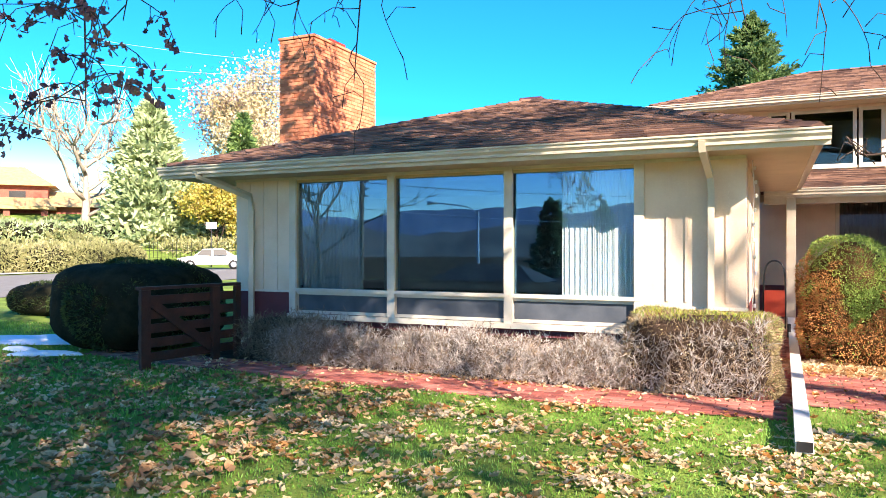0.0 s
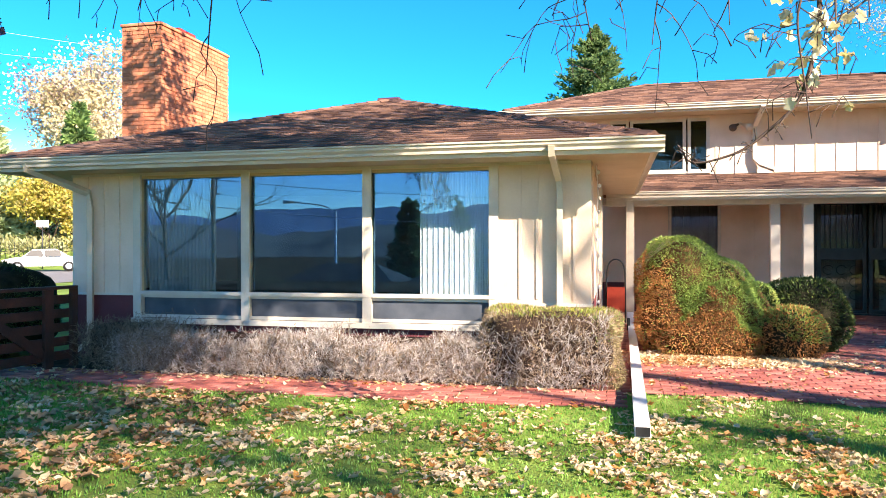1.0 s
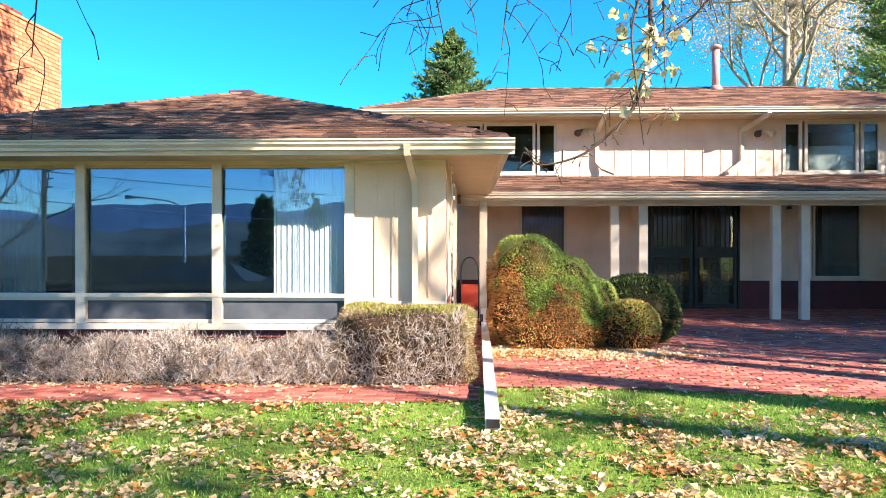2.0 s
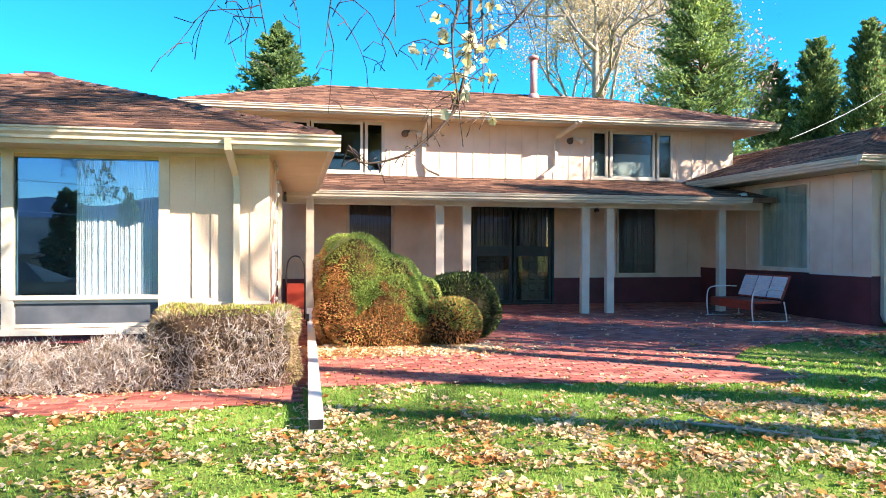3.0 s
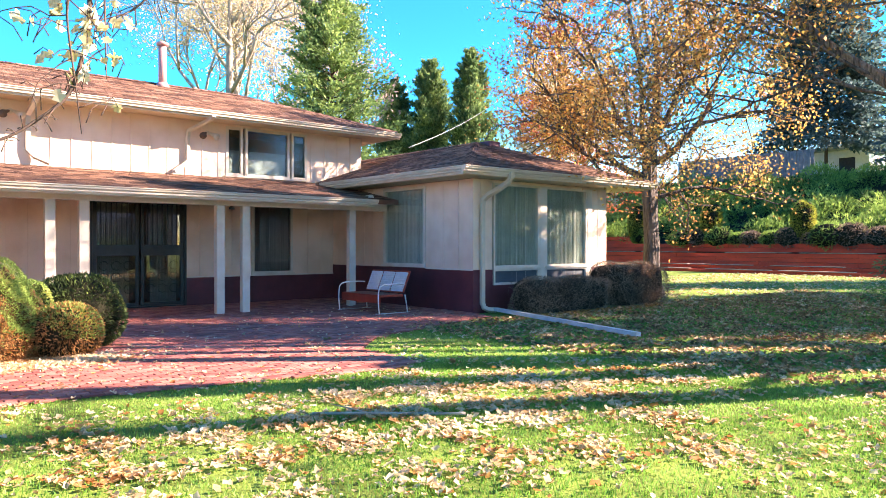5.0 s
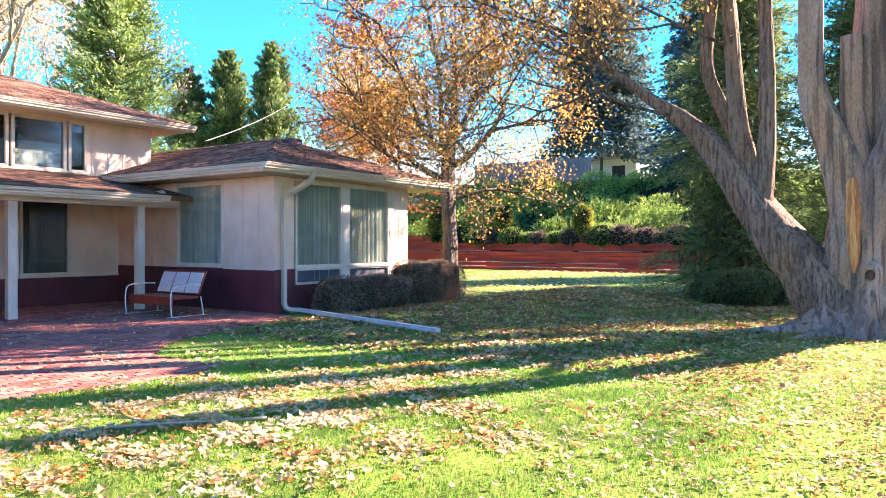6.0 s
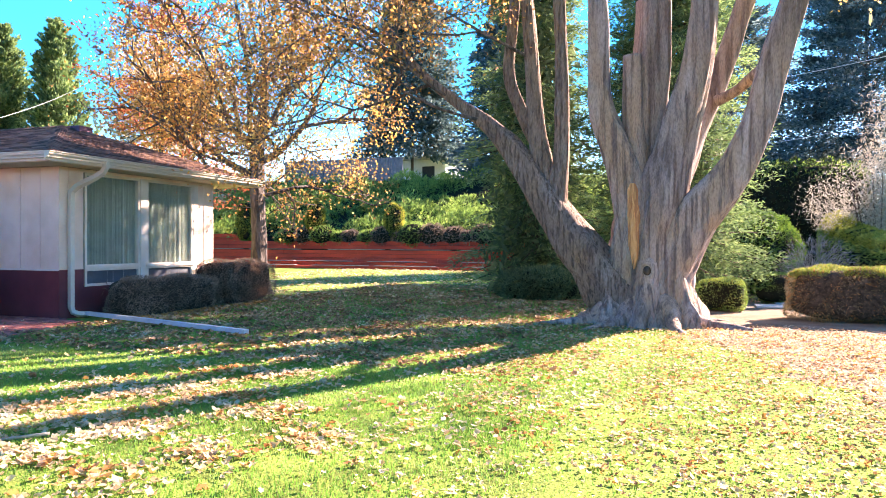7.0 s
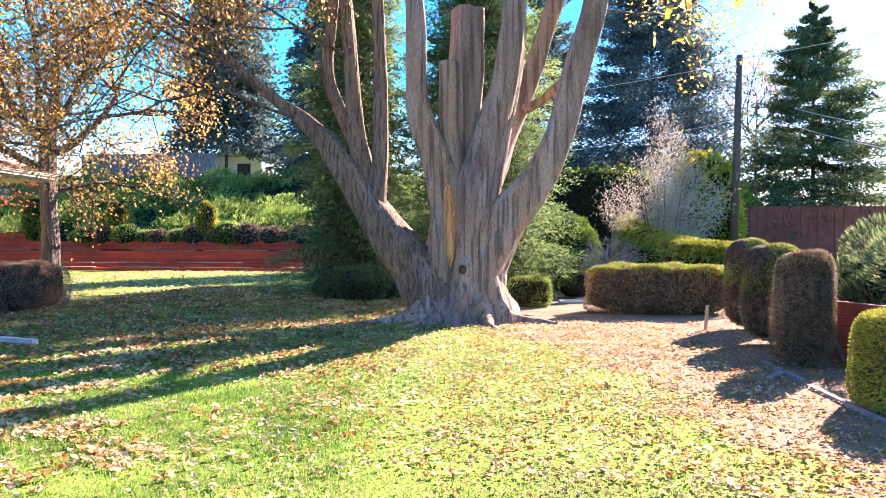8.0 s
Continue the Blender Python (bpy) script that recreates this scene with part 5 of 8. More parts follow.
# snow left in the shade
for cx, cy, rx, ry, rot in ((-10.2, 7.7, 1.5, 0.55, 0.5), (-8.9, 6.6, 0.5, 0.14, 0.6), (-9.6, 6.75, 0.28, 0.10, 0.2)):
    bm = bmesh.new()
    rings = []
    for r, z in ((1.0, 0.0), (0.9, 0.03), (0.6, 0.055), (0.0, 0.06)):
        ring = []
        for k in range(28):
            a = 6.283 * k / 28
            w = r * (1 + 0.28 * noise.noise(Vector((math.cos(a) * 1.7 + cx, math.sin(a) * 1.7 + cy, 0))))
            u, t_ = rx * w * math.cos(a), ry * w * math.sin(a)
            ring.append(bm.verts.new((cx + u * math.cos(rot) - t_ * math.sin(rot), cy + u * math.sin(rot) + t_ * math.cos(rot), z + 0.03 + 0.02 * noise.noise(Vector((u * 3, t_ * 3, 1))))))
        rings.append(ring)
    for a, b in zip(rings, rings[1:]):
        for k in range(28):
            bm.faces.new((a[k], a[(k + 1) % 28], b[(k + 1) % 28], b[k]))
    tagged(part("snow_patch", bm, SNOW), "old patch of snow lying in the shade", "snow", group="snow patches")

# ---- hedges and bushes ----
def clipped(name, centre, radii, power, label, leaf, core=SHADE_CORE, n=5000, length=0.05, width=0.014, group="", category="hedge", spread=0.8, extra=None, rough=0.05):
    """A clipped bush: an uneven body, darkened for inner shade, under a coat of short sprays."""
    t = thing(name, label, category, (centre[0], centre[1], 0), group=group)
    c = (0, 0, centre[2])
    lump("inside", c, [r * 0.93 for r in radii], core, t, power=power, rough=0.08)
    p, nr = shell(c, radii, n, power, zmin=0.02)
    tufts("sprays", p, nr, leaf, t, length, width, spread)
    for mat, cnt, test, ln, wd in extra or ():
        p, nr = shell(c, [r * 1.0 for r in radii], cnt, power, zmin=0.02)
        k = test(p, nr)
        tufts("sprays", p[k], nr[k], mat, t, ln, wd, spread)
    return t


# the grey dry hedge under the picture windows
def twig_hedge(t, x0, x1, half, top, n, pale, brown):
    """Leafless clipped twigs: crooked upright stems, each with short side shoots, thicker than hair and well apart."""
    verts, faces = {0: [], 1: []}, {0: [], 1: []}
    for _ in range(n):
        x = rng.uniform(x0, x1)
        y = -half * rng.uniform(0.15, 1.0) if rng.uniform() < 0.72 else rng.uniform(-half, half)
        h = top * (1 + 0.12 * math.sin(x * 3.3) + 0.08 * math.sin(x * 9.1 + 2))
        z = h * rng.uniform(0.0, 0.80)
        k = int(rng.uniform() < brown)
        p = Vector((x, y, z))
        d = Vector((rng.normal(0, 0.55), rng.normal(-0.28, 0.42), rng.uniform(0.15, 1.2))).normalized()
        L = rng.uniform(0.08, 0.20)
        lines = []
        q = p + d * L * 0.5 + Vector(tuple(rng.normal(0, 0.018, 3)))
        e = q + (d + Vector(tuple(rng.normal(0, 0.6, 3)))).normalized() * L * 0.5
        lines += [(p, q, 0.0032), (q, e, 0.0025)]
        for _k in range(2):
            lines.append((q, q + (d + Vector(tuple(rng.normal(0, 0.9, 3)))).normalized() * L * rng.uniform(0.25, 0.5), 0.0020))
        for a, b, w in lines:
            if b.z > h * 1.04 or b.z < 0.01:
                continue
            s_ = (b - a).cross(Vector((0, 1, 0.3))).normalized() * w * rng.uniform(0.7, 1.4)
            o_ = Vector((0, -w, 0))
            i = len(verts[k])
            verts[k] += [tuple(a - s_), tuple(a + o_), tuple(a + s_), tuple(b - s_ * 0.6), tuple(b + o_ * 0.6), tuple(b + s_ * 0.6)]
            faces[k] += [(i, i + 1, i + 4, i + 3), (i + 1, i + 2, i + 5, i + 4)]
    for k, mat in ((0, pale), (1, SHRUB_DRY)):
        mesh_part("twig_mass", verts[k], faces[k], mat, t)


dry = thing("hedge", "leafless grey-brown clipped hedge below the picture windows", "hedge", (-3.8, 7.8, 0))
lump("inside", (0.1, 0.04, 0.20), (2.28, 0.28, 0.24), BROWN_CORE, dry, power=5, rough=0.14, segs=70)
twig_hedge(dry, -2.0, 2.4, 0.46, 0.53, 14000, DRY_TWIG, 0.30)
# Darker twigs put the shade at the hedge's left end into its colour.
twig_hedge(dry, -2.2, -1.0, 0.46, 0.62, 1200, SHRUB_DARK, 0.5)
# The next stretch has dark twigs too, standing in for tree shade.
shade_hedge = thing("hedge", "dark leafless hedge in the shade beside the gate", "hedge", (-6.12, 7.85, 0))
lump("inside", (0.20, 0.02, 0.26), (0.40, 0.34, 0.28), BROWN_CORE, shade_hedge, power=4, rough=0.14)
twig_hedge(shade_hedge, -0.25, 0.62, 0.44, 0.62, 1300, SHRUB_DARK, 0.3)
green_end = clipped("hedge", (-0.70, 7.82, 0.40), (0.74, 0.43, 0.40), 5, "clipped hedge with green top and grey-brown face", SHRUB_DRY, BROWN_CORE, 5000, 0.06, 0.006, extra=[
    (YEW_GOLD, 9000, lambda p, nr: (p[:, 2] > 0.76), 0.045, 0.008),
    (HEDGE_OLIVE, 16000, lambda p, nr: (p[:, 0] > 0.62) | (rng.uniform(size=len(p)) < 0.25), 0.05, 0.007),
    (YEW, 6000, lambda p, nr: (p[:, 2] > 0.74 - 0.22 * (p[:, 0] > 0.45)) & (rng.uniform(size=len(p)) < 0.6), 0.04, 0.008)])
twig_hedge(green_end, -0.70, 0.60, 0.45, 0.75, 4600, DRY_TWIG, 0.4)

# the big half-dead bush by the patio
bush = thing("yew_bush", "rounded green bush with rust-brown dead patches", "bush", (1.35, 10.75, 0))
for c, r, m in (((-0.46, 0.10, 0.86), (0.58, 0.76, 0.79), 22000), ((-0.02, 0.10, 0.66), (0.62, 0.78, 0.68), 21000), ((0.40, 0.05, 0.46), (0.46, 0.66, 0.52), 14000), ((-0.62, -0.18, 0.48), (0.46, 0.60, 0.60), 15000), ((-0.02, -0.34, 0.44), (0.66, 0.52, 0.52), 18000), ((-0.16, -0.50, 0.28), (0.74, 0.46, 0.36), 16000)):
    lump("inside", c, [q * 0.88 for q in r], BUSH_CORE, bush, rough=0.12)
    p, nr = shell(c, r, m, zmin=0.03, rough=0.10)
    p = p + nr * (0.02 + 0.09 * np.array([noise.noise(Vector(tuple(q * 3.1))) for q in p]))[:, None]
    blot = np.array([noise.noise(Vector(tuple(q * 2.1 + 7.3))) + 0.5 * noise.noise(Vector(tuple(q * 6.0))) for q in p])
    rust = (0.56 - 0.72 * p[:, 0] - 0.98 * p[:, 2] + 0.85 * blot > 0) & (nr[:, 1] < 0.5) & (rng.uniform(size=len(p)) < 0.9)
    tufts("sprays", p[~rust], nr[~rust], YEW, bush, 0.042, 0.009, 0.9)
    tufts("dead_sprays", p[rust], nr[rust], YEW_DEAD, bush, 0.040, 0.010, 0.8, "rust-brown dead foliage")
# Shaded green all round; lighter YEW is painted where the top catches light.
clipped("yew_bush", (2.55, 10.98, 0.48), (0.62, 0.62, 0.56), 2, "dark green rounded bush in the shade", YEW_SHADED, n=9000, length=0.06, width=0.015, category="bush", extra=[(YEW, 1500, lambda p, nr: nr[:, 2] > 0.1, 0.05, 0.010)])
low = clipped("yew_bush", (2.22, 10.25, 0.31), (0.46, 0.46, 0.38), 2, "small round bush, green above and brown below", YEW_DEAD, n=4500, length=0.055, width=0.011, category="bush", extra=[(YEW, 9000, lambda p, nr: (nr[:, 2] > -0.15) & (nr[:, 0] + 0.8 * nr[:, 2] > -0.2), 0.045, 0.010)])
# shrubs by the right wing
for cx, cy, cz, r, lb in ((12.15, 10.45, 0.36, (1.3, 0.46, 0.38), "dark dry clipped shrub under the window"), (14.75, 10.6, 0.5, (1.0, 0.55, 0.52), "dark dry clipped shrub at the wing's end")):
    t = clipped("hedge", (cx, cy, cz), r, 5, lb, SHRUB_DARK, BROWN_CORE, 9000, 0.06, 0.008, group="dry shrubs", extra=[(SHRUB_DRY, 2500, lambda p, nr: p[:, 2] > 0.3, 0.06, 0.006)], rough=0.16)
    twig_hedge(t, -r[0], r[0], r[1] + 0.04, 2 * cz + 0.04, 2200, SHRUB_DARK, 0.3)
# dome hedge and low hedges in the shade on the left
clipped("hedge", (-8.6, 7.95, 0.62), (1.16, 1.16, 0.68), 3, "large domed hedge behind the gate, its green darkened for shade", YEW_SHADED, n=16000, length=0.06, width=0.016)
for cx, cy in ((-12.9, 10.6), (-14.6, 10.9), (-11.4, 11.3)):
    clipped("hedge", (cx, cy, 0.34), (1.0, 0.55, 0.38), 3, "low dark clipped hedge in the shade", YEW_SHADED, n=3500, length=0.07, width=0.02, group="low hedges")
clipped("hedge", (-8.6, 12.2, 0.5), (0.5, 0.5, 0.5), 2, "small dark bush beside the house", YEW_SHADED, n=2500, group="low hedges")

# ---- gate of dark boards ----
gate = thing("garden_gate", "dark brown wooden gate with a diagonal brace", "gate", (-6.67, 7.07, 0))
gm = Matrix.Rotation(math.atan2(1.66, 0.24), 4, "Z")
GL = 0.84
for z in (0.16, 0.33, 0.50, 0.67, 0.84):
    bm = bmesh.new()
    box(bm, -GL, GL - 0.20, -0.012, 0.012, z - 0.055, z + 0.055, gm, bevel=0.004)
    part("board", bm, DARK_WOOD, gate)
for x, wd in ((-0.79, 0.065), (0.24, 0.06), (0.60, 0.045)):
    bm = bmesh.new()
    box(bm, x - wd, x + wd, -0.07, -0.013, 0, 0.965, gm, bevel=0.005)
    part("post", bm, DARK_WOOD, gate)
bm = bmesh.new()
box(bm, -GL - 0.02, GL - 0.20, -0.075, 0.04, 0.966, 1.005, gm, bevel=0.004)
part("top_rail", bm, DARK_WOOD, gate)
bm = bmesh.new()
box(bm, -0.56, 0.56, -0.045, -0.014, -0.055, 0.055, gm @ Matrix.Translation((-0.28, 0, 0.52)) @ Matrix.Rotation(0.62, 4, "Y"))
part("brace", bm, DARK_WOOD, gate)

# ---- glider bench on the patio ----
bench = thing("glider_bench", "red and white metal glider bench with striped back panels", "bench", (8.86, 12.95, 0))
bm_rot = Matrix.Rotation(radians(-90), 4, "Z")
def bpart(nm, bm, mt, label=""):
    for v in bm.verts:
        v.co = bm_rot @ v.co
    return part(nm, bm, mt, bench, label)
back = Matrix.Translation((0, 0.28, 0.42)) @ Matrix.Rotation(radians(-22), 4, "X")
bm = bmesh.new()
box(bm, -0.72, 0.72, -0.30, 0.28, 0.36, 0.41, bevel=0.01)
bpart("seat", bm, RED_METAL, "red painted metal seat")
bm = bmesh.new()
box(bm, -0.72, 0.72, -0.32, -0.301, 0.24, 0.41)
bpart("apron", bm, RED_METAL)
bm = bmesh.new()
box(bm, -0.70, 0.70, 0.015, 0.04, 0.02, 0.52, back, bevel=0.008)
bpart("backrest", bm, RED_METAL, "red painted backrest")
for x in (-0.46, 0.0, 0.46):
    bm = bmesh.new()
    box(bm, x - 0.200, x + 0.200, 0.002, 0.014, 0.04, 0.475, back)
    panel = bpart("back_panel", bm, GREY_METAL, "pale striped panel")
    for k in range(9):
        bm = bmesh.new()
        box(bm, x - 0.205, x + 0.205, -0.012 - 0.004 * (k % 2), 0.0015, 0.04 + k * 0.049, 0.083 + k * 0.049, back)
        for v in bm.verts:
            v.co = bm_rot @ v.co
        part("slat", bm, CUSHION, panel)
for s in (-1, 1):
    pts = smooth_line([(0.76 * s, 0.30, 0.62), (0.76 * s, 0.05, 0.63), (0.76 * s, -0.30, 0.60), (0.76 * s, -0.38, 0.42), (0.76 * s, -0.36, 0.06), (0.76 * s, -0.28, 0.02), (0.76 * s, 0.30, 0.02), (0.76 * s, 0.36, 0.08), (0.76 * s, 0.30, 0.40)], 4)
    a = tubes("arm_frame", [([tuple(bm_rot @ p) for p in pts], 0.013)], WHITE, bench, "white tubular arm and leg", sides=8)
    bm = bmesh.new()
    box(bm, 0.72 * s - 0.035, 0.72 * s + 0.035, -0.42, 0.44, 0.0, 0.03)
    bpart("runner", bm, WHITE)

# hand truck against the wing
ht = thing("hand_truck", "red two-wheeled hand truck leaning on the wall", "hand truck", (0.02, 12.9, 0))
fr = [(-0.16, 0, 0.15), (-0.16, 0.02, 0.9), (-0.12, 0.03, 1.18), (0, 0.03, 1.26), (0.12, 0.03, 1.18), (0.16, 0.02, 0.9), (0.16, 0, 0.15)]
tubes("frame", [(smooth_line(fr, 4), 0.014)], BLACK_METAL, ht, sides=8)
part("plate", boxes((-0.15, 0.15, -0.012, 0.012, 0.35, 0.78)), RED_METAL, ht, "red metal back plate")
part("toe_plate", boxes((-0.18, 0.18, -0.22, 0.0, 0.03, 0.045)), RED_METAL, ht)
for s in (-1, 1):
    tubes("wheel", [([(0.19 * s, 0.06, 0.12), (0.24 * s, 0.06, 0.12)], 0.12)], RUBBER, ht, sides=18)
for yy in (10.9, 11.9):
    downpipe("trellis_upright", [(LX1 + 0.06, yy, 0.3), (LX1 + 0.06, yy, 2.4)], "slim white upright on the side wall", 0.02, 0.02, "side wall uprights")

# a strand of small white bulbs down the corner of the wing
strand = thing("string_light", "white string of small bulbs down the wing's corner", "string light", (LX1 + 0.05, 8.62, 0.75))
line = smooth_line([(0, 0, 0), (0.015, 0.02, 0.45), (-0.01, -0.02, 0.9), (0.02, 0.01, 1.3), (0, 0, 1.68)], 5)
tubes("cord", [(line, 0.006)], WHITE, strand, sides=5)
for k, q in enumerate(line[1::2]):
    lump("bulb", q + Vector((0.02, 0.02 * (-1) ** k, -0.015)), (0.016, 0.016, 0.026), WHITE, strand, rough=0.0, rings=6, segs=8)

# ---- trees ----
def grow(start, way, length, radius, depth, out, tips, bend=0.25, split=3, up=0.15, shrink=0.72):
    """Branches by splitting; lines go to out as (points, radii), ends to tips."""
    p, d = Vector(start), Vector(way).normalized()
    pts, n = [p.copy()], 4
    for _ in range(n):
        d = (d + Vector(rng.normal(0, bend, 3)) * 0.5 + Vector((0, 0, up * 0.3))).normalized()
        p = p + d * length / n
        pts.append(p.copy())
    out.append((pts, lerp_list([radius, radius * 0.62], n + 1)))
    if depth == 0:
        tips.append((pts[-1], d))
        tips.append((pts[2], d))
        return
    for k in range(split):
        b = pts[-1] if k else pts[-1]
        if k > 1:
            b = pts[2]
        nd = (d + Vector(rng.normal(0, 0.62, 3)) + Vector((0, 0, up))).normalized()
        grow(b, nd, length * rng.uniform(0.6, 0.85), radius * 0.6, depth - 1, out, tips, bend, split, up, shrink)


def leaf_clusters(name, tips, per, spread, size, mat, parent, droop=-0.2, label=""):
    c = np.array([tuple(p) for p, _ in tips])
    c = np.repeat(c, per, 0)
    n = len(c)
    p = c + rng.normal(0, spread, (n, 3))
    return blades(name, p, rand_dirs(n, droop), rand_dirs(n), rng.uniform(size * 0.7, size * 1.4, n), rng.uniform(size * 0.5, size * 0.9, n), mat, parent, label, fold=0.25)


# the old silver maple: a broad fluted bole and leaning limbs
maple = thing("maple_tree", "huge old silver maple with thick grey leaning limbs", "tree", (13.75, 0.9, 0))
O = Vector((13.75, 0.9, 0))
limbs = [
    ([(13.75, 0.95, -0.1), (13.75, 0.93, 0.12), (13.76, 0.92, 0.45), (13.76, 0.90, 0.9), (13.77, 0.88, 1.5), (13.80, 0.86, 2.1), (13.85, 0.86, 2.7)], [1.14, 0.96, 0.80, 0.70, 0.64, 0.60, 0.52], 30, 7),
    ([(13.75, 1.0, 0.05), (13.55, 1.95, 1.15), (13.57, 2.5, 1.89), (13.58, 3.0, 2.64), (13.57, 3.45, 3.27), (13.5, 3.9, 3.75), (13.4, 4.5, 4.2), (13.25, 5.2, 4.8), (13.0, 5.9, 5.6)], [0.62, 0.40, 0.33, 0.28, 0.23, 0.17, 0.11, 0.08, 0.05], 16, 4),
    ([(13.72, 2.70, 2.2), (13.7, 2.88, 2.98), (13.68, 3.0, 3.63), (13.66, 3.07, 4.6), (13.64, 3.17, 6.1), (13.5, 3.4, 8.5)], [0.26, 0.20, 0.17, 0.14, 0.12, 0.08], 12, 3),
    ([(13.85, 2.98, 3.4), (13.8, 3.34, 4.09), (13.75, 3.55, 4.85), (13.78, 3.45, 6.2), (13.9, 3.5, 8.2)], [0.16, 0.12, 0.11, 0.10, 0.07], 10, 3),
    ([(13.57, 2.56, 2.2), (13.58, 2.47, 3.28), (13.58, 2.49, 4.79), (13.57, 2.55, 6.3), (13.4, 2.6, 8.0)], [0.20, 0.14, 0.12, 0.11, 0.08], 10, 3),
    ([(13.66, 1.02, 1.0), (13.60, 1.06, 1.7), (13.56, 1.25, 2.6), (13.53, 1.50, 3.3), (13.5, 1.73, 3.9), (13.49, 1.79, 4.64), (13.48, 1.83, 6.1), (13.3, 2.2, 8.5)], [0.40, 0.40, 0.34, 0.28, 0.24, 0.20, 0.18, 0.12], 14, 4),
    ([(13.95, 0.95, 1.2), (14.0, 0.98, 2.2), (13.98, 0.99, 3.2), (13.98, 0.92, 4.2), (13.98, 0.87, 5.2), (13.98, 0.85, 5.97)], [0.44, 0.48, 0.40, 0.34, 0.32, 0.31], 16, 4),
    ([(13.75, 1.0, 1.6), (13.68, 1.07, 2.5), (13.66, 1.16, 3.6), (13.65, 1.2, 4.9)], [0.36, 0.3, 0.2, 0.16], 12, 3),
    ([(13.66, 0.80, 0.8), (13.58, 0.76, 1.5), (13.50, 0.68, 2.2), (13.49, 0.56, 2.8), (13.5, 0.36, 3.5), (13.51, 0.11, 4.4), (13.51, -0.02, 5.35), (13.5, -0.1, 6.4), (13.3, -0.5, 9.0)], [0.42, 0.42, 0.42, 0.37, 0.32, 0.27, 0.24, 0.22, 0.14], 14, 4),
    ([(14.0, 0.75, 1.4), (14.35, 0.6, 2.3), (14.6, 0.18, 3.5), (14.6, -0.27, 4.5), (14.6, -0.63, 5.6), (14.6, -0.95, 6.6), (14.8, -1.6, 9.0)], [0.40, 0.36, 0.26, 0.22, 0.19, 0.17, 0.1], 12, 4),
    ([(13.75, 0.78, 0.75), (13.5, 0.08, 1.9), (13.5, -0.47, 2.62), (13.48, -0.88, 3.5), (13.46, -1.13, 4.48), (13.43, -1.43, 5.49), (13.4, -1.66, 6.4), (13.2, -2.4, 8.8)], [0.58, 0.40, 0.33, 0.28, 0.25, 0.23, 0.21, 0.13], 16, 4),
    ([(14.35, -0.25, 4.1), (14.2, -0.6, 4.25), (13.8, -0.95, 4.5)], [0.10, 0.09, 0.09], 8, 0),
]
for k, (pts, rad, sides, lob) in enumerate(limbs):
    line = smooth_line([Vector(p) - O for p in pts], 6)
    line = smooth_line(line, 3)
    v, f = tube_data(line, lerp_list(rad, len(line)), 96 if k == 0 else sides * 3, 0.12, lob, seed=k * 1.7, ridges=0.16 if k == 0 else 0.09 if k in (1, 2, 3, 4) else 0.035)
    mesh_part("trunk" if k == 0 else "limb", [tuple(q) for q in v], f, BARK_ROUGH if k in (1, 2, 3, 4) else BARK, maple, "", True)
for k, (ang, ln) in enumerate(((1.5, 1.4), (2.1, 1.9), (2.6, 1.5), (3.6, 1.5), (4.35, 1.7), (5.3, 1.3))):
    pts = [(math.cos(ang) * r, math.sin(ang) * r + 0.1 * math.sin(3 * r + k), z) for r, z in ((0.25, 0.60), (0.72, 0.24), (1.02, 0.07), (ln, 0.0), (ln + 0.5, -0.05))]
    tubes("root", [(smooth_line(pts, 4), lerp_list([0.30, 0.21, 0.13, 0.07, 0.03], 17))], BARK, maple, sides=10, rough=0.2)
# bare wood, knot and cut top
wv = []
for z in (1.0, 1.2, 1.45, 1.7, 1.95, 2.2, 2.4, 2.52):
    hw = 0.10 * min(1, (2.56 - z) / 0.12, (z - 0.95) / 0.5)
    cx, cy = -0.74 + 0.075 * (z - 1.0), 0.20 + 0.03 * (z - 1.0)
    wv += [(cx + 0.07, cy - hw + 0.02 * math.sin(9 * z), z), (cx + 0.0, cy + 0.02 * math.sin(9 * z), z), (cx + 0.07, cy + hw + 0.015 * math.sin(13 * z), z)]
wf = [(i * 3 + j, i * 3 + j + 1, i * 3 + j + 4, i * 3 + j + 3) for i in range(7) for j in range(2)]
mesh_part("bare_wood_strip", wv, wf, WOUND, maple, "strip of bare orange wood", True)
kn = []
for j, (r, dx) in enumerate(((0.19, 0.06), (0.12, -0.07), (0.075, -0.09), (0.05, 0.0))):
    kn += [(-0.68 + dx, -0.02 + r * math.cos(a), 0.98 + r * 1.25 * math.sin(a + 0.3 * math.sin(2 * a))) for a in np.linspace(0, 6.283, 16, endpoint=False)]
kf = [(j * 16 + i, j * 16 + (i + 1) % 16, (j + 1) * 16 + (i + 1) % 16, (j + 1) * 16 + i) for j in range(3) for i in range(16)] + [tuple(range(48, 64))]
mesh_part("knot", kn, kf, BARK, maple, "swollen bark round a knot", True)
# Solid dark lump standing in for the shade inside the hole.
lump("knot_hole", (-0.74, -0.02, 0.98), (0.05, 0.065, 0.08), BARK_DARK, maple, "dark lump for a shaded knot hole")
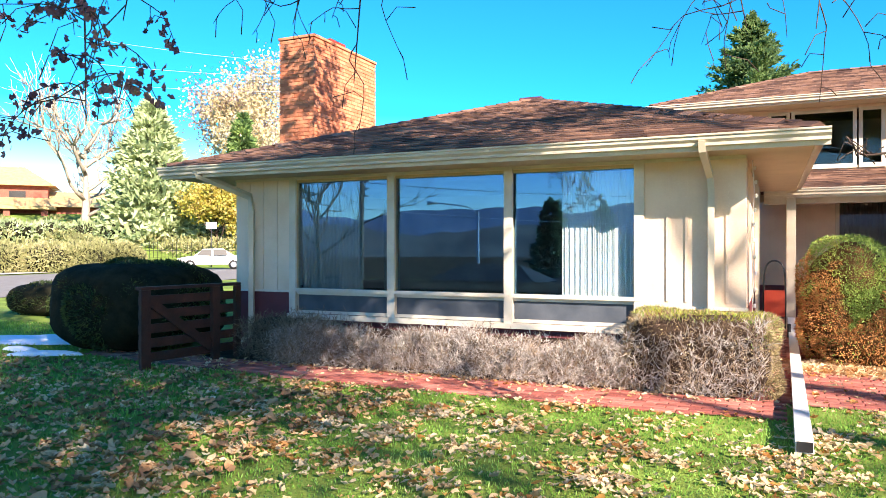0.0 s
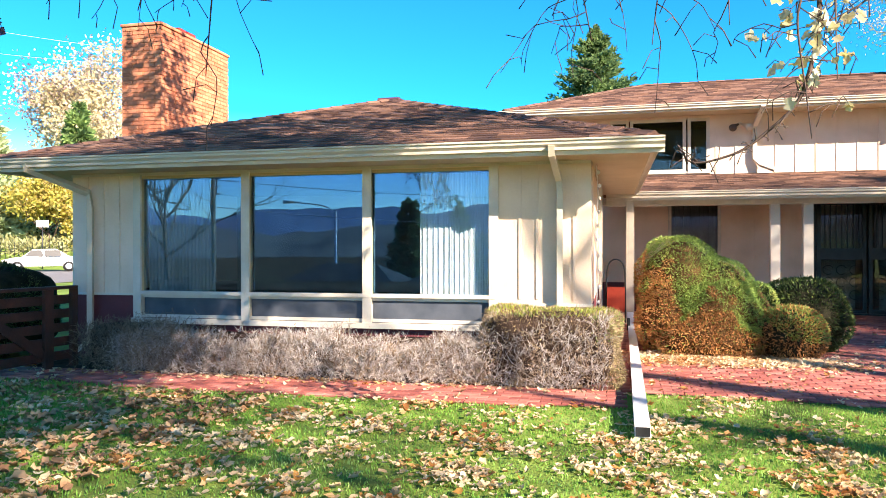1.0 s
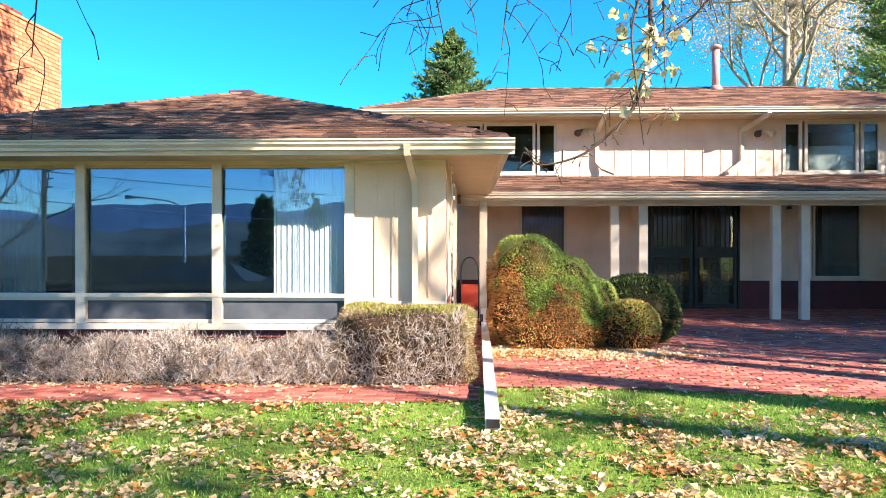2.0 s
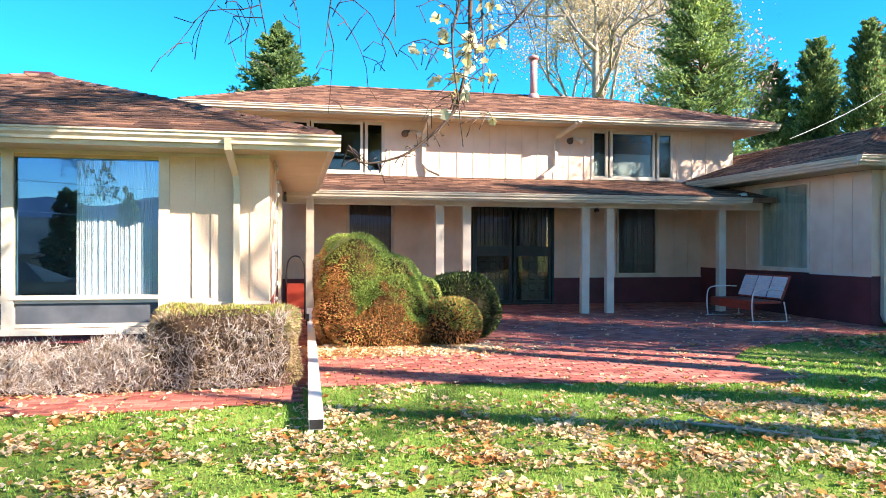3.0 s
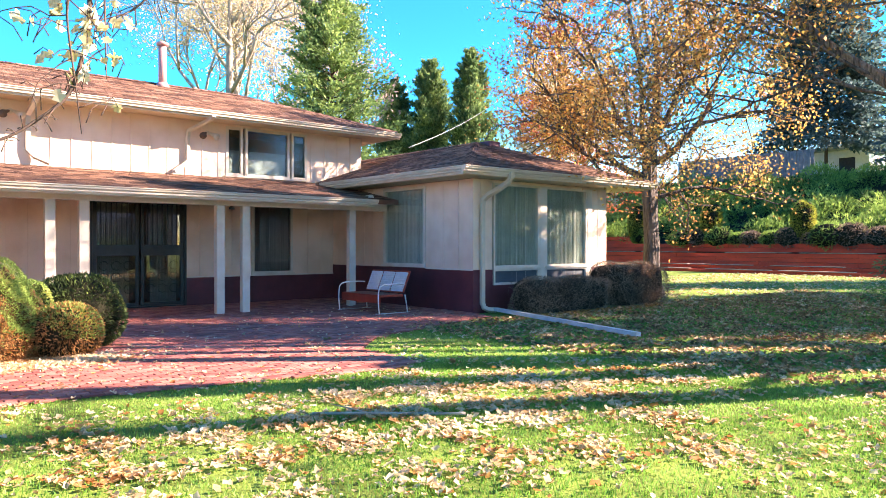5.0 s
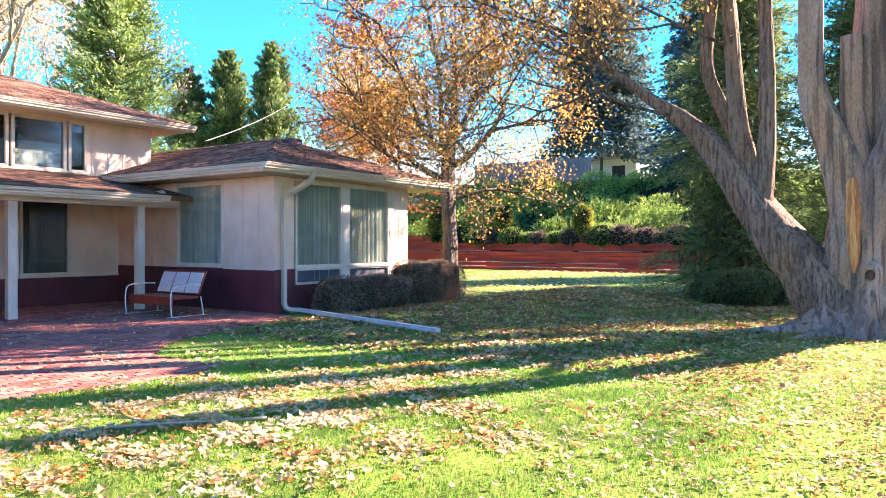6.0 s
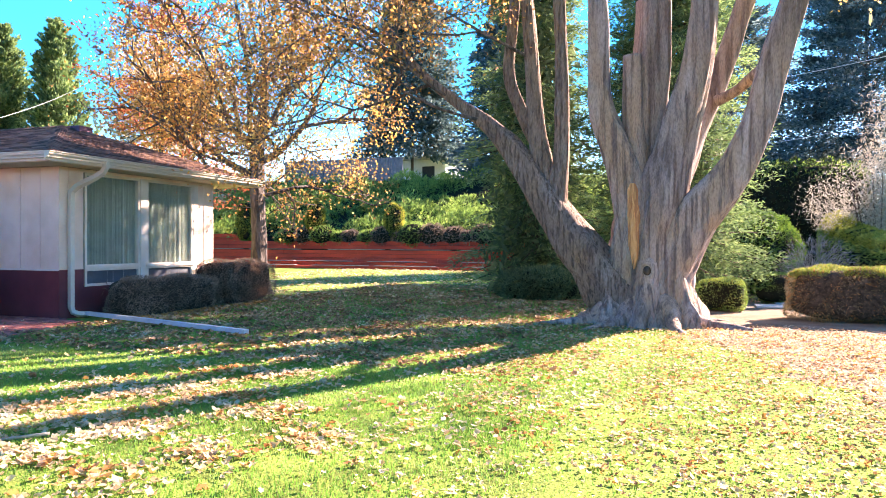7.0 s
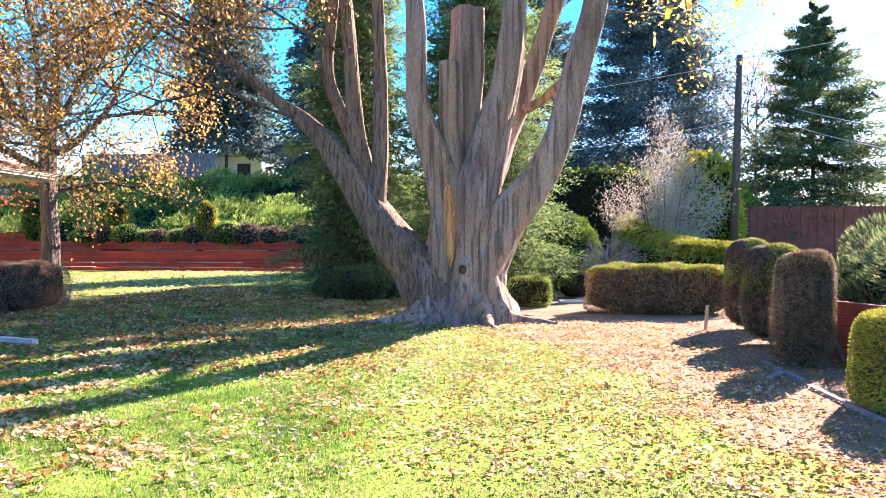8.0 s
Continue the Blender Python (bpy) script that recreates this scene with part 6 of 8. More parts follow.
# crown: branches and turning leaves
lines, tips = [], []
for st, wy, ln, r in (((13.0, 5.9, 5.5), (-0.3, 0.8, 0.5), 1.5, 0.05), ((13.2, 5.2, 4.8), (-0.6, 0.6, 0.0), 1.5, 0.05), ((13.3, 4.9, 4.6), (0.2, 1, -0.1), 1.5, 0.05), ((13.4, 4.5, 4.2), (-0.3, 0.9, 0.6), 1.6, 0.05), ((13.5, 3.9, 3.8), (-0.5, 0.8, 0.3), 1.4, 0.05), ((13.65, 3.1, 5.0), (-0.4, 1, 0.4), 1.6, 0.05), ((13.6, 3.2, 6.4), (-0.2, 1, 0.5), 1.7, 0.05), ((13.8, 3.5, 6.6), (0.1, 1, 0.3), 1.7, 0.05), ((13.5, 3.4, 8.2), (-0.3, 0.9, 0.4), 1.7, 0.05), ((13.45, 2.55, 7.2), (-0.3, 0.7, 0.5), 1.6, 0.05), ((13.9, 3.5, 8.0), (0.5, 0.8, 0.4), 1.6, 0.05), ((13.4, 2.1, 7.8), (-0.3, 0.4, 0.8), 1.5, 0.05), ((14.8, -1.6, 8.8), (0.4, -0.8, 0.3), 1.6, 0.06), ((13.45, -1.5, 5.7), (0.5, -1, 0.2), 1.4, 0.04), ((13.3, -2.2, 8.2), (0.2, -1, 0.2), 1.5, 0.05), ((14.6, -0.9, 6.4), (0.6, -1, 0.1), 1.5, 0.04)):
    grow(Vector(st) - O, wy, ln * 1.4, r * 0.75, 3, lines, tips, split=3, up=0.05)
tagged(tubes("branchwork", lines, BARK_GREY, maple, sides=5), kind="stuff")
high, high_tips = [], []
for st, wy in (((13.4, 2.6, 8.2), (-0.4, 0.2, 1)), ((13.3, 2.2, 8.6), (0.2, 0.3, 1)), ((13.3, -0.5, 8.8), (-0.3, -0.1, 1)), ((13.3, -0.5, 8.8), (0.4, -0.2, 1)), ((13.2, -2.3, 8.6), (-0.2, -0.4, 1)), ((13.5, 3.4, 8.3), (-0.3, 0.4, 1)), ((14.8, -1.6, 8.8), (0.3, -0.2, 1))):
    grow(Vector(st) - O, wy, 2.6, 0.09, 3, high, high_tips, split=3, up=0.2)
tagged(tubes("branchwork", high, BARK_DARK, maple, sides=5), kind="stuff")
leaf_clusters("leaves", [t for t in high_tips if rng.uniform() < 0.22], 16, 0.36, 0.11, LEAF_ORANGE, maple)
left = [t for t in tips if t[0].y > 2.9 or (t[0].y > 0.5 and rng.uniform() < 0.8)]
leaf_clusters("leaves", left, 24, 0.36, 0.074, LEAF_ORANGE, maple)
leaf_clusters("leaves", left, 12, 0.36, 0.074, LEAF_GOLD, maple)
leaf_clusters("leaves", left, 7, 0.36, 0.074, LEAF_BROWN, maple)
leaf_clusters("leaves", [t for t in tips if t[0].y <= 0.5 and rng.uniform() < 0.75], 18, 0.22, 0.09, LEAF_GOLD, maple, label="yellow leaves")

# smaller turning maple beyond the right wing
small = thing("maple_tree", "small maple with sparse orange autumn leaves", "tree", (17.42, 11.74, 0))
ln0 = smooth_line([(0.03, 0, -0.1), (0.0, 0.0, 0.4), (0, 0, 1.2), (-0.02, 0.02, 2.4), (-0.04, 0.05, 3.4), (-0.02, 0.02, 4.3), (0.06, -0.10, 5.2), (0.0, -0.2, 6.4), (-0.1, -0.1, 7.6)], 4)
v, f = tube_data(ln0, lerp_list([0.36, 0.27, 0.22, 0.20, 0.21, 0.19, 0.12, 0.09, 0.04], len(ln0)), 40, 0.15, 3, ridges=0.10)
mesh_part("trunk", [tuple(q) for q in v], f, BARK_GREY, small, "", True)
lines, tips = [], []
# ascending limbs from the fork, then boughs off each
for z0, a, out_, rise, r in ((3.3, 2.3, 2.4, 1.9, 0.12), (3.7, -0.8, 1.9, 2.9, 0.13), (4.0, 1.4, 1.7, 3.2, 0.11), (4.1, 3.4, 1.8, 3.6, 0.11), (4.3, -2.0, 1.7, 3.0, 0.11), (4.2, 2.6, 2.2, 3.4, 0.10)):
    d = Vector((math.cos(a), math.sin(a), 0))
    limb = smooth_line([Vector((-0.03, 0.03, z0)), Vector((-0.03, 0.03, z0 + 0.35)) + d * out_ * 0.32, Vector((0, 0, z0 + rise * 0.5)) + d * out_ * 0.7 + Vector((0.1, -0.1, 0)), Vector((0, 0, z0 + rise)) + d * out_], 4)
    lines.append((limb, lerp_list([r, r * 0.75, r * 0.5, r * 0.3], len(limb))))
    for k in (4, 7, 9, 12):
        for _ in range(2):
            w = (d * rng.uniform(0.2, 1.0) + Vector((rng.normal(0, 0.8), rng.normal(0, 0.8), rng.uniform(0.0, 0.8)))).normalized()
            grow(limb[k], w, rng.uniform(1.0, 1.6), r * 0.40, 2, lines, tips, split=3, up=0.10, bend=0.35)
for z, a, tilt, ln, r in ((2.75, -0.95, 0.20, 1.5, 0.07), (2.95, 2.2, 0.15, 1.5, 0.06), (3.1, 0.4, 0.25, 1.4, 0.05), (5.6, 4.4, 1.0, 1.4, 0.05), (6.2, 1.0, 1.3, 1.3, 0.05), (7.0, 3.0, 1.6, 1.2, 0.04)):
    grow((-0.03, 0.03, z), (math.cos(a), math.sin(a), tilt), ln, r, 3, lines, tips, split=3, up=0.08, bend=0.35)
tagged(tubes("branchwork", lines, BARK_GREY, small, sides=5), kind="stuff")
leaf_clusters("leaves", [t for t in tips if rng.uniform() < (0.30 if t[0].z < 3.1 else 0.85 if t[0].z < 7.2 else 0.5)], 14, 0.32, 0.085, LEAF_ORANGE, small)
leaf_clusters("leaves", [t for t in tips if t[0].z > 2.9 and rng.uniform() < 0.75], 14, 0.34, 0.085, LEAF_GOLD, small)


def conifer(name, at, height_, radius, mat, label, base=0.3, whorls=26, n_per=16, seg=4, droop=-0.25, leaf=(0.16, 0.05), power=0.85, per=26, trunk=0.16, group="background trees", ragged=0.25):
    """A spruce or cedar: trunk, drooping boughs in whorls and short needle sprays along them."""
    t = thing(name, label, "tree", at, group=group)
    tubes("trunk", [([(0, 0, -0.3), (0, 0, height_ * 0.5), (0, 0, height_)], [trunk, trunk * 0.6, 0.02])], BARK_DARK, t, sides=8)
    P, D = [], []
    lines = []
    near = math.hypot(at[0], at[1]) < 26
    middle = not near and math.hypot(at[0], at[1]) < 50
    per = int(per * (1.8 if near else 2.6 if middle else 1.0))
    fat = 0.95 if near else 0.9 if middle else 1.7
    leaf = (leaf[0] * (0.48 if middle else 1), leaf[1])
    for w in range(whorls):
        f = w / (whorls - 1)
        z = base + (height_ - base) * f
        r = radius * (1 - f) ** power + 0.08
        for k in range(max(5, int(1.35 * n_per * (1 - 0.5 * f)))):
            a = rng.uniform(0, 6.283)
            rr = r * rng.uniform(1 - ragged * 1.6, 1 + ragged * 0.5)
            d = np.array([math.cos(a), math.sin(a), droop + 0.55 * f + rng.normal(0, 0.1)])
            zz = z + rng.uniform(-1.3, 1.3) * height_ / whorls
            lines.append(([(0, 0, zz), tuple(np.array([0, 0, zz]) + d * rr * 0.85)], [0.02 + 0.02 * (1 - f), 0.006]))
            s = rng.uniform(0.2, 1.0, per) ** 0.7
            q = np.array([0, 0, zz]) + d * rr * s[:, None]
            side = np.array([-math.sin(a), math.cos(a), 0])
            q = q + side * (rng.normal(0, 1, per) * 0.16 * rr * (1.1 - s * 0.6))[:, None] + rng.normal(0, 0.05 * rr, (per, 3)) * 0.6
            P.append(q)
            D.append(np.tile(d, (per, 1)) + rng.normal(0, 0.55, (per, 3)))
    P, D = np.concatenate(P), np.concatenate(D)
    n = len(P)
    blades("sprays", P, D, rand_dirs(n), 1.25 * leaf[0] * rng.uniform(0.7, 1.5, n), fat * leaf[1] * rng.uniform(0.7, 1.4, n), mat, t)
    if near:
        m = 9000
        f = rng.uniform(0, 0.97, m)
        rad = (radius * (1 - f) ** power + 0.08) * rng.uniform(0.08, 0.62, m)
        a = rng.uniform(0, 6.283, m)
        q = np.stack([rad * np.cos(a), rad * np.sin(a), base + (height_ - base) * f], 1)
        blades("inner_sprays", q, rand_dirs(m, -0.3), rand_dirs(m), rng.uniform(0.25, 0.5, m), rng.uniform(0.06, 0.14, m), NEEDLE_DARK, t)
    tagged(tubes("branchwork", lines[:: 2], BARK_DARK, t, sides=3), kind="stuff")
    return t


def broadleaf(name, at, height_, spread_, mat, label, bark=BARK_DARK, per=10, size=0.25, cluster=0.5, trunk=0.2, start=0.3, depth=3, share=1.0, group="background trees", up=0.25):
    t = thing(name, label, "tree", at, group=group)
    tubes("trunk", [(smooth_line([(0, 0, -0.3), (0.05, 0, height_ * 0.2), (-0.05, 0.1, height_ * 0.5), (0, 0, height_ * 0.8)], 4), lerp_list([trunk, trunk * 0.8, trunk * 0.5, trunk * 0.15], 13))], bark, t, sides=9)
    lines, tips = [], []
    for k in range(9):
        z = height_ * (start + (0.78 - start) * k / 8)
        a = k * 2.4 + rng.uniform(-0.3, 0.3)
        grow((0, 0, z), (math.cos(a), math.sin(a), 0.5 + 0.6 * k / 8), spread_ * rng.uniform(0.45, 0.62) * (1 - 0.35 * k / 8), trunk * 0.4, depth, lines, tips, up=up)
    tagged(tubes("branchwork", lines, bark, t, sides=4), kind="stuff")
    if mat:
        leaf_clusters("leaves", [q for q in tips if rng.uniform() < share], per, cluster, size, mat, t)
    return t


# behind the house
conifer("spruce_tree", (-1.0, 40, 2), 11.0, 3.7, NEEDLE_MID, "green spruce behind the roof", base=2, whorls=34, n_per=16, per=46, leaf=(0.38, 0.10), ragged=0.42, power=0.75, droop=-0.1)
broadleaf("cottonwood_tree", (15.7, 36, 1), 20, 7, LEAF_PALE, "tall pale cottonwood with thinning yellow leaves", BARK_PALE, per=19, size=0.125, cluster=0.62, trunk=0.34, depth=4)
broadleaf("cottonwood_tree", (20.5, 46, 1), 21, 8, LEAF_PALE, "pale golden cottonwood far behind the house", BARK_PALE, per=26, size=0.19, cluster=0.7, trunk=0.35)
conifer("cedar_tree", (17.6, 29.1, 0.5), 13.5, 3.8, NEEDLE, "broad dense green cedar behind the house", base=1, whorls=62, n_per=11, per=36, leaf=(0.30, 0.085), power=0.62, droop=0.10, ragged=0.42)
conifer("arborvitae_tree", (30.2, 37.4, 1), 12.4, 2.4, NEEDLE_MID, "narrow dark evergreen in a pair", base=1, whorls=66, n_per=9, per=34, leaf=(0.34, 0.11), power=0.62, droop=0.8, ragged=0.35)
conifer("arborvitae_tree", (28.4, 39.0, 1), 11.2, 2.1, NEEDLE_MID, "narrow dark evergreen in a pair", base=1, whorls=60, n_per=8, per=34, leaf=(0.34, 0.11), power=0.62, droop=0.8, ragged=0.35)
conifer("arborvitae_tree", (30.9, 34.1, 1), 12.6, 2.2, NEEDLE_MID, "tall narrow dark evergreen behind the roof", base=1, whorls=66, n_per=9, per=34, leaf=(0.34, 0.11), power=0.62, droop=0.8, ragged=0.35)
conifer("redwood_tree", (27.2, 23.6, 0), 15.5, 4.6, LEAF_RED, "tall russet autumn conifer with a straight trunk", base=3.5, whorls=22, n_per=7, per=44, leaf=(0.24, 0.09), power=0.6, droop=0.1, ragged=0.5, trunk=0.2)
broadleaf("oak_tree", (40, 34.5, 1), 12, 4.6, LEAF_PALE, "rounded pale orange tree in the distance", per=12, size=0.3, cluster=0.7)
broadleaf("bare_tree", (26, 40, 1), 12, 5, LEAF_PINK, "leafless pale tree in the distance", BARK_PALE, per=4, size=0.25, cluster=0.5, share=0.5)
# beyond the old maple
conifer("spruce_tree", (20.65, 4.5, 0), 13.5, 2.45, NEEDLE_MID, "dark spruce with boughs down to the ground", base=0.15, whorls=38, n_per=16, per=64, leaf=(0.10, 0.030), power=0.36, droop=-0.42, ragged=0.38)
conifer("cedar_tree", (20.6, 0.9, 0), 12.4, 3.0, NEEDLE_MID, "green cedar behind the old maple", base=0.2, whorls=44, n_per=18, per=90, leaf=(0.085, 0.032), power=0.42)
conifer("spruce_tree", (60.5, 24.6, 5.5), 21, 5.6, NEEDLE_TEAL, "blue-green spruce behind the board fence", base=5.0, whorls=30, n_per=20, per=60, leaf=(0.30, 0.13), power=0.6, droop=-0.3)
conifer("spruce_tree", (57.0, 14.7, 5.0), 18, 4.8, NEEDLE_BLUE, "dark blue-green spruce on the bank", base=1.5, whorls=30, n_per=22, per=44, leaf=(0.36, 0.11), power=0.6, droop=-0.25)
conifer("blue_spruce_tree", (44.2, -8.3, 0), 20, 7.0, NEEDLE_BLUE, "large blue spruce in the distance", base=1, whorls=38, n_per=25, per=58, leaf=(0.34, 0.10), power=0.7, droop=-0.2)
conifer("spruce_tree", (46, -1.6, 0), 19, 5.6, NEEDLE_BLUE, "blue spruce in the distance", base=1, whorls=34, n_per=20, per=52, leaf=(0.34, 0.10), power=0.7, droop=-0.2)
conifer("pine_tree", (37.2, -14.8, 0), 12.8, 5.4, NEEDLE_DARK, "dark ragged pine beyond the fence", base=0.8, whorls=30, n_per=22, per=84, leaf=(0.27, 0.07), power=0.7, ragged=0.45)
broadleaf("bare_tree", (46, -15.0, 0), 12, 6, LEAF_PINK, "leafless reddish tree in the distance", BARK_DARK, per=5, size=0.25, cluster=0.6, share=0.6)
# left, across the road
conifer("cedar_tree", (-50.7, 48.2, 0.5), 13.6, 4.6, NEEDLE_PALE, "pale green pyramid cedar across the road", base=0.6, whorls=34, n_per=24, per=34, leaf=(0.55, 0.17), power=0.75, droop=0.1)
conifer("pine_tree", (-52, 62, 1), 14, 3.6, NEEDLE, "dark green pine across the road", base=0.6, whorls=22, n_per=16, per=26, leaf=(0.5, 0.14), power=0.6)
broadleaf("bare_tree", (-58.2, 47.4, 0.5), 13, 8, None, "leafless pale tree across the road", BARK_PALE, trunk=0.55, depth=4)
broadleaf("cottonwood_tree", (-70, 84, 2), 22, 10, LEAF_PALE, "large golden tree in the distance", BARK_PALE, per=11, size=0.50, cluster=1.2, trunk=0.5)
broadleaf("cottonwood_tree", (-76, 90, 2), 24, 10, LEAF_PINK, "pinkish leafless tree in the distance", BARK_PALE, per=14, size=0.5, cluster=1.1, trunk=0.5)
# Added tree, standing in for a yellow house wall across the road.
broadleaf("filler_tree", (-44, 49, 0.5), 5.0, 3.6, LEAF_YELLOW, "small yellow tree standing in for a yellow house wall", per=20, size=0.3, cluster=0.4)

# the tree whose branches hang into view: trunk behind the camera
shade = thing("maple_tree", "maple with long drooping bare twigs and a few last leaves", "tree", (7.6, -7.6, 0))
O3 = Vector((7.6, -7.6, 0))
tubes("trunk", [(smooth_line([(0, 0, -0.2), (0, 0, 1.5), (-0.1, 0.2, 3.5), (-0.3, 0.6, 5.5), (-0.6, 1.2, 8.5)], 4), lerp_list([0.5, 0.36, 0.3, 0.22, 0.08], 17))], BARK, shade, sides=16)
for pts, rad in (([(7.5, -7.4, 3.6), (4.6, -3.8, 5.4), (2.2, -0.6, 5.6), (0.6, 2.0, 5.2), (-0.4, 4.0, 4.7)], [0.18, 0.13, 0.09, 0.05, 0.025]), ([(7.4, -7.2, 4.4), (2.8, -3.8, 6.2), (-0.8, -0.6, 6.0), (-3.0, 2.0, 5.5), (-3.8, 3.2, 4.9)], [0.16, 0.12, 0.08, 0.05, 0.025]), ([(7.4, -7.2, 4.8), (5.0, -2.4, 6.6), (3.2, 1.6, 6.6), (1.6, 4.4, 6.2)], [0.18, 0.12, 0.08, 0.03])):
    ln_ = smooth_line([Vector(q) - O3 for q in pts], 5)
    tubes("limb", [(ln_, lerp_list(rad, len(ln_)))], BARK_DARK, shade, sides=9)
# the crown: sprays of leaves at the ends of long thin boughs
# Unseen leaf masses, added where their shade falls on wing, gate, hedge and lawn.
canopy, canopy_tips = [], []
for c, r, m, root in (((4.8, -1.7, 7.3), (2.6, 2.0, 1.5), 60, (6.0, -4.6, 6.0)), ((4.6, -0.6, 9.0), (2.4, 1.7, 1.1), 60, (6.6, -5.6, 7.6)), ((2.0, 2.3, 7.0), (2.6, 1.5, 1.0), 80, (4.0, -0.4, 6.6)), ((3.6, 2.2, 7.4), (1.5, 1.1, 0.9), 45, (4.0, -0.4, 6.6)), ((3.9, 0.0, 7.5), (1.7, 1.4, 1.0), 55, (4.4, -1.2, 6.6)), ((1.2, 4.2, 8.2), (2.2, 1.0, 0.8), 22, (3.2, 1.6, 6.6)), ((-4.0, 1.5, 7.6), (2.6, 2.2, 1.0), 60, (-1.6, -0.2, 6.0)), ((4.0, 1.4, 6.6), (0.9, 0.8, 0.6), 14, (4.4, -1.2, 6.6)), ((3.4, 4.6, 8.0), (3.4, 1.9, 0.9), 40, (3.2, 1.6, 6.6)), ((-2.0, 7.0, 7.8), (1.2, 0.8, 0.6), 12, (1.6, 4.4, 6.2)), ((-6.0, -3.0, 7.0), (4.0, 2.2, 1.6), 110, (-1.0, -2.0, 6.2)), ((-1.0, -5.0, 7.4), (4.0, 2.0, 1.6), 90, (2.8, -3.8, 6.2)), ((-1.0, -2.0, 8.2), (3.2, 3.0, 1.4), 90, (2.0, -3.2, 6.4)), ((0.3, 0.6, 7.6), (3.0, 2.4, 1.1), 80, (2.2, -0.6, 5.8)), ((7.4, -2.6, 7.6), (2.6, 1.7, 1.0), 13, (6.6, -5.0, 6.4)), ((6.0, -4.5, 8.0), (3.0, 3.0, 1.8), 60, (7.0, -6.4, 7.0)), ((1.6, -2.6, 7.2), (2.4, 1.8, 1.2), 40, (2.8, -3.8, 6.2))):
    for _ in range(m):
        q = Vector(c) + Vector(tuple(rand_dirs(1)[0] * np.array(r) * rng.uniform(0.35, 1.0))) - O3
        a = Vector(root) - O3
        mid = a.lerp(q, 0.5) + Vector((0, 0, 0.4))
        canopy.append((smooth_line([a, mid, q], 3), lerp_list([0.03, 0.016, 0.005], 7)))
        canopy_tips.append((q, None))
tagged(tubes("branchwork", canopy, BARK_DARK, shade, sides=4), kind="stuff")
leaf_clusters("leaves", canopy_tips, 55, 0.27, 0.13, LEAF_YELLOW, shade)


def lobed(name, pos, size, mat, parent, label):
    """Hanging maple leaves: an eight-pointed outline each, cupped and turned every way."""
    ring = np.array([(0.0, 0.0), (0.34, 0.10), (0.22, 0.38), (0.46, 0.62), (0.0, 1.0), (-0.46, 0.62), (-0.22, 0.38), (-0.34, 0.10)])
    verts, faces = [], []
    for c in pos:
        along = Vector(tuple(rand_dirs(1, -1.0)[0]))
        across = along.cross(Vector(tuple(rand_dirs(1)[0]))).normalized()
        out = along.cross(across)
        k, cup = size * rng.uniform(0.7, 1.5), rng.uniform(0.1, 0.9)
        o = len(verts)
        mid = Vector(tuple(c)) + along * k * 0.5
        verts.append(tuple(mid))
        for u, w in ring * rng.uniform(0.75, 1.15, (8, 2)):
            q = Vector(tuple(c)) + along * (w * k) + across * (u * k) + out * (cup * k * (u * u + 0.3 * (w - 0.5) ** 2))
            verts.append(tuple(q))
        faces += [(o, o + 1 + j, o + 1 + (j + 1) % 8) for j in range(8)]
    return mesh_part(name, verts, faces, mat, parent, label)


def hang(top, bottom, twigs, mat, leaf_n, label, seed, span=0.35, size=0.075, low=0.25):
    """A drooping branch from a limb overhead, with side twigs, buds and leaves. It is a part of the tree behind the camera."""
    a, b = Vector(top) - O3, Vector(bottom) - O3
    r_ = random.Random(seed)
    mid = a.lerp(b, 0.5) + Vector((r_.uniform(-0.1, 0.1), r_.uniform(-0.1, 0.1), 0.05))
    main_ = smooth_line([a, a.lerp(mid, 0.6), mid, mid.lerp(b, 0.6), b], 5)
    lines = [(main_, lerp_list([0.011, 0.008, 0.005, 0.003], len(main_)))]
    ends = []
    for k in range(twigs):
        s = main_[int((0.15 + 0.8 * k / max(1, twigs)) * (len(main_) - 1))]
        d = Vector((r_.uniform(-1, 1), r_.uniform(-0.7, 0.7), r_.uniform(-0.9, 0.5))).normalized()
        L = span * r_.uniform(0.6, 1.5)
        w_ = [Vector((r_.uniform(-1, 1), r_.uniform(-1, 1), r_.uniform(-1, 1))) * L * 0.10 for _ in range(3)]
        pts = smooth_line([s, s + d * L * 0.3 + w_[0], s + d * L * 0.6 + w_[1], s + d * L * 0.85 + w_[2] + Vector((0, 0, -0.12 * L)), s + d * L + Vector((0, 0, -0.30 * L))], 2)
        lines.append((pts, lerp_list([0.004, 0.002], len(pts))))
        ends += pts[3:]
        for j in range(3):
            q = pts[3 + 2 * j]
            e = Vector((r_.uniform(-1, 1), r_.uniform(-1, 1), r_.uniform(-1, 0.4))).normalized() * L * 0.4
            lines.append(([q, q + e * 0.5 + Vector((r_.uniform(-1, 1), r_.uniform(-1, 1), r_.uniform(-1, 1))) * L * 0.07, q + e + Vector((0, 0, -0.05))], [0.003, 0.0024, 0.0034]))
            ends += [q + e, q + e * 0.5]
    tubes("hanging_branch", lines, TWIG, shade, "thin drooping branch", sides=5)
    if leaf_n:
        pick = [ends[r_.randrange(len(ends))] for _ in range(leaf_n)]
        c = np.array([tuple(p) for p in pick]) + np.array([[r_.gauss(0, 0.02) for _ in range(3)] for _ in pick])
        lobed("leaves", c, size, mat, shade, label)


def ahead_of(yaw, dist, z):
    """A place dist metres from the standpoint, yaw degrees left of the house's normal."""
    return (-dist * math.sin(radians(yaw)), dist * math.cos(radians(yaw)), z)


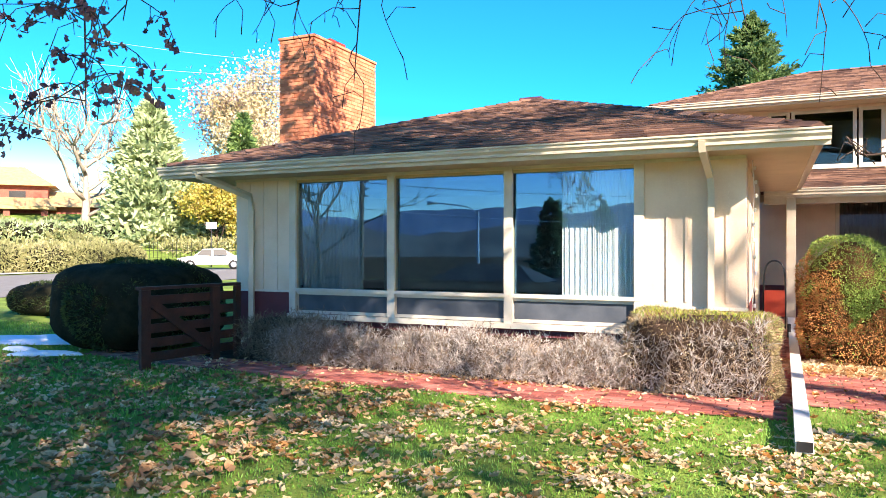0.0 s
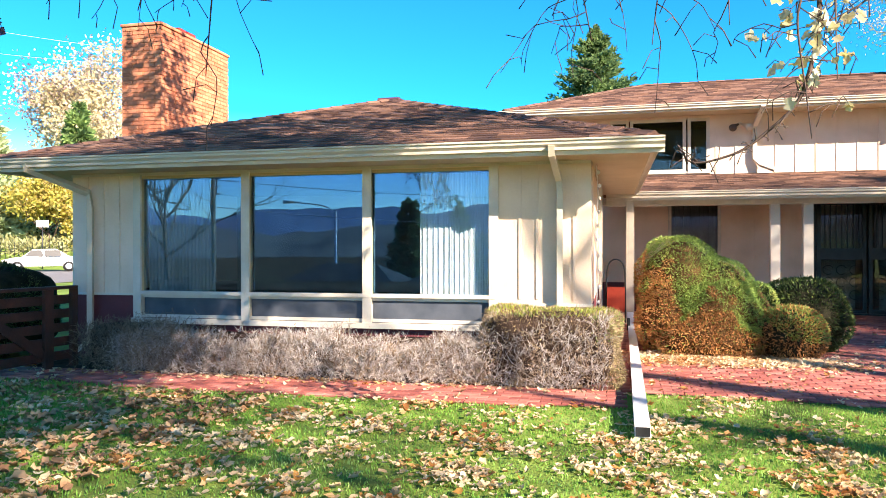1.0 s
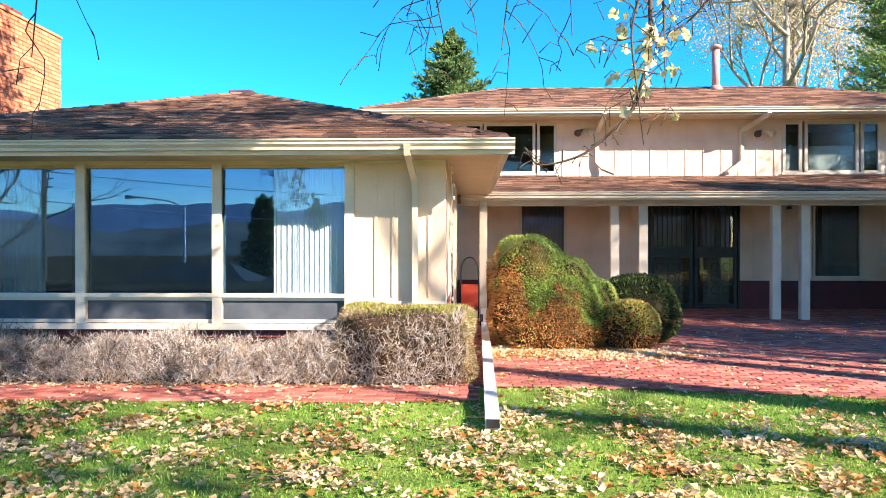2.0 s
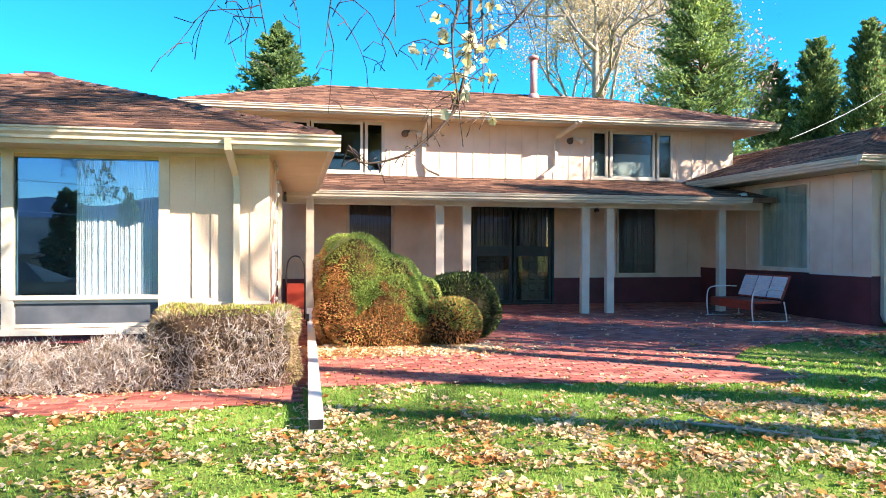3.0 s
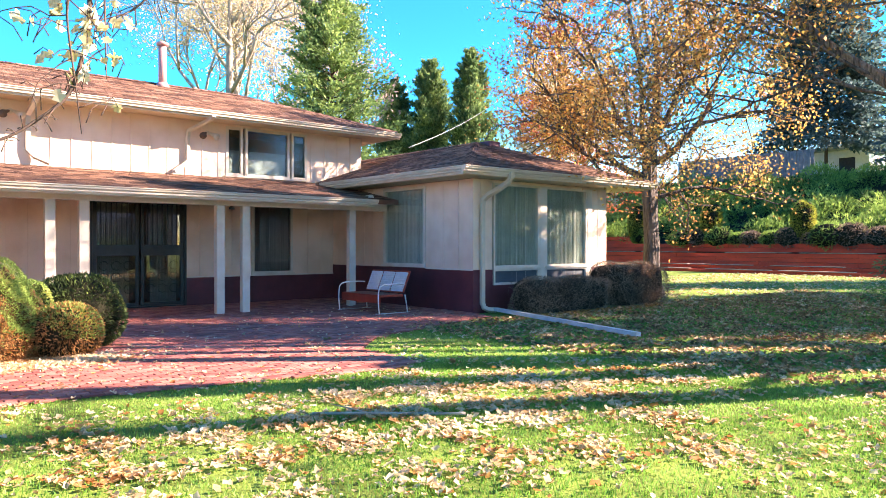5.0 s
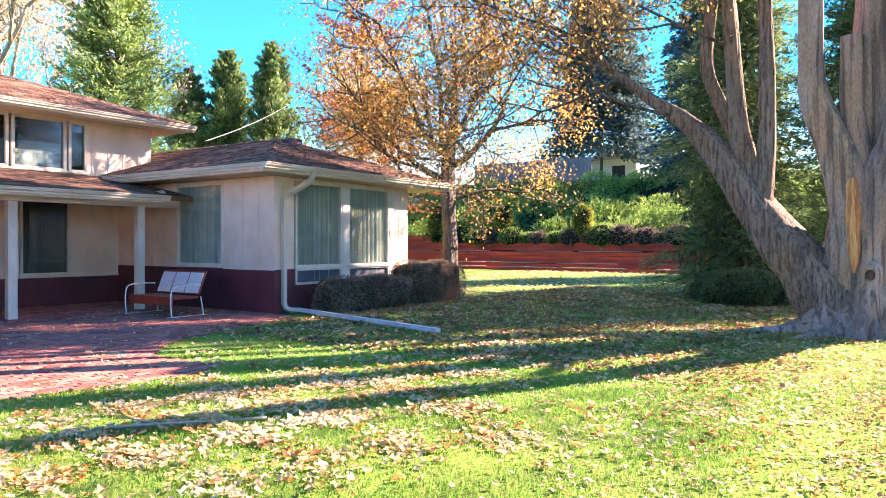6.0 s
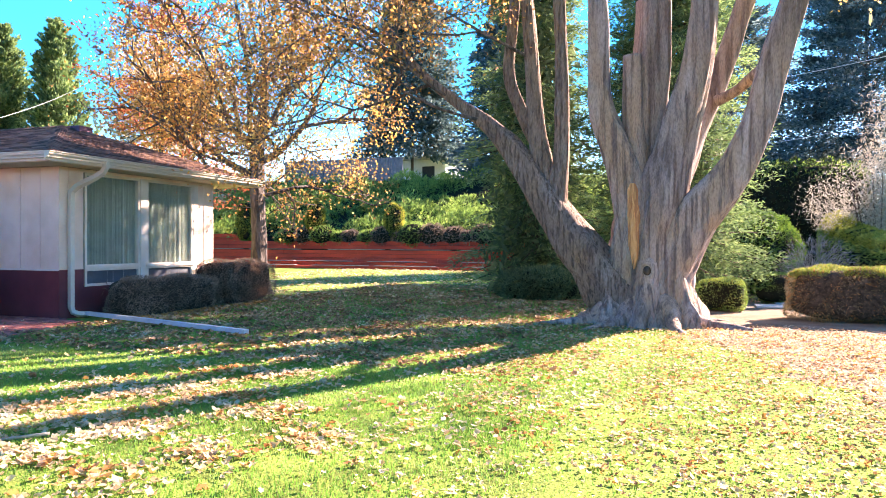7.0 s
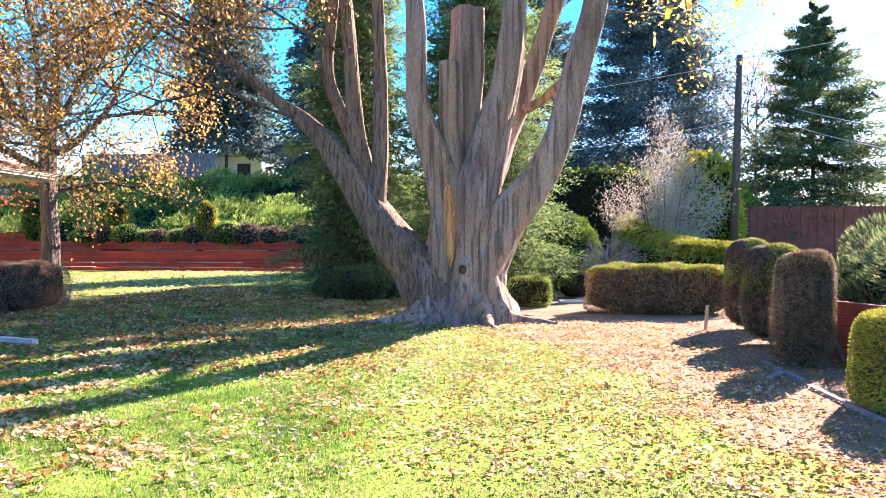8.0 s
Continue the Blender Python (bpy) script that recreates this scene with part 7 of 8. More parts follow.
hang(ahead_of(50.5, 4.6, 3.55), ahead_of(51.0, 4.4, 2.15), 22, LEAF_PURPLE, 420, "withered purple-brown leaves", 3, 0.36, 0.042)
hang(ahead_of(48.2, 4.6, 3.5), ahead_of(48.6, 4.4, 2.72), 10, LEAF_PURPLE, 120, "withered purple-brown leaves", 5, 0.32, 0.046)
hang(ahead_of(30.6, 4.8, 3.7), ahead_of(31.8, 4.6, 2.5), 5, None, 0, "", 11, 0.4)
hang(ahead_of(34.5, 4.8, 3.6), ahead_of(36.5, 4.6, 2.85), 4, None, 0, "", 12, 0.35)
hang(ahead_of(2.5, 4.6, 3.6), ahead_of(2.0, 4.6, 2.75), 9, None, 0, "", 21, 0.5)
hang(ahead_of(-1.5, 4.8, 3.6), ahead_of(-2.5, 4.6, 2.7), 7, None, 0, "", 22, 0.45)
hang(ahead_of(-13.6, 4.5, 3.2), ahead_of(-13.4, 4.4, 2.05), 9, LEAF_LAST, 12, "last pale yellow-green leaves", 31, 0.24, 0.058)
hang(ahead_of(-14.6, 4.6, 3.2), ahead_of(-15.0, 4.4, 2.36), 12, LEAF_LAST, 85, "last pale yellow-green leaves", 33, 0.20, 0.060)
hang(ahead_of(-9.5, 4.7, 3.6), ahead_of(-8.0, 4.5, 2.75), 6, None, 0, "", 32, 0.45)
hang(ahead_of(-105.5, 5.2, 4.3), ahead_of(-104, 5.0, 3.1), 7, LEAF_YELLOW, 60, "yellow-green leaves", 41, 0.5, 0.085)
hang(ahead_of(-112, 5.2, 4.3), ahead_of(-111, 5.0, 3.2), 7, LEAF_YELLOW, 50, "yellow-green leaves", 42, 0.5, 0.085)
# one stout arching branch with knobbly spurs
for pts, r0, r1 in (([(1.13, 4.53, 3.24), (1.12, 4.53, 2.95), (1.12, 4.53, 2.73), (1.07, 4.53, 2.48), (1.0, 4.54, 2.29), (0.85, 4.55, 2.14), (0.68, 4.56, 2.02), (0.44, 4.58, 1.97), (0.35, 4.59, 2.08)], 0.017, 0.005), ([(1.63, 4.49, 3.17), (1.48, 4.5, 2.99), (1.34, 4.51, 2.84), (1.16, 4.53, 2.75)], 0.010, 0.004)):
    ln_ = smooth_line([Vector(q) - O3 for q in pts], 5)
    lines = [(ln_, lerp_list([r0, r1], len(ln_)))]
    for q in ln_[4:]:
        for _ in range(2):
            e = Vector(tuple(rand_dirs(1, -0.2)[0])) * rng.uniform(0.04, 0.16)
            lines.append(([q, q + e * 0.6, q + e + Vector((0, 0, -0.01))], [0.0035, 0.0025, 0.004]))
    tubes("hanging_branch", lines, TWIG, shade, "stout arching branch with bare spurs", sides=5)

# ---- timber terraces ----
def timbers(name, x, y0, y1, z0, rows, h, label, lean=0.0, long=2.4):
    t = thing(name, label, "retaining wall", (x, y0, z0))
    for r in range(rows):
        y = y0 - (long / 2 if r % 2 else 0)
        while y < y1:
            a, b = max(y, y0), min(y + long - 0.012, y1)
            y += long
            if b - a < 0.1:
                continue
            o = rng.uniform(-0.012, 0.012)
            part("timber", boxes((o, 0.2 + o, a - y0, b - y0, r * h, r * h + h - 0.012), bevel=0.012), TIMBER, t)
    return t


timbers("retaining_wall", 36.2, 8.2, 34, 0.0, 1, 0.16, "low red timber step at the lawn's edge", long=5)
timbers("retaining_wall", 37.0, 8.6, 35, 0.05, 2, 0.16, "second red timber step above the lawn", long=5)
timbers("retaining_wall", 38.2, 9.0, 38, 0.34, 3, 0.23, "stacked red timber retaining wall", long=5)
timbers("retaining_wall", 39.6, 9.0, 38, 1.08, 2, 0.24, "upper tier of the red timber wall", long=5)
timbers("retaining_wall", 40.4, 27.0, 40, 1.52, 2, 0.26, "dark highest tier of the red timber wall", long=5)
# Soil in dark brown, so shade between the tiers is in its colour.
tagged(part("terrace_soil", boxes((36.4, 37.0, 8.2, 34, 0, 0.12), (37.2, 38.2, 8.6, 36, 0, 0.30), (38.4, 39.6, 9, 38, 0, 0.98), (39.8, 42, 9, 40, 0, 1.5)), BROWN_CORE), "leaf-strewn soil of the planted terraces", "terrace", kind="structure")
for x_, y0_, y1_, z_ in ((36.15, 8.2, 34, 0.165), (36.95, 8.6, 35, 0.385), (38.15, 9.0, 38, 1.04)):
    y_ = y0_
    while y_ < y1_:
        cap = thing("cap_board", "pale weathered board lying along a timber step", "board", (x_, y_, z_ + 0.002), group="terrace cap boards")
        part("board", boxes((-0.04, 0.28, 0, 3.55, 0, 0.035), bevel=0.006), BARK_PALE, cap)
        y_ += 3.6 + rng.uniform(0, 2.6)
for d, x_, y_, zt, g0_ in ((0, 40.2, 28.1, 4.1, 1.5), (0, 40.2, 22.9, 4.0, 1.5), (0, 40.2, 17.5, 3.85, 1.5)):
    t = thing("topiary", "yellow-green upright clipped shrub on the terrace", "shrub", (x_, y_, g0_), group="terrace shrubs")
    hh = zt - g0_
    lump("inside", (0, 0, hh / 2), (0.52, 0.52, hh / 2 * 0.95), SHADE_CORE, t, power=3)
    p, nr = shell((0, 0, hh / 2), (0.60, 0.60, hh / 2), 6000, 3)
    tufts("sprays", p, nr, YEW_GOLD, t, 0.13, 0.035, 0.6)
for y_ in np.arange(9.6, 26.4, 1.05):
    g0_ = 1.50
    t = thing("shrub", "low dark rounded shrub on the terrace", "shrub", (40.05, float(y_) + rng.uniform(-0.3, 0.3), g0_ - 0.12), group="terrace shrubs")
    r = rng.uniform(0.55, 0.95)
    lump("inside", (0, 0, r * 0.6), (r * 0.9, r * 0.9, r * 0.7), SHADE_CORE, t)
    p, nr = shell((0, 0, r * 0.6), (r, r, r * 0.8), 1300)
    tufts("sprays", p, nr, JUNIPER_BANK if rng.uniform() < 0.45 else SHRUB_DARK, t, 0.16, 0.04, 0.9)
# juniper carpet up the bank
jun = thing("juniper_bank", "bright green spreading juniper covering the bank", "shrub", (44, 20, 1))
P, N = [], []
for _ in range(230):
    x, y = rng.uniform(41.4, 52), rng.uniform(5, 44)
    z = height(x, y) + 0.2
    r = rng.uniform(0.7, 1.5)
    p, nr = shell((x - 44, y - 20, z - 1 + 0.35), (r, r, r * 0.7), 800, rough=0.2)
    P.append(p)
    N.append(nr)
P, N = np.concatenate(P), np.concatenate(N)
tufts("sprays", P, N, JUNIPER_BANK, jun, 0.24, 0.045, 0.8, up=0.25)
# Near-black sheet under the juniper, its inner shade put into the colour.
mesh_part("inside", [(x - 44, y - 20, height(x, y) - 1 + 0.35) for x in np.linspace(41, 53, 12) for y in np.linspace(4, 45, 30)], [(i * 30 + j, (i + 1) * 30 + j, (i + 1) * 30 + j + 1, i * 30 + j + 1) for i in range(11) for j in range(29)], SHADE_CORE, jun)
# board fence and pale house on top of the bank
fence = thing("board_fence", "grey board fence on top of the bank", "fence", (54, 22, height(54, 22)))
for k in range(44):
    part("board", boxes((0, 0.05, 0.8 + k * 0.25, 1.03 + k * 0.25, 0, 1.9 + 0.02 * (k % 3))), FENCE_GREY, fence)
nb = thing("neighbour_house", "pale house half hidden behind the trees", "house", (62, 26, 6.5))
part("wall", boxes((0, 8, -4, 4, -1, 2.6)), WHITE, nb)
part("roof", boxes((-0.6, 8.6, -4.5, 4.5, 2.6, 2.9)), CONCRETE, nb)
for y in (-2.4, 2):
    part("window", boxes((-0.03, -0.01, y - 0.6, y + 0.6, 0.8, 2.0)), BLACK_METAL, nb)

# ---- shrubs and hedges past the old maple ----
# Yellow-green top sprays paint the sun on this hedge and the long one.
clipped("hedge", (17.0, -0.42, 0.34), (0.50, 0.50, 0.34), 4, "small round clipped hedge beside the path", YEW, n=5000, length=0.06, width=0.016, extra=[(YEW_GOLD, 3000, lambda p, nr: nr[:, 2] > 0.5, 0.05, 0.016)])
clipped("hedge", (19.6, -1.75, 0.36), (0.55, 0.5, 0.36), 3, "small clipped hedge across the path", YEW, n=4000, length=0.07, width=0.018)
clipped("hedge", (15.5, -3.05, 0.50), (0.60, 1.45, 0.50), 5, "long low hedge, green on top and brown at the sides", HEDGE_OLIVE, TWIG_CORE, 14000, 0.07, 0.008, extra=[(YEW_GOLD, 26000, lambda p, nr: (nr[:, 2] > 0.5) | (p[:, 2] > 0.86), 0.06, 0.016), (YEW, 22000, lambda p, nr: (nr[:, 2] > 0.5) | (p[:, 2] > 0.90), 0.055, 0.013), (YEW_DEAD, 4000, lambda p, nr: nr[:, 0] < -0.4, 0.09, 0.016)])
def hedge_run(name, pts, half, tops, label, leaf, side_leaf, n, length, width):
    """A clipped hedge along a line: rounded top, straight sides."""
    t = thing(name, label, "hedge", (*pts[0], 0))
    line = smooth_line([(x - pts[0][0], y - pts[0][1], 0) for x, y in pts], 6)
    hs_ = lerp_list(tops, len(line))
    verts, prof = [], [(-1, 0), (-1, 0.72), (-0.72, 0.93), (0, 1), (0.72, 0.93), (1, 0.72), (1, 0)]
    P, N = [], []
    for i, q in enumerate(line):
        d = (line[min(i + 1, len(line) - 1)] - line[max(i - 1, 0)]).normalized()
        s_ = Vector((-d.y, d.x, 0))
        for u, w in prof:
            jig = 1 + 0.06 * noise.noise(Vector((q.x * 1.5, q.y * 1.5 + u, w * 3)))
            verts.append(tuple(q + s_ * u * half * 0.94 * jig + Vector((0, 0, hs_[i] * w * 0.97 * jig))))
        if i < len(line) - 1:
            step = line[i + 1] - q
            m = n // (len(line) - 1)
            k = rng.integers(0, 6, m)
            f = rng.uniform(0, 1, m)
            pr = np.array(prof)
            uw = pr[k] * (1 - f[:, None]) + pr[k + 1] * f[:, None]
            g = rng.uniform(0, 1, m)
            base = np.array(q)[None] + np.array(step)[None] * g[:, None]
            P.append(base + np.array(s_)[None] * (uw[:, :1] * half) + np.array([0, 0, 1.0])[None] * uw[:, 1:] * hs_[i])
            nn = np.array(s_)[None] * uw[:, :1] + np.array([0, 0, 1.0])[None] * (uw[:, 1:] > 0.8)
            N.append(nn / (np.linalg.norm(nn, axis=1, keepdims=True) + 1e-6))
    c = len(prof)
    mesh_part("inside", verts, [(i * c + j, i * c + j + 1, (i + 1) * c + j + 1, (i + 1) * c + j) for i in range(len(line) - 1) for j in range(c - 1)] + [tuple(range(c)), tuple(range((len(line) - 1) * c, len(line) * c))], SHADE_CORE, t, "", True)
    P, N = np.concatenate(P), np.concatenate(N)
    up_ = N[:, 2] > 0.3
    tufts("sprays", P[up_], N[up_], leaf, t, length, width, 0.7)
    tufts("sprays", P[~up_], N[~up_], side_leaf, t, length, width, 0.7)
    return t


# The sunlit top is painted with a lighter leaf than the sides.
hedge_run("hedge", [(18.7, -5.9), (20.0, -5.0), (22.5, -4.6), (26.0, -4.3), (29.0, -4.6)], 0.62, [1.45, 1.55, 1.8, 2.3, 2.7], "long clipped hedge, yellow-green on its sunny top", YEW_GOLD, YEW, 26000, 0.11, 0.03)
# Lighter leaf on top paints sunlight over the shaded green.
clipped("hedge", (31, -3.4, 2.2), (1.4, 2.6, 2.35), 4, "tall clipped hedge, green darkened for shade, lighter on its sunlit top", YEW_SHADED, n=15000, length=0.13, width=0.045, extra=[(JUNIPER_BANK, 9000, lambda p, nr: nr[:, 2] > 0.3, 0.13, 0.04)])
# Yellow-green upper sprays paint sunlit tops over the brown bodies.
for cx, cy, zc, rr, hh, lb, mt in ((12.6, -4.0, 0.80, 0.42, 0.78, "round-topped green clipped shrub in the bed", YEW), (10.75, -3.75, 0.76, 0.46, 0.72, "round-topped clipped shrub, thin and brown below", YEW)):
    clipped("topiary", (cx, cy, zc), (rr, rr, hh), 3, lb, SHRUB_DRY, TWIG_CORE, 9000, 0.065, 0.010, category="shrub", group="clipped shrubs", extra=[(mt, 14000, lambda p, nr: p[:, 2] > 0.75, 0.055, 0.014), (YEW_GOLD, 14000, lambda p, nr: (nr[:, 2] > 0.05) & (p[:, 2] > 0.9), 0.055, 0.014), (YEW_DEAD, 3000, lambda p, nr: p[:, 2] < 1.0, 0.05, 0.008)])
tp3 = clipped("topiary", (9.0, -3.47, 0.72), (0.30, 0.30, 0.66), 4, "half-bare brown clipped shrub on a thin stem", SHRUB_DRY, TWIG_CORE, 15000, 0.055, 0.006, category="shrub", group="clipped shrubs", extra=[(HEDGE_OLIVE, 4000, lambda p, nr: nr[:, 2] > 0.2, 0.05, 0.008), (YEW_DEAD, 3000, lambda p, nr: p[:, 2] < 0.9, 0.05, 0.006)])
tubes("stem", [([(0, 0, 0), (0.02, 0.02, 0.5), (0, 0, 0.9)], [0.035, 0.03, 0.02])] + [([(0, 0, 0.25 + 0.07 * k), (0.26 * math.cos(k * 2.1), 0.26 * math.sin(k * 2.1), 0.42 + 0.07 * k)], [0.010, 0.004]) for k in range(9)], TWIG, tp3, sides=6)
clipped("topiary", (6.62, -3.44, 0.45), (0.40, 0.40, 0.45), 4, "yellow-green clipped shrub at the bed's edge", YEW_GOLD, TWIG_CORE, 16000, 0.045, 0.010, category="shrub", group="clipped shrubs")
# low red retaining wall with a slanted prop
rw = thing("retaining_wall", "low red timber wall behind the clipped shrubs", "retaining wall", (9.4, -4.1, 0))
for r in range(5):
    for k in range(2):
        bm = bmesh.new()
        box(bm, -2.2 + k * 1.5, -0.72 + k * 1.5, -0.06, 0.06, r * 0.15, r * 0.15 + 0.138, Matrix.Rotation(radians(18), 4, "Z"), bevel=0.008)
        part("timber", bm, OLD_RED, rw)
bm = bmesh.new()
box(bm, -0.35, 0.35, -0.025, 0.025, -0.03, 0.03, Matrix.Translation((-0.25, 0.2, 0.3)) @ Matrix.Rotation(radians(-48), 4, "Y"))
part("prop", bm, GREY_WOOD, rw)
bj = thing("juniper_bush", "feathery blue-green juniper behind the wall", "bush", (10.6, -5.6, 0))
for k in range(34):
    c = (rng.uniform(-1.9, 1.7), rng.uniform(-1.2, 0.7), rng.uniform(0.45, 1.45))
    p, nr = shell(c, (0.55, 0.55, 0.48), 1100)
    tufts("sprays", p, nr + np.array([0, 0.2, 0.5]), NEEDLE_DARK if k % 4 else NEEDLE_MID, bj, 0.13, 0.022, 0.55, up=0.35)
lump("inside", (0, -0.25, 0.7), (1.9, 1.0, 0.75), SHADE_CORE, bj)
for (x0, y0, x1, y1, lb) in ((9.1, -3.05, 7.9, -3.05, "weathered grey edging board"), (7.6, -3.0, 5.2, -3.0, "weathered blue-grey edging board"), (8.0, -2.75, 8.5, -3.1, "short grey board lying on the ground")):
    e = thing("edging_board", lb, "edging", ((x0 + x1) / 2, (y0 + y1) / 2, 0), group="edging boards")
    a = math.atan2(y1 - y0, x1 - x0)
    hl = math.hypot(x1 - x0, y1 - y0) / 2
    bm = bmesh.new()
    box(bm, -hl, hl, -0.03, 0.03, 0.0, 0.035, Matrix.Rotation(a, 4, "Z"), bevel=0.006)
    part("board", bm, EDGING, e)
st = thing("wooden_stake", "pale wooden stake leaning in the bed", "stake", (12.5, -3.25, 0))
tubes("stake", [([(0, 0, -0.05), (0.02, -0.04, 0.42)], [0.03, 0.028])], PALE_STAKE, st, sides=6, smooth=False)
# pole, wires, red fence
pole = thing("utility_pole", "weathered wooden utility pole with wires", "pole", (28.75, -8.6, 0))
tubes("shaft", [([(0.1, 0.12, -0.2), (0, 0, 4), (-0.05, -0.1, 8.7)], [0.17, 0.15, 0.12])], GREY_WOOD, pole, sides=10)
for z in (7.9, 8.2, 8.5):
    tubes("insulator", [([(-0.12, 0.05, z), (-0.26, 0.1, z + 0.02)], [0.03, 0.05])], GREY_METAL, pole, sides=8)
def sag(a, b, s, m=14):
    a, b = Vector(a), Vector(b)
    return [a.lerp(b, k / m) - Vector((0, 0, 4 * s * (k / m) * (1 - k / m))) for k in range(m + 1)]
for a, b, s, r in (((28.6, -8.5, 8.4), (31.0, 6.0, 7.2), 0.3, 0.011), ((28.6, -8.5, 8.5), (12, -26, 9.5), 0.4, 0.011), ((34.0, -12.7, 7.6), (20.0, -14.0, 4.2), 0.3, 0.012), ((34.0, -12.2, 7.0), (20.5, -13.4, 3.6), 0.3, 0.012), ((28.6, -8.5, 6.2), (34, 4, 5.2), 0.3, 0.009)):
    w = tubes("power_wire", [(sag(a, b, s), r)], GREY_METAL, None, "", sides=5)
    tagged(w, "thin grey overhead power wire", "wire", "overhead wires")
w = tubes("power_wire", [(sag((13.9, 18.3, 4.55), (29.5, 29.5, 10.2), 0.25), 0.008)], GREY_METAL, None, "", sides=5)
tagged(w, "pale service wire running to the roof", "wire", "overhead wires")
for a, b in (((-24.01, 19.16, 9.51), (-16.33, 21.84, 8.35)), ((-24.01, 19.16, 8.55), (-16.33, 21.84, 7.82)), ((-24.01, 19.16, 7.82), (-16.33, 21.84, 7.25))):
    w = tubes("power_wire", [(sag(a, b, 0.1), 0.007)], GREY_METAL, None, "", sides=4)
    tagged(w, "thin pale overhead wire beyond the chimney", "wire", "overhead wires")
rf = thing("red_fence", "solid red-brown board fence", "fence", (33, -10, 0))
for k in range(34):
    part("board", boxes((0, 0.04, -8 + k * 0.36, -7.66 + k * 0.36, 0.0, 3.1 + 0.02 * (k % 2))), OLD_RED, rf)
bs = thing("shrub", "tall feathery silver-brown shrub", "shrub", (25.5, -5.2, 0))
for k in range(64):
    a, rr = rng.uniform(0, 6.283), rng.uniform(0, 1) ** 0.5
    base = np.array([0.35 * math.cos(a) * rr, 0.35 * math.sin(a) * rr, 0.4])
    tip = np.array([2.1 * math.cos(a) * rr, 2.1 * math.sin(a) * rr, 2.9 + 3.6 * (1 - rr) + rng.uniform(-0.4, 0.4)])
    s = rng.uniform(0.10, 1, 330)[:, None]
    q = base + (tip - base) * s + rng.normal(0, 0.22, (330, 3))
    if k == 0:
        Q = q
    else:
        Q = np.concatenate([Q, q])
blades("leaves", Q, rand_dirs(len(Q), 0.5), rand_dirs(len(Q)), 0.15 * rng.uniform(0.6, 1.4, len(Q)), 0.022, SHRUB_PALE, bs)
tubes("stemwork", [([(0.2 * math.cos(k), 0.2 * math.sin(k), 0), (0.9 * math.cos(k), 0.9 * math.sin(k), 3.6)], [0.04, 0.01]) for k in range(0, 12)], TWIG, bs, sides=5)
ys = clipped("shrub", (30.2, -7.85, 2.5), (1.4, 1.4, 2.6), 2, "yellow-green shrub beside the pole", YEW_LEMON, n=9000, length=0.20, width=0.07, category="shrub", spread=1.1, rough=0.15)
clipped("shrub", (35.5, -10.3, 2.7), (1.2, 1.2, 1.6), 2, "green shrub beside the red fence", JUNIPER, n=5000, length=0.22, width=0.09, category="shrub")
for cx, cy, zc, r, mt, lb in ((23.5, -1.6, 1.1, (1.3, 1.2, 1.3), JUNIPER, "spreading green juniper beyond the maple"), (22.6, -0.2, 0.8, (1.0, 1.0, 0.9), NEEDLE_MID, "feathery green juniper beyond the maple"), (26, 0.2, 1.5, (1.6, 1.6, 1.8), NEEDLE_MID, "tall green juniper beyond the maple"), (18.5, 3.9, 0.33, (0.9, 1.15, 0.5), NEEDLE_DARK, "low dark juniper under the spruce")):
    clipped("juniper_bush", (cx, cy, zc), r, 2, lb, mt, n=16000, length=0.11, width=0.026, category="bush", group="junipers", spread=1.1, rough=0.2)
gs = thing("shrub", "grey leafless shrub beside the path", "shrub", (21.5, -2.9, 0))
k = 4200
p, nr = shell((0, 0, 0.7), (1.1, 0.9, 0.9), k)
blades("twig_mass", p * rng.uniform(0.4, 1, (len(p), 1)), nr + rand_dirs(len(p)) * 0.8, rand_dirs(len(p)), 0.25, 0.012, DRY_TWIG, gs)
for x_, y_, dx in ((19.0, -2.0, 0.5), (18.2, -1.5, 0.4)):
    s_ = thing("stepping_stone", "flat pale stepping stone in the path", "stone", (x_, y_, 0), group="stepping stones")
    part("slab", boxes((-dx, dx, -0.3, 0.3, 0, 0.04), bevel=0.015), CONCRETE, s_)
# fallen stick on the lawn
stick = thing("fallen_branch", "thin fallen branch lying on the lawn", "branch", (3.4, 5.0, 0))
tubes("stick", [(smooth_line([(-0.35, 0.35, 0.03), (0.0, 0.0, 0.045), (0.4, -0.28, 0.03), (0.62, -0.5, 0.04)], 4), 0.013), ([(0.0, 0.0, 0.045), (-0.2, 0.3, 0.10)], [0.008, 0.004])], BARK_PALE, stick, sides=6)

# ---- across the road on the left ----
def band(name, a, b, w, mat, z, label, category):
    a, b = Vector((*a, 0)), Vector((*b, 0))
    d = (b - a).normalized()
    s = Vector((-d.y, d.x, 0)) * w / 2
    vs = [a + s, b + s, b - s, a - s]
    return tagged(mesh_part(name, [(v.x, v.y, z) for v in vs], [(0, 1, 2, 3)], mat), label, category, kind="structure")


band("road", (-24, -6), (-35, 52), 14, ASPHALT, 0.02, "sunlit grey asphalt road", "road")
band("pavement", (-33.5, -6), (-44.5, 52), 3.0, CONCRETE, 0.06, "pale concrete sidewalk along the road", "pavement")
car = thing("car", "silver car parked across the road", "car", (-35.6, 39.2, 0.02))
cm = Matrix.Rotation(radians(41.4), 4, "Z")
prof = [(-2.2, 0.35), (-2.25, 0.75), (-1.7, 0.88), (-1.15, 0.95), (-0.55, 1.42), (0.75, 1.45), (1.45, 1.0), (2.1, 0.92), (2.25, 0.6), (2.2, 0.35)]
bm = bmesh.new()
rings = []
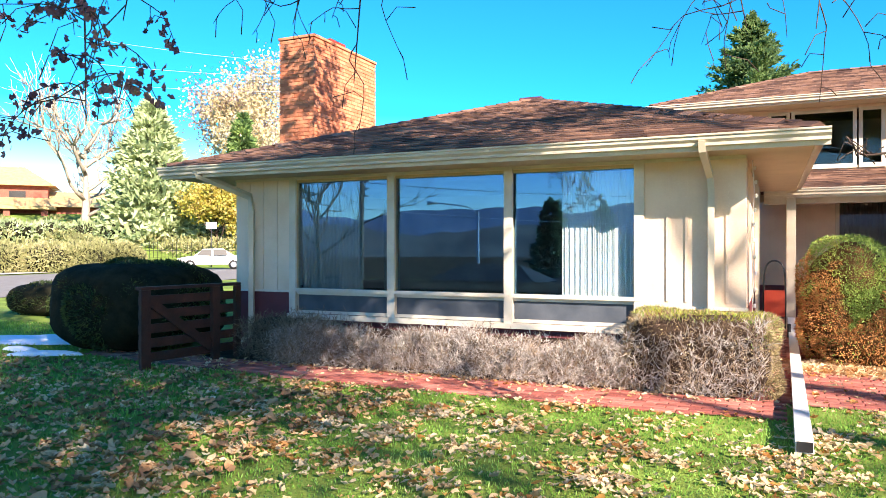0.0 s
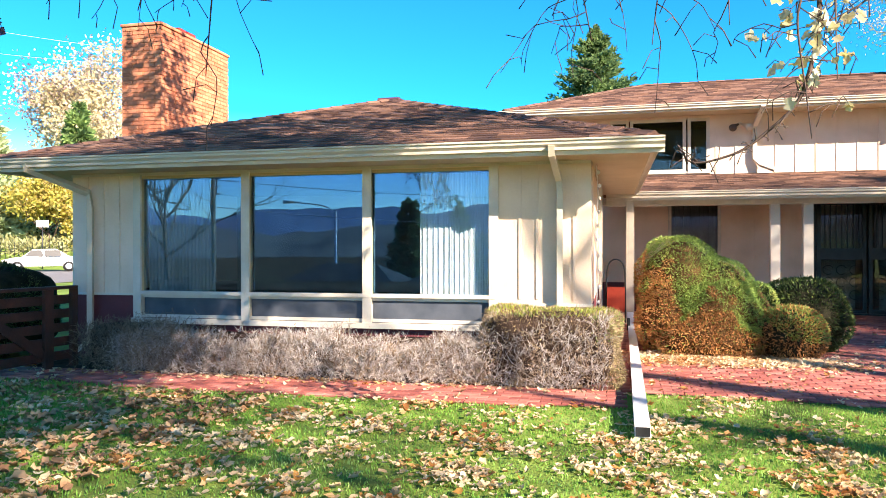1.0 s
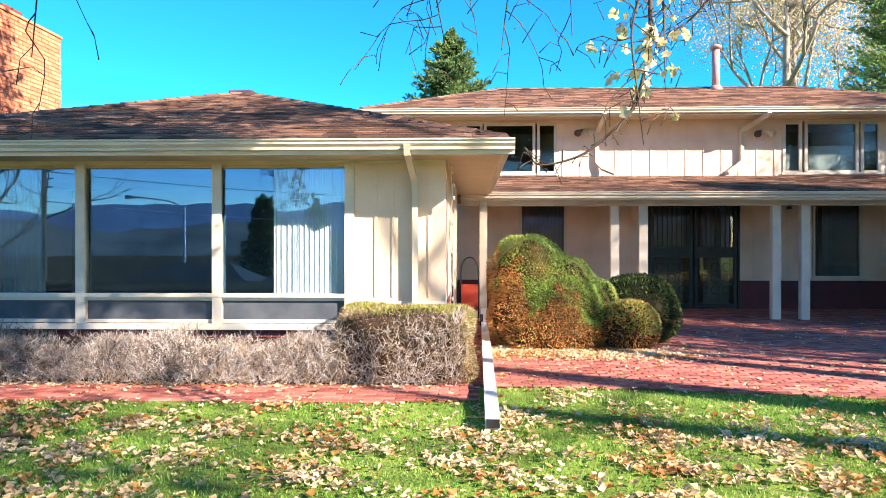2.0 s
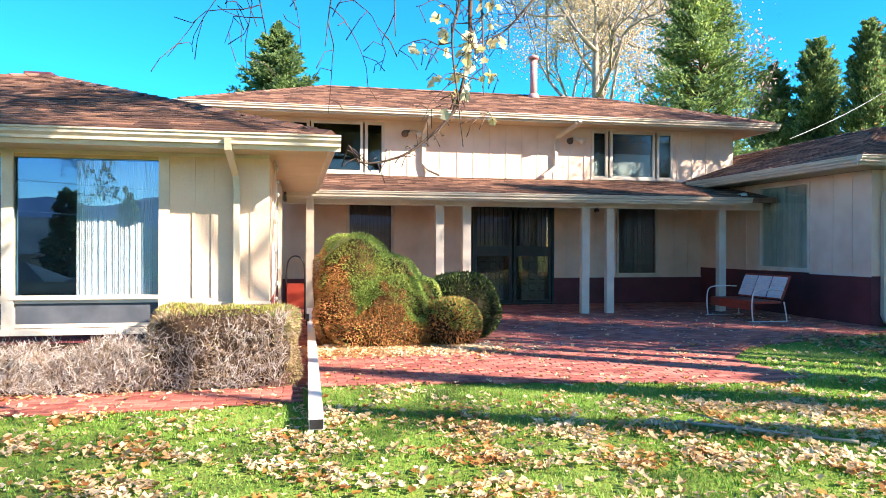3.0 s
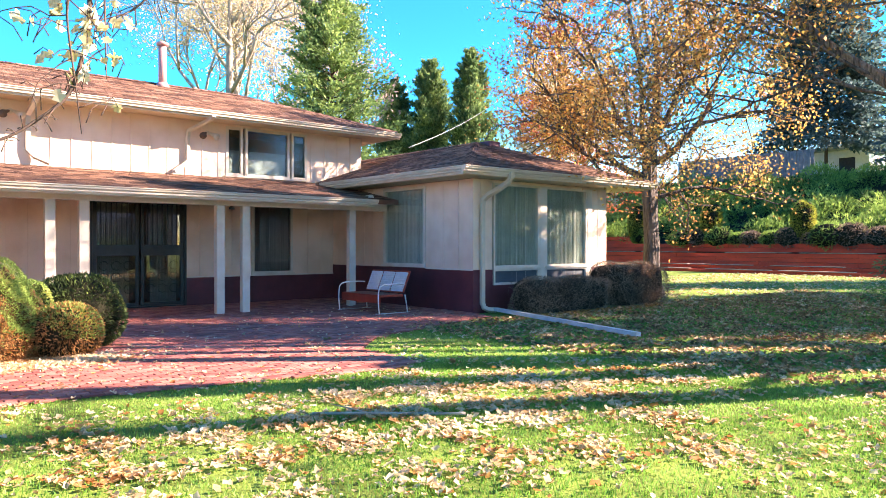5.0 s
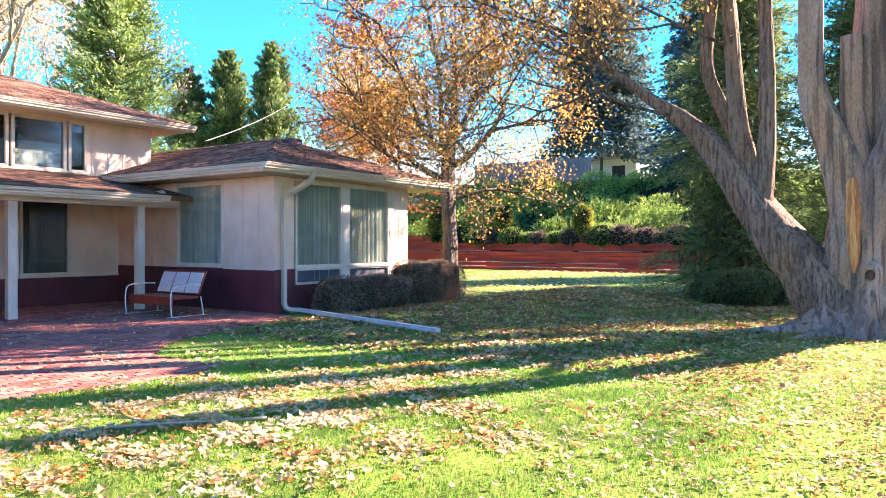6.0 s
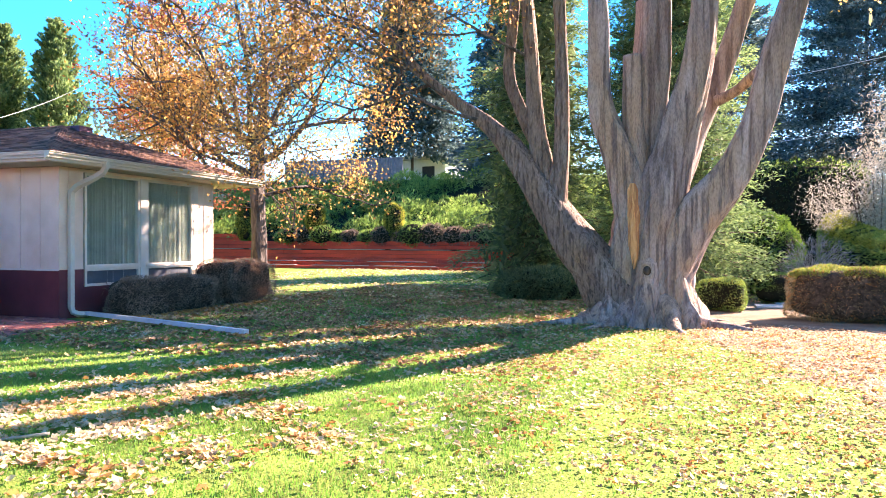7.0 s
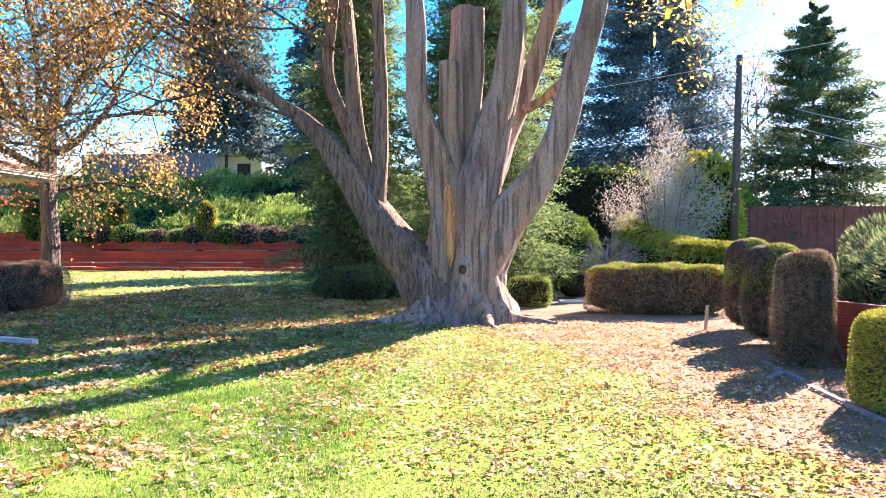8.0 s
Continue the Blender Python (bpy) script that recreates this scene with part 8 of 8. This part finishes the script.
for yv, ins in ((-0.85, 0.92), (-0.78, 1.0), (0.78, 1.0), (0.85, 0.92)):
    rings.append([bm.verts.new(cm @ Vector((x * (1 if ins == 1 else 0.985), yv * (1 if z < 1.0 else 0.82), z if ins == 1 else 0.35 + (z - 0.35) * 0.97))) for x, z in prof])
for a, b in zip(rings, rings[1:]):
    for k in range(len(prof)):
        bm.faces.new((a[k], a[(k + 1) % len(prof)], b[(k + 1) % len(prof)], b[k]))
bm.faces.new(rings[0])
bm.faces.new(rings[-1][::-1])
bmesh.ops.recalc_face_normals(bm, faces=bm.faces)
part("body", bm, CAR_PAINT, car)
for s in (-1, 1):
    for x0, x1 in ((-1.0, 0.05), (0.12, 1.05)):
        bm = bmesh.new()
        vs = [bm.verts.new(cm @ Vector(q)) for q in ((x0, 0.865 * s, 0.98), (x1, 0.865 * s, 0.98), (x1 - 0.12, 0.735 * s, 1.36), (x0 + (0.38 if x0 < -0.5 else 0.0), 0.735 * s, 1.36))]
        bm.faces.new(vs)
        part("side_window", bm, BLACK_METAL, car)
    for x in (-1.4, 1.45):
        wh = tubes("wheel", [([cm @ Vector((x, 0.70 * s, 0.33)), cm @ Vector((x, 0.90 * s, 0.33))], 0.33)], RUBBER, car, sides=18)
        tubes("rim", [([cm @ Vector((x, 0.895 * s, 0.33)), cm @ Vector((x, 0.915 * s, 0.33))], 0.19)], GREY_METAL, car, sides=14)
ifence = thing("iron_fence", "black iron railing across the road", "fence", (-42, 32, 0))
fd = Vector((85, 75, 0)).normalized()
for k in range(120):
    q = fd * (k * 0.28 - 12)
    z = height(-42 + q.x - 4, 32 + q.y + 6)
    part("picket", boxes((q.x - 0.012 - 4, q.x + 0.012 - 4, q.y - 0.012 + 8, q.y + 0.012 + 8, z, z + 1.5)), BLACK_METAL, ifence)
for zz in (0.3, 1.3):
    tubes("rail", [([Vector((-4, 8, zz)) + fd * -12, Vector((-4, 8, zz)) + fd * 21.5], 0.02)], BLACK_METAL, ifence, sides=4)
for k in range(12):
    q = fd * (k * 3.0 - 14) + Vector((-50, 48, 0))
    r = rng.uniform(1.3, 2.2)
    clipped("shrub", (q.x + rng.uniform(-1, 1), q.y + rng.uniform(-1.5, 1.5), height(q.x, q.y) + 0.6), (r, r, 1.0), 2, "sunlit pale green shrub behind the railing", NEEDLE_PALE, n=1300, length=0.4, width=0.13, category="shrub", group="shrubs across the road", spread=1.0)
cover = thing("juniper_bank", "sunlit olive shrubs covering the bank across the road", "shrub", (-50, 48, 0))
P, N = [], []
for _ in range(130):
    q = fd * rng.uniform(-20, 18) + Vector((-0.66, 0.75, 0)) * rng.uniform(-8, 9)
    r = rng.uniform(0.8, 1.7)
    p, nr = shell((q.x, q.y, height(q.x - 50, q.y + 48) + 0.25), (r, r, r * 0.6), 220)
    P.append(p)
    N.append(nr)
P, N = np.concatenate(P), np.concatenate(N)
tufts("sprays", P, N, COVER_OLIVE, cover, 0.42, 0.14, 0.9, up=0.2)
for x_, y_, r_ in ((-41.6, 28.0, 1.7), (-40.2, 30.2, 1.9), (-38.6, 31.8, 1.6), (-42.6, 26.0, 1.6), (-37.9, 33.6, 1.4)):
    clipped("shrub", (x_, y_, 0.75), (r_, r_, 1.05), 2, "sunlit olive shrub at the roadside", COVER_OLIVE, n=5000, length=0.26, width=0.075, category="shrub", group="shrubs across the road", spread=1.0, rough=0.16)
sg = thing("sign", "small white sign on the railing", "sign", (-38.0, 41.8, 0))
sm = Matrix.Rotation(radians(42), 4, "Z")
tubes("post", [([(0, 0, 0), (0, 0, 3.2)], 0.04)], BLACK_METAL, sg, sides=6)
for nm, dims, mt in (("board", (-0.38, 0.38, -0.03, 0.0, 2.95, 3.42), WHITE), ("text_bar", (-0.28, 0.28, -0.045, -0.031, 3.26, 3.32), GREY_METAL), ("text_bar", (-0.24, 0.24, -0.045, -0.031, 3.08, 3.14), GREY_METAL)):
    bm = bmesh.new()
    box(bm, *dims, sm)
    part(nm, bm, mt, sg)
lhouse = thing("brick_house", "red brick house with an ochre roof across the road", "house", (-70, 56, 3.0))
hm = Matrix.Rotation(radians(48), 4, "Z")
def hbox(nm, mt, *dims):
    bm = bmesh.new()
    box(bm, *dims, hm)
    part(nm, bm, mt, lhouse)
hbox("wall", RED_BRICK_FAR, -14, 12, 0, 9, -1.5, 3.0)
hbox("wall", RED_BRICK_FAR, -12, -3, 2, 9, 3.0, 5.4)
for xa, xb, ya, yb, z0, dz in ((-14.8, 12.8, -1.0, 10, 3.0, 2.0), (-12.8, -2.2, 1.2, 9.8, 5.4, 2.4)):
    v = [(xa, ya, z0), (xb, ya, z0), (xb, yb, z0), (xa, yb, z0), (xa + 3.5, (ya + yb) / 2, z0 + dz), (xb - 3.5, (ya + yb) / 2, z0 + dz)]
    mesh_part("roof", [tuple(hm @ Vector(q)) for q in v], [(0, 1, 5, 4), (1, 2, 5), (2, 3, 4, 5), (3, 0, 4), (3, 2, 1, 0)], YELLOW_ROOF, lhouse)
for x in (-12, -8.5, -5, -1.5, 2.5, 6.5, 10):
    hbox("window", BLACK_METAL, x - 0.8, x + 0.8, -0.06, -0.01, 0.4, 2.1)
    hbox("window_frame", WHITE, x - 0.95, x + 0.95, -0.04, -0.005, 0.25, 0.38)
for x in (-10, -6):
    hbox("window", BLACK_METAL, x - 0.8, x + 0.8, 1.94, 1.99, 3.6, 4.8)
for x in (-13, -9.5, -6.5, -3):
    hbox("porch_pier", RED_BRICK_FAR, x - 0.3, x + 0.3, -2.2, -1.6, -1.5, 2.6)
hbox("porch_roof", YELLOW_ROOF, -14, -2, -2.6, -0.1, 2.62, 2.95)

# ---- behind the camera, seen in the picture windows ----
def ridge(name, dist, h0, h1, seed, mat, label, a0=150, a1=290, dz=-40, jag=1.0):
    v, m = [], 150
    for k in range(m + 1):
        a = radians(a0 + (a1 - a0) * k / m)
        q = Vector((k * 0.06 * jag, seed, 0))
        top = h0 + (h1 - h0) * (0.5 + 0.5 * noise.noise(q) + 0.35 * noise.noise(q * 2.7) + 0.15 * noise.noise(q * 7))
        v += [(math.cos(a) * dist, math.sin(a) * dist, dz), (math.cos(a) * dist * 1.2, math.sin(a) * dist * 1.2, top * 1.2)]
    return tagged(mesh_part(name, v, [(2 * k, 2 * k + 2, 2 * k + 3, 2 * k + 1) for k in range(m)], mat, None, "", True), label, "mountains", kind="structure")


slope_x, slope_y = np.concatenate([np.linspace(-900, -60, 30), np.linspace(-55, 3, 25)]), np.concatenate([np.linspace(-1200, -100, 30), np.linspace(-90, -4.5, 40)])
brush = sheet("ground_downhill", slope_x, slope_y, BRUSH, 0.12)
tagged(brush, "dry brown brush on the slope below", "brush", kind="structure")
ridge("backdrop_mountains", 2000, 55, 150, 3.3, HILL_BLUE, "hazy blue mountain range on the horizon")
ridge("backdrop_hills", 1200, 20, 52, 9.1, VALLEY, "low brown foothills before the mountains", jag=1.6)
for (bx, by, bz, sx, sy) in ((-18, -31, -1.6, 5.0, 4.0), (-11.5, -31, -2.2, 4.0, 4.0)):
    nh = thing("neighbour_house", "dark-roofed low house down the slope", "house", (bx, by, bz), group="houses down the slope")
    part("wall", boxes((-sx + 0.5, sx - 0.5, -sy + 0.5, sy - 0.5, -3, 0.2)), DARK_ROOF, nh)
    mesh_part("roof", [(-sx, -sy, 0.2), (sx, -sy, 0.2), (sx, sy, 0.2), (-sx, sy, 0.2), (-sx + 3, 0, 2.0), (sx - 3, 0, 2.0)], [(0, 1, 5, 4), (1, 2, 5), (2, 3, 4, 5), (3, 0, 4), (3, 2, 1, 0)], DARK_ROOF, nh)
sl = thing("street_lamp", "tall street lamp with a long curved arm", "street lamp", (-20, -33.5, -3))
tubes("pole", [([(0, 0, 0), (0, 0, 7.2)], [0.12, 0.08])], GREY_METAL, sl, sides=10)
tubes("arm", [(smooth_line([(0, 0, 7.0), (-0.8, 0.3, 7.6), (-3.0, 1.1, 7.9)], 4), 0.05)], GREY_METAL, sl, sides=8)
tubes("lamp_head", [([(-2.9, 1.05, 7.9), (-3.6, 1.3, 7.88)], [0.10, 0.14])], GREY_METAL, sl, sides=8)
up_ = thing("utility_pole", "dark utility pole down the slope", "pole", (-25.6, -26, -3))
tubes("shaft", [([(0, 0, 0), (0, 0, 9.6)], [0.18, 0.14])], GREY_WOOD, up_, sides=8)
for z in (8.0, 8.5, 9.0):
    tubes("insulator", [([(0.1, 0, z), (0.6, 0, z + 0.1)], 0.06)], GREY_METAL, up_, sides=6)
for z in (4.2, 6.0):
    tagged(tubes("power_wire", [(sag((-25.6, -26, z), (15, -36, z - 1), 0.8), 0.025)], GREY_METAL, None, "", sides=4), "thin grey overhead power wire", "wire", "overhead wires")
broadleaf("bare_tree", (-25.5, -20.7, -1.2), 7.5, 6, None, "bare tree down the slope", BARK_DARK, trunk=0.2)
conifer("pine_tree", (-19, -50, -4), 9.5, 3.4, NEEDLE_DARK, "dark pine down the slope", whorls=18, per=20, leaf=(0.5, 0.15))
conifer("pine_tree", (-12.5, -42, -4), 9.0, 3.2, NEEDLE_DARK, "dark pine down the slope", whorls=18, per=20, leaf=(0.5, 0.15))

# ---- brick pavers of patio and walk, last ----
def pavers(parent, poly, z, keep_box, limit, ang=0.0, bl=0.20, bw=0.10, j=0.008):
    xs, ys = [p[0] for p in poly], [p[1] for p in poly]
    base = bpy.data.meshes.new("paver")
    hx, hy, e, t_ = (bl - j) / 2, (bw - j) / 2, 0.006, 0.022
    base.from_pydata([(sx * hx, sy * hy, 0) for sx, sy in ((-1, -1), (1, -1), (1, 1), (-1, 1))] + [(sx * hx, sy * hy, t_ - e) for sx, sy in ((-1, -1), (1, -1), (1, 1), (-1, 1))] + [(sx * (hx - e), sy * (hy - e), t_) for sx, sy in ((-1, -1), (1, -1), (1, 1), (-1, 1))], [], [(8, 9, 10, 11)] + [(4 + a, 4 + (a + 1) % 4, 8 + (a + 1) % 4, 8 + a) for a in range(4)] + [(a, (a + 1) % 4, 4 + (a + 1) % 4, 4 + a) for a in range(4)])
    base.materials.append(PAVER)
    bv = np.array([v.co[:] for v in base.vertices])
    bf = [tuple(p.vertices) for p in base.polygons]
    rows, made, V, F = [], 0, [], []
    y, r = min(ys), 0
    while y < max(ys):
        x = min(xs) - (bl / 2 if r % 2 else 0)
        while x < max(xs):
            rows.append((x + bl / 2, y + bw / 2))
            x += bl
        y += bw
        r += 1
    a = np.array(rows)
    ok = inside(a[:, 0], a[:, 1], poly)
    a = a[ok]
    near = (a[:, 0] > keep_box[0]) & (a[:, 0] < keep_box[1]) & (a[:, 1] > keep_box[2]) & (a[:, 1] < keep_box[3])
    for (x, y), nr in zip(a, near):
        dz, tw = rng.uniform(-0.004, 0.004), rng.normal(0, 0.012)
        if nr and made < limit:
            made += 1
            ob = new("paver", base)
            ob.parent = parent
            ob.matrix_basis = pose(x, y, z + dz, rng.normal(0, 0.6), rng.normal(0, 0.6), math.degrees(tw))
        else:
            c, s = math.cos(tw), math.sin(tw)
            q = bv.copy()
            q[:, 0], q[:, 1] = bv[:, 0] * c - bv[:, 1] * s + x, bv[:, 0] * s + bv[:, 1] * c + y
            q[:, 2] += z + dz + q[:, 0] * 0
            o = len(V) * 12
            V.append(q)
            F += [tuple(i + o for i in f) for f in bf]
    mesh_part("pavers", np.concatenate(V).tolist(), F, PAVER_S, parent)["kind"] = "stuff"


pavers(patio, PATIO, 0.004, (0.3, 4.6, 7.0, 8.6), 300)
pavers(walkway, WALKWAY, 0.004, (-3.0, 0.1, 6.5, 7.4), 200)
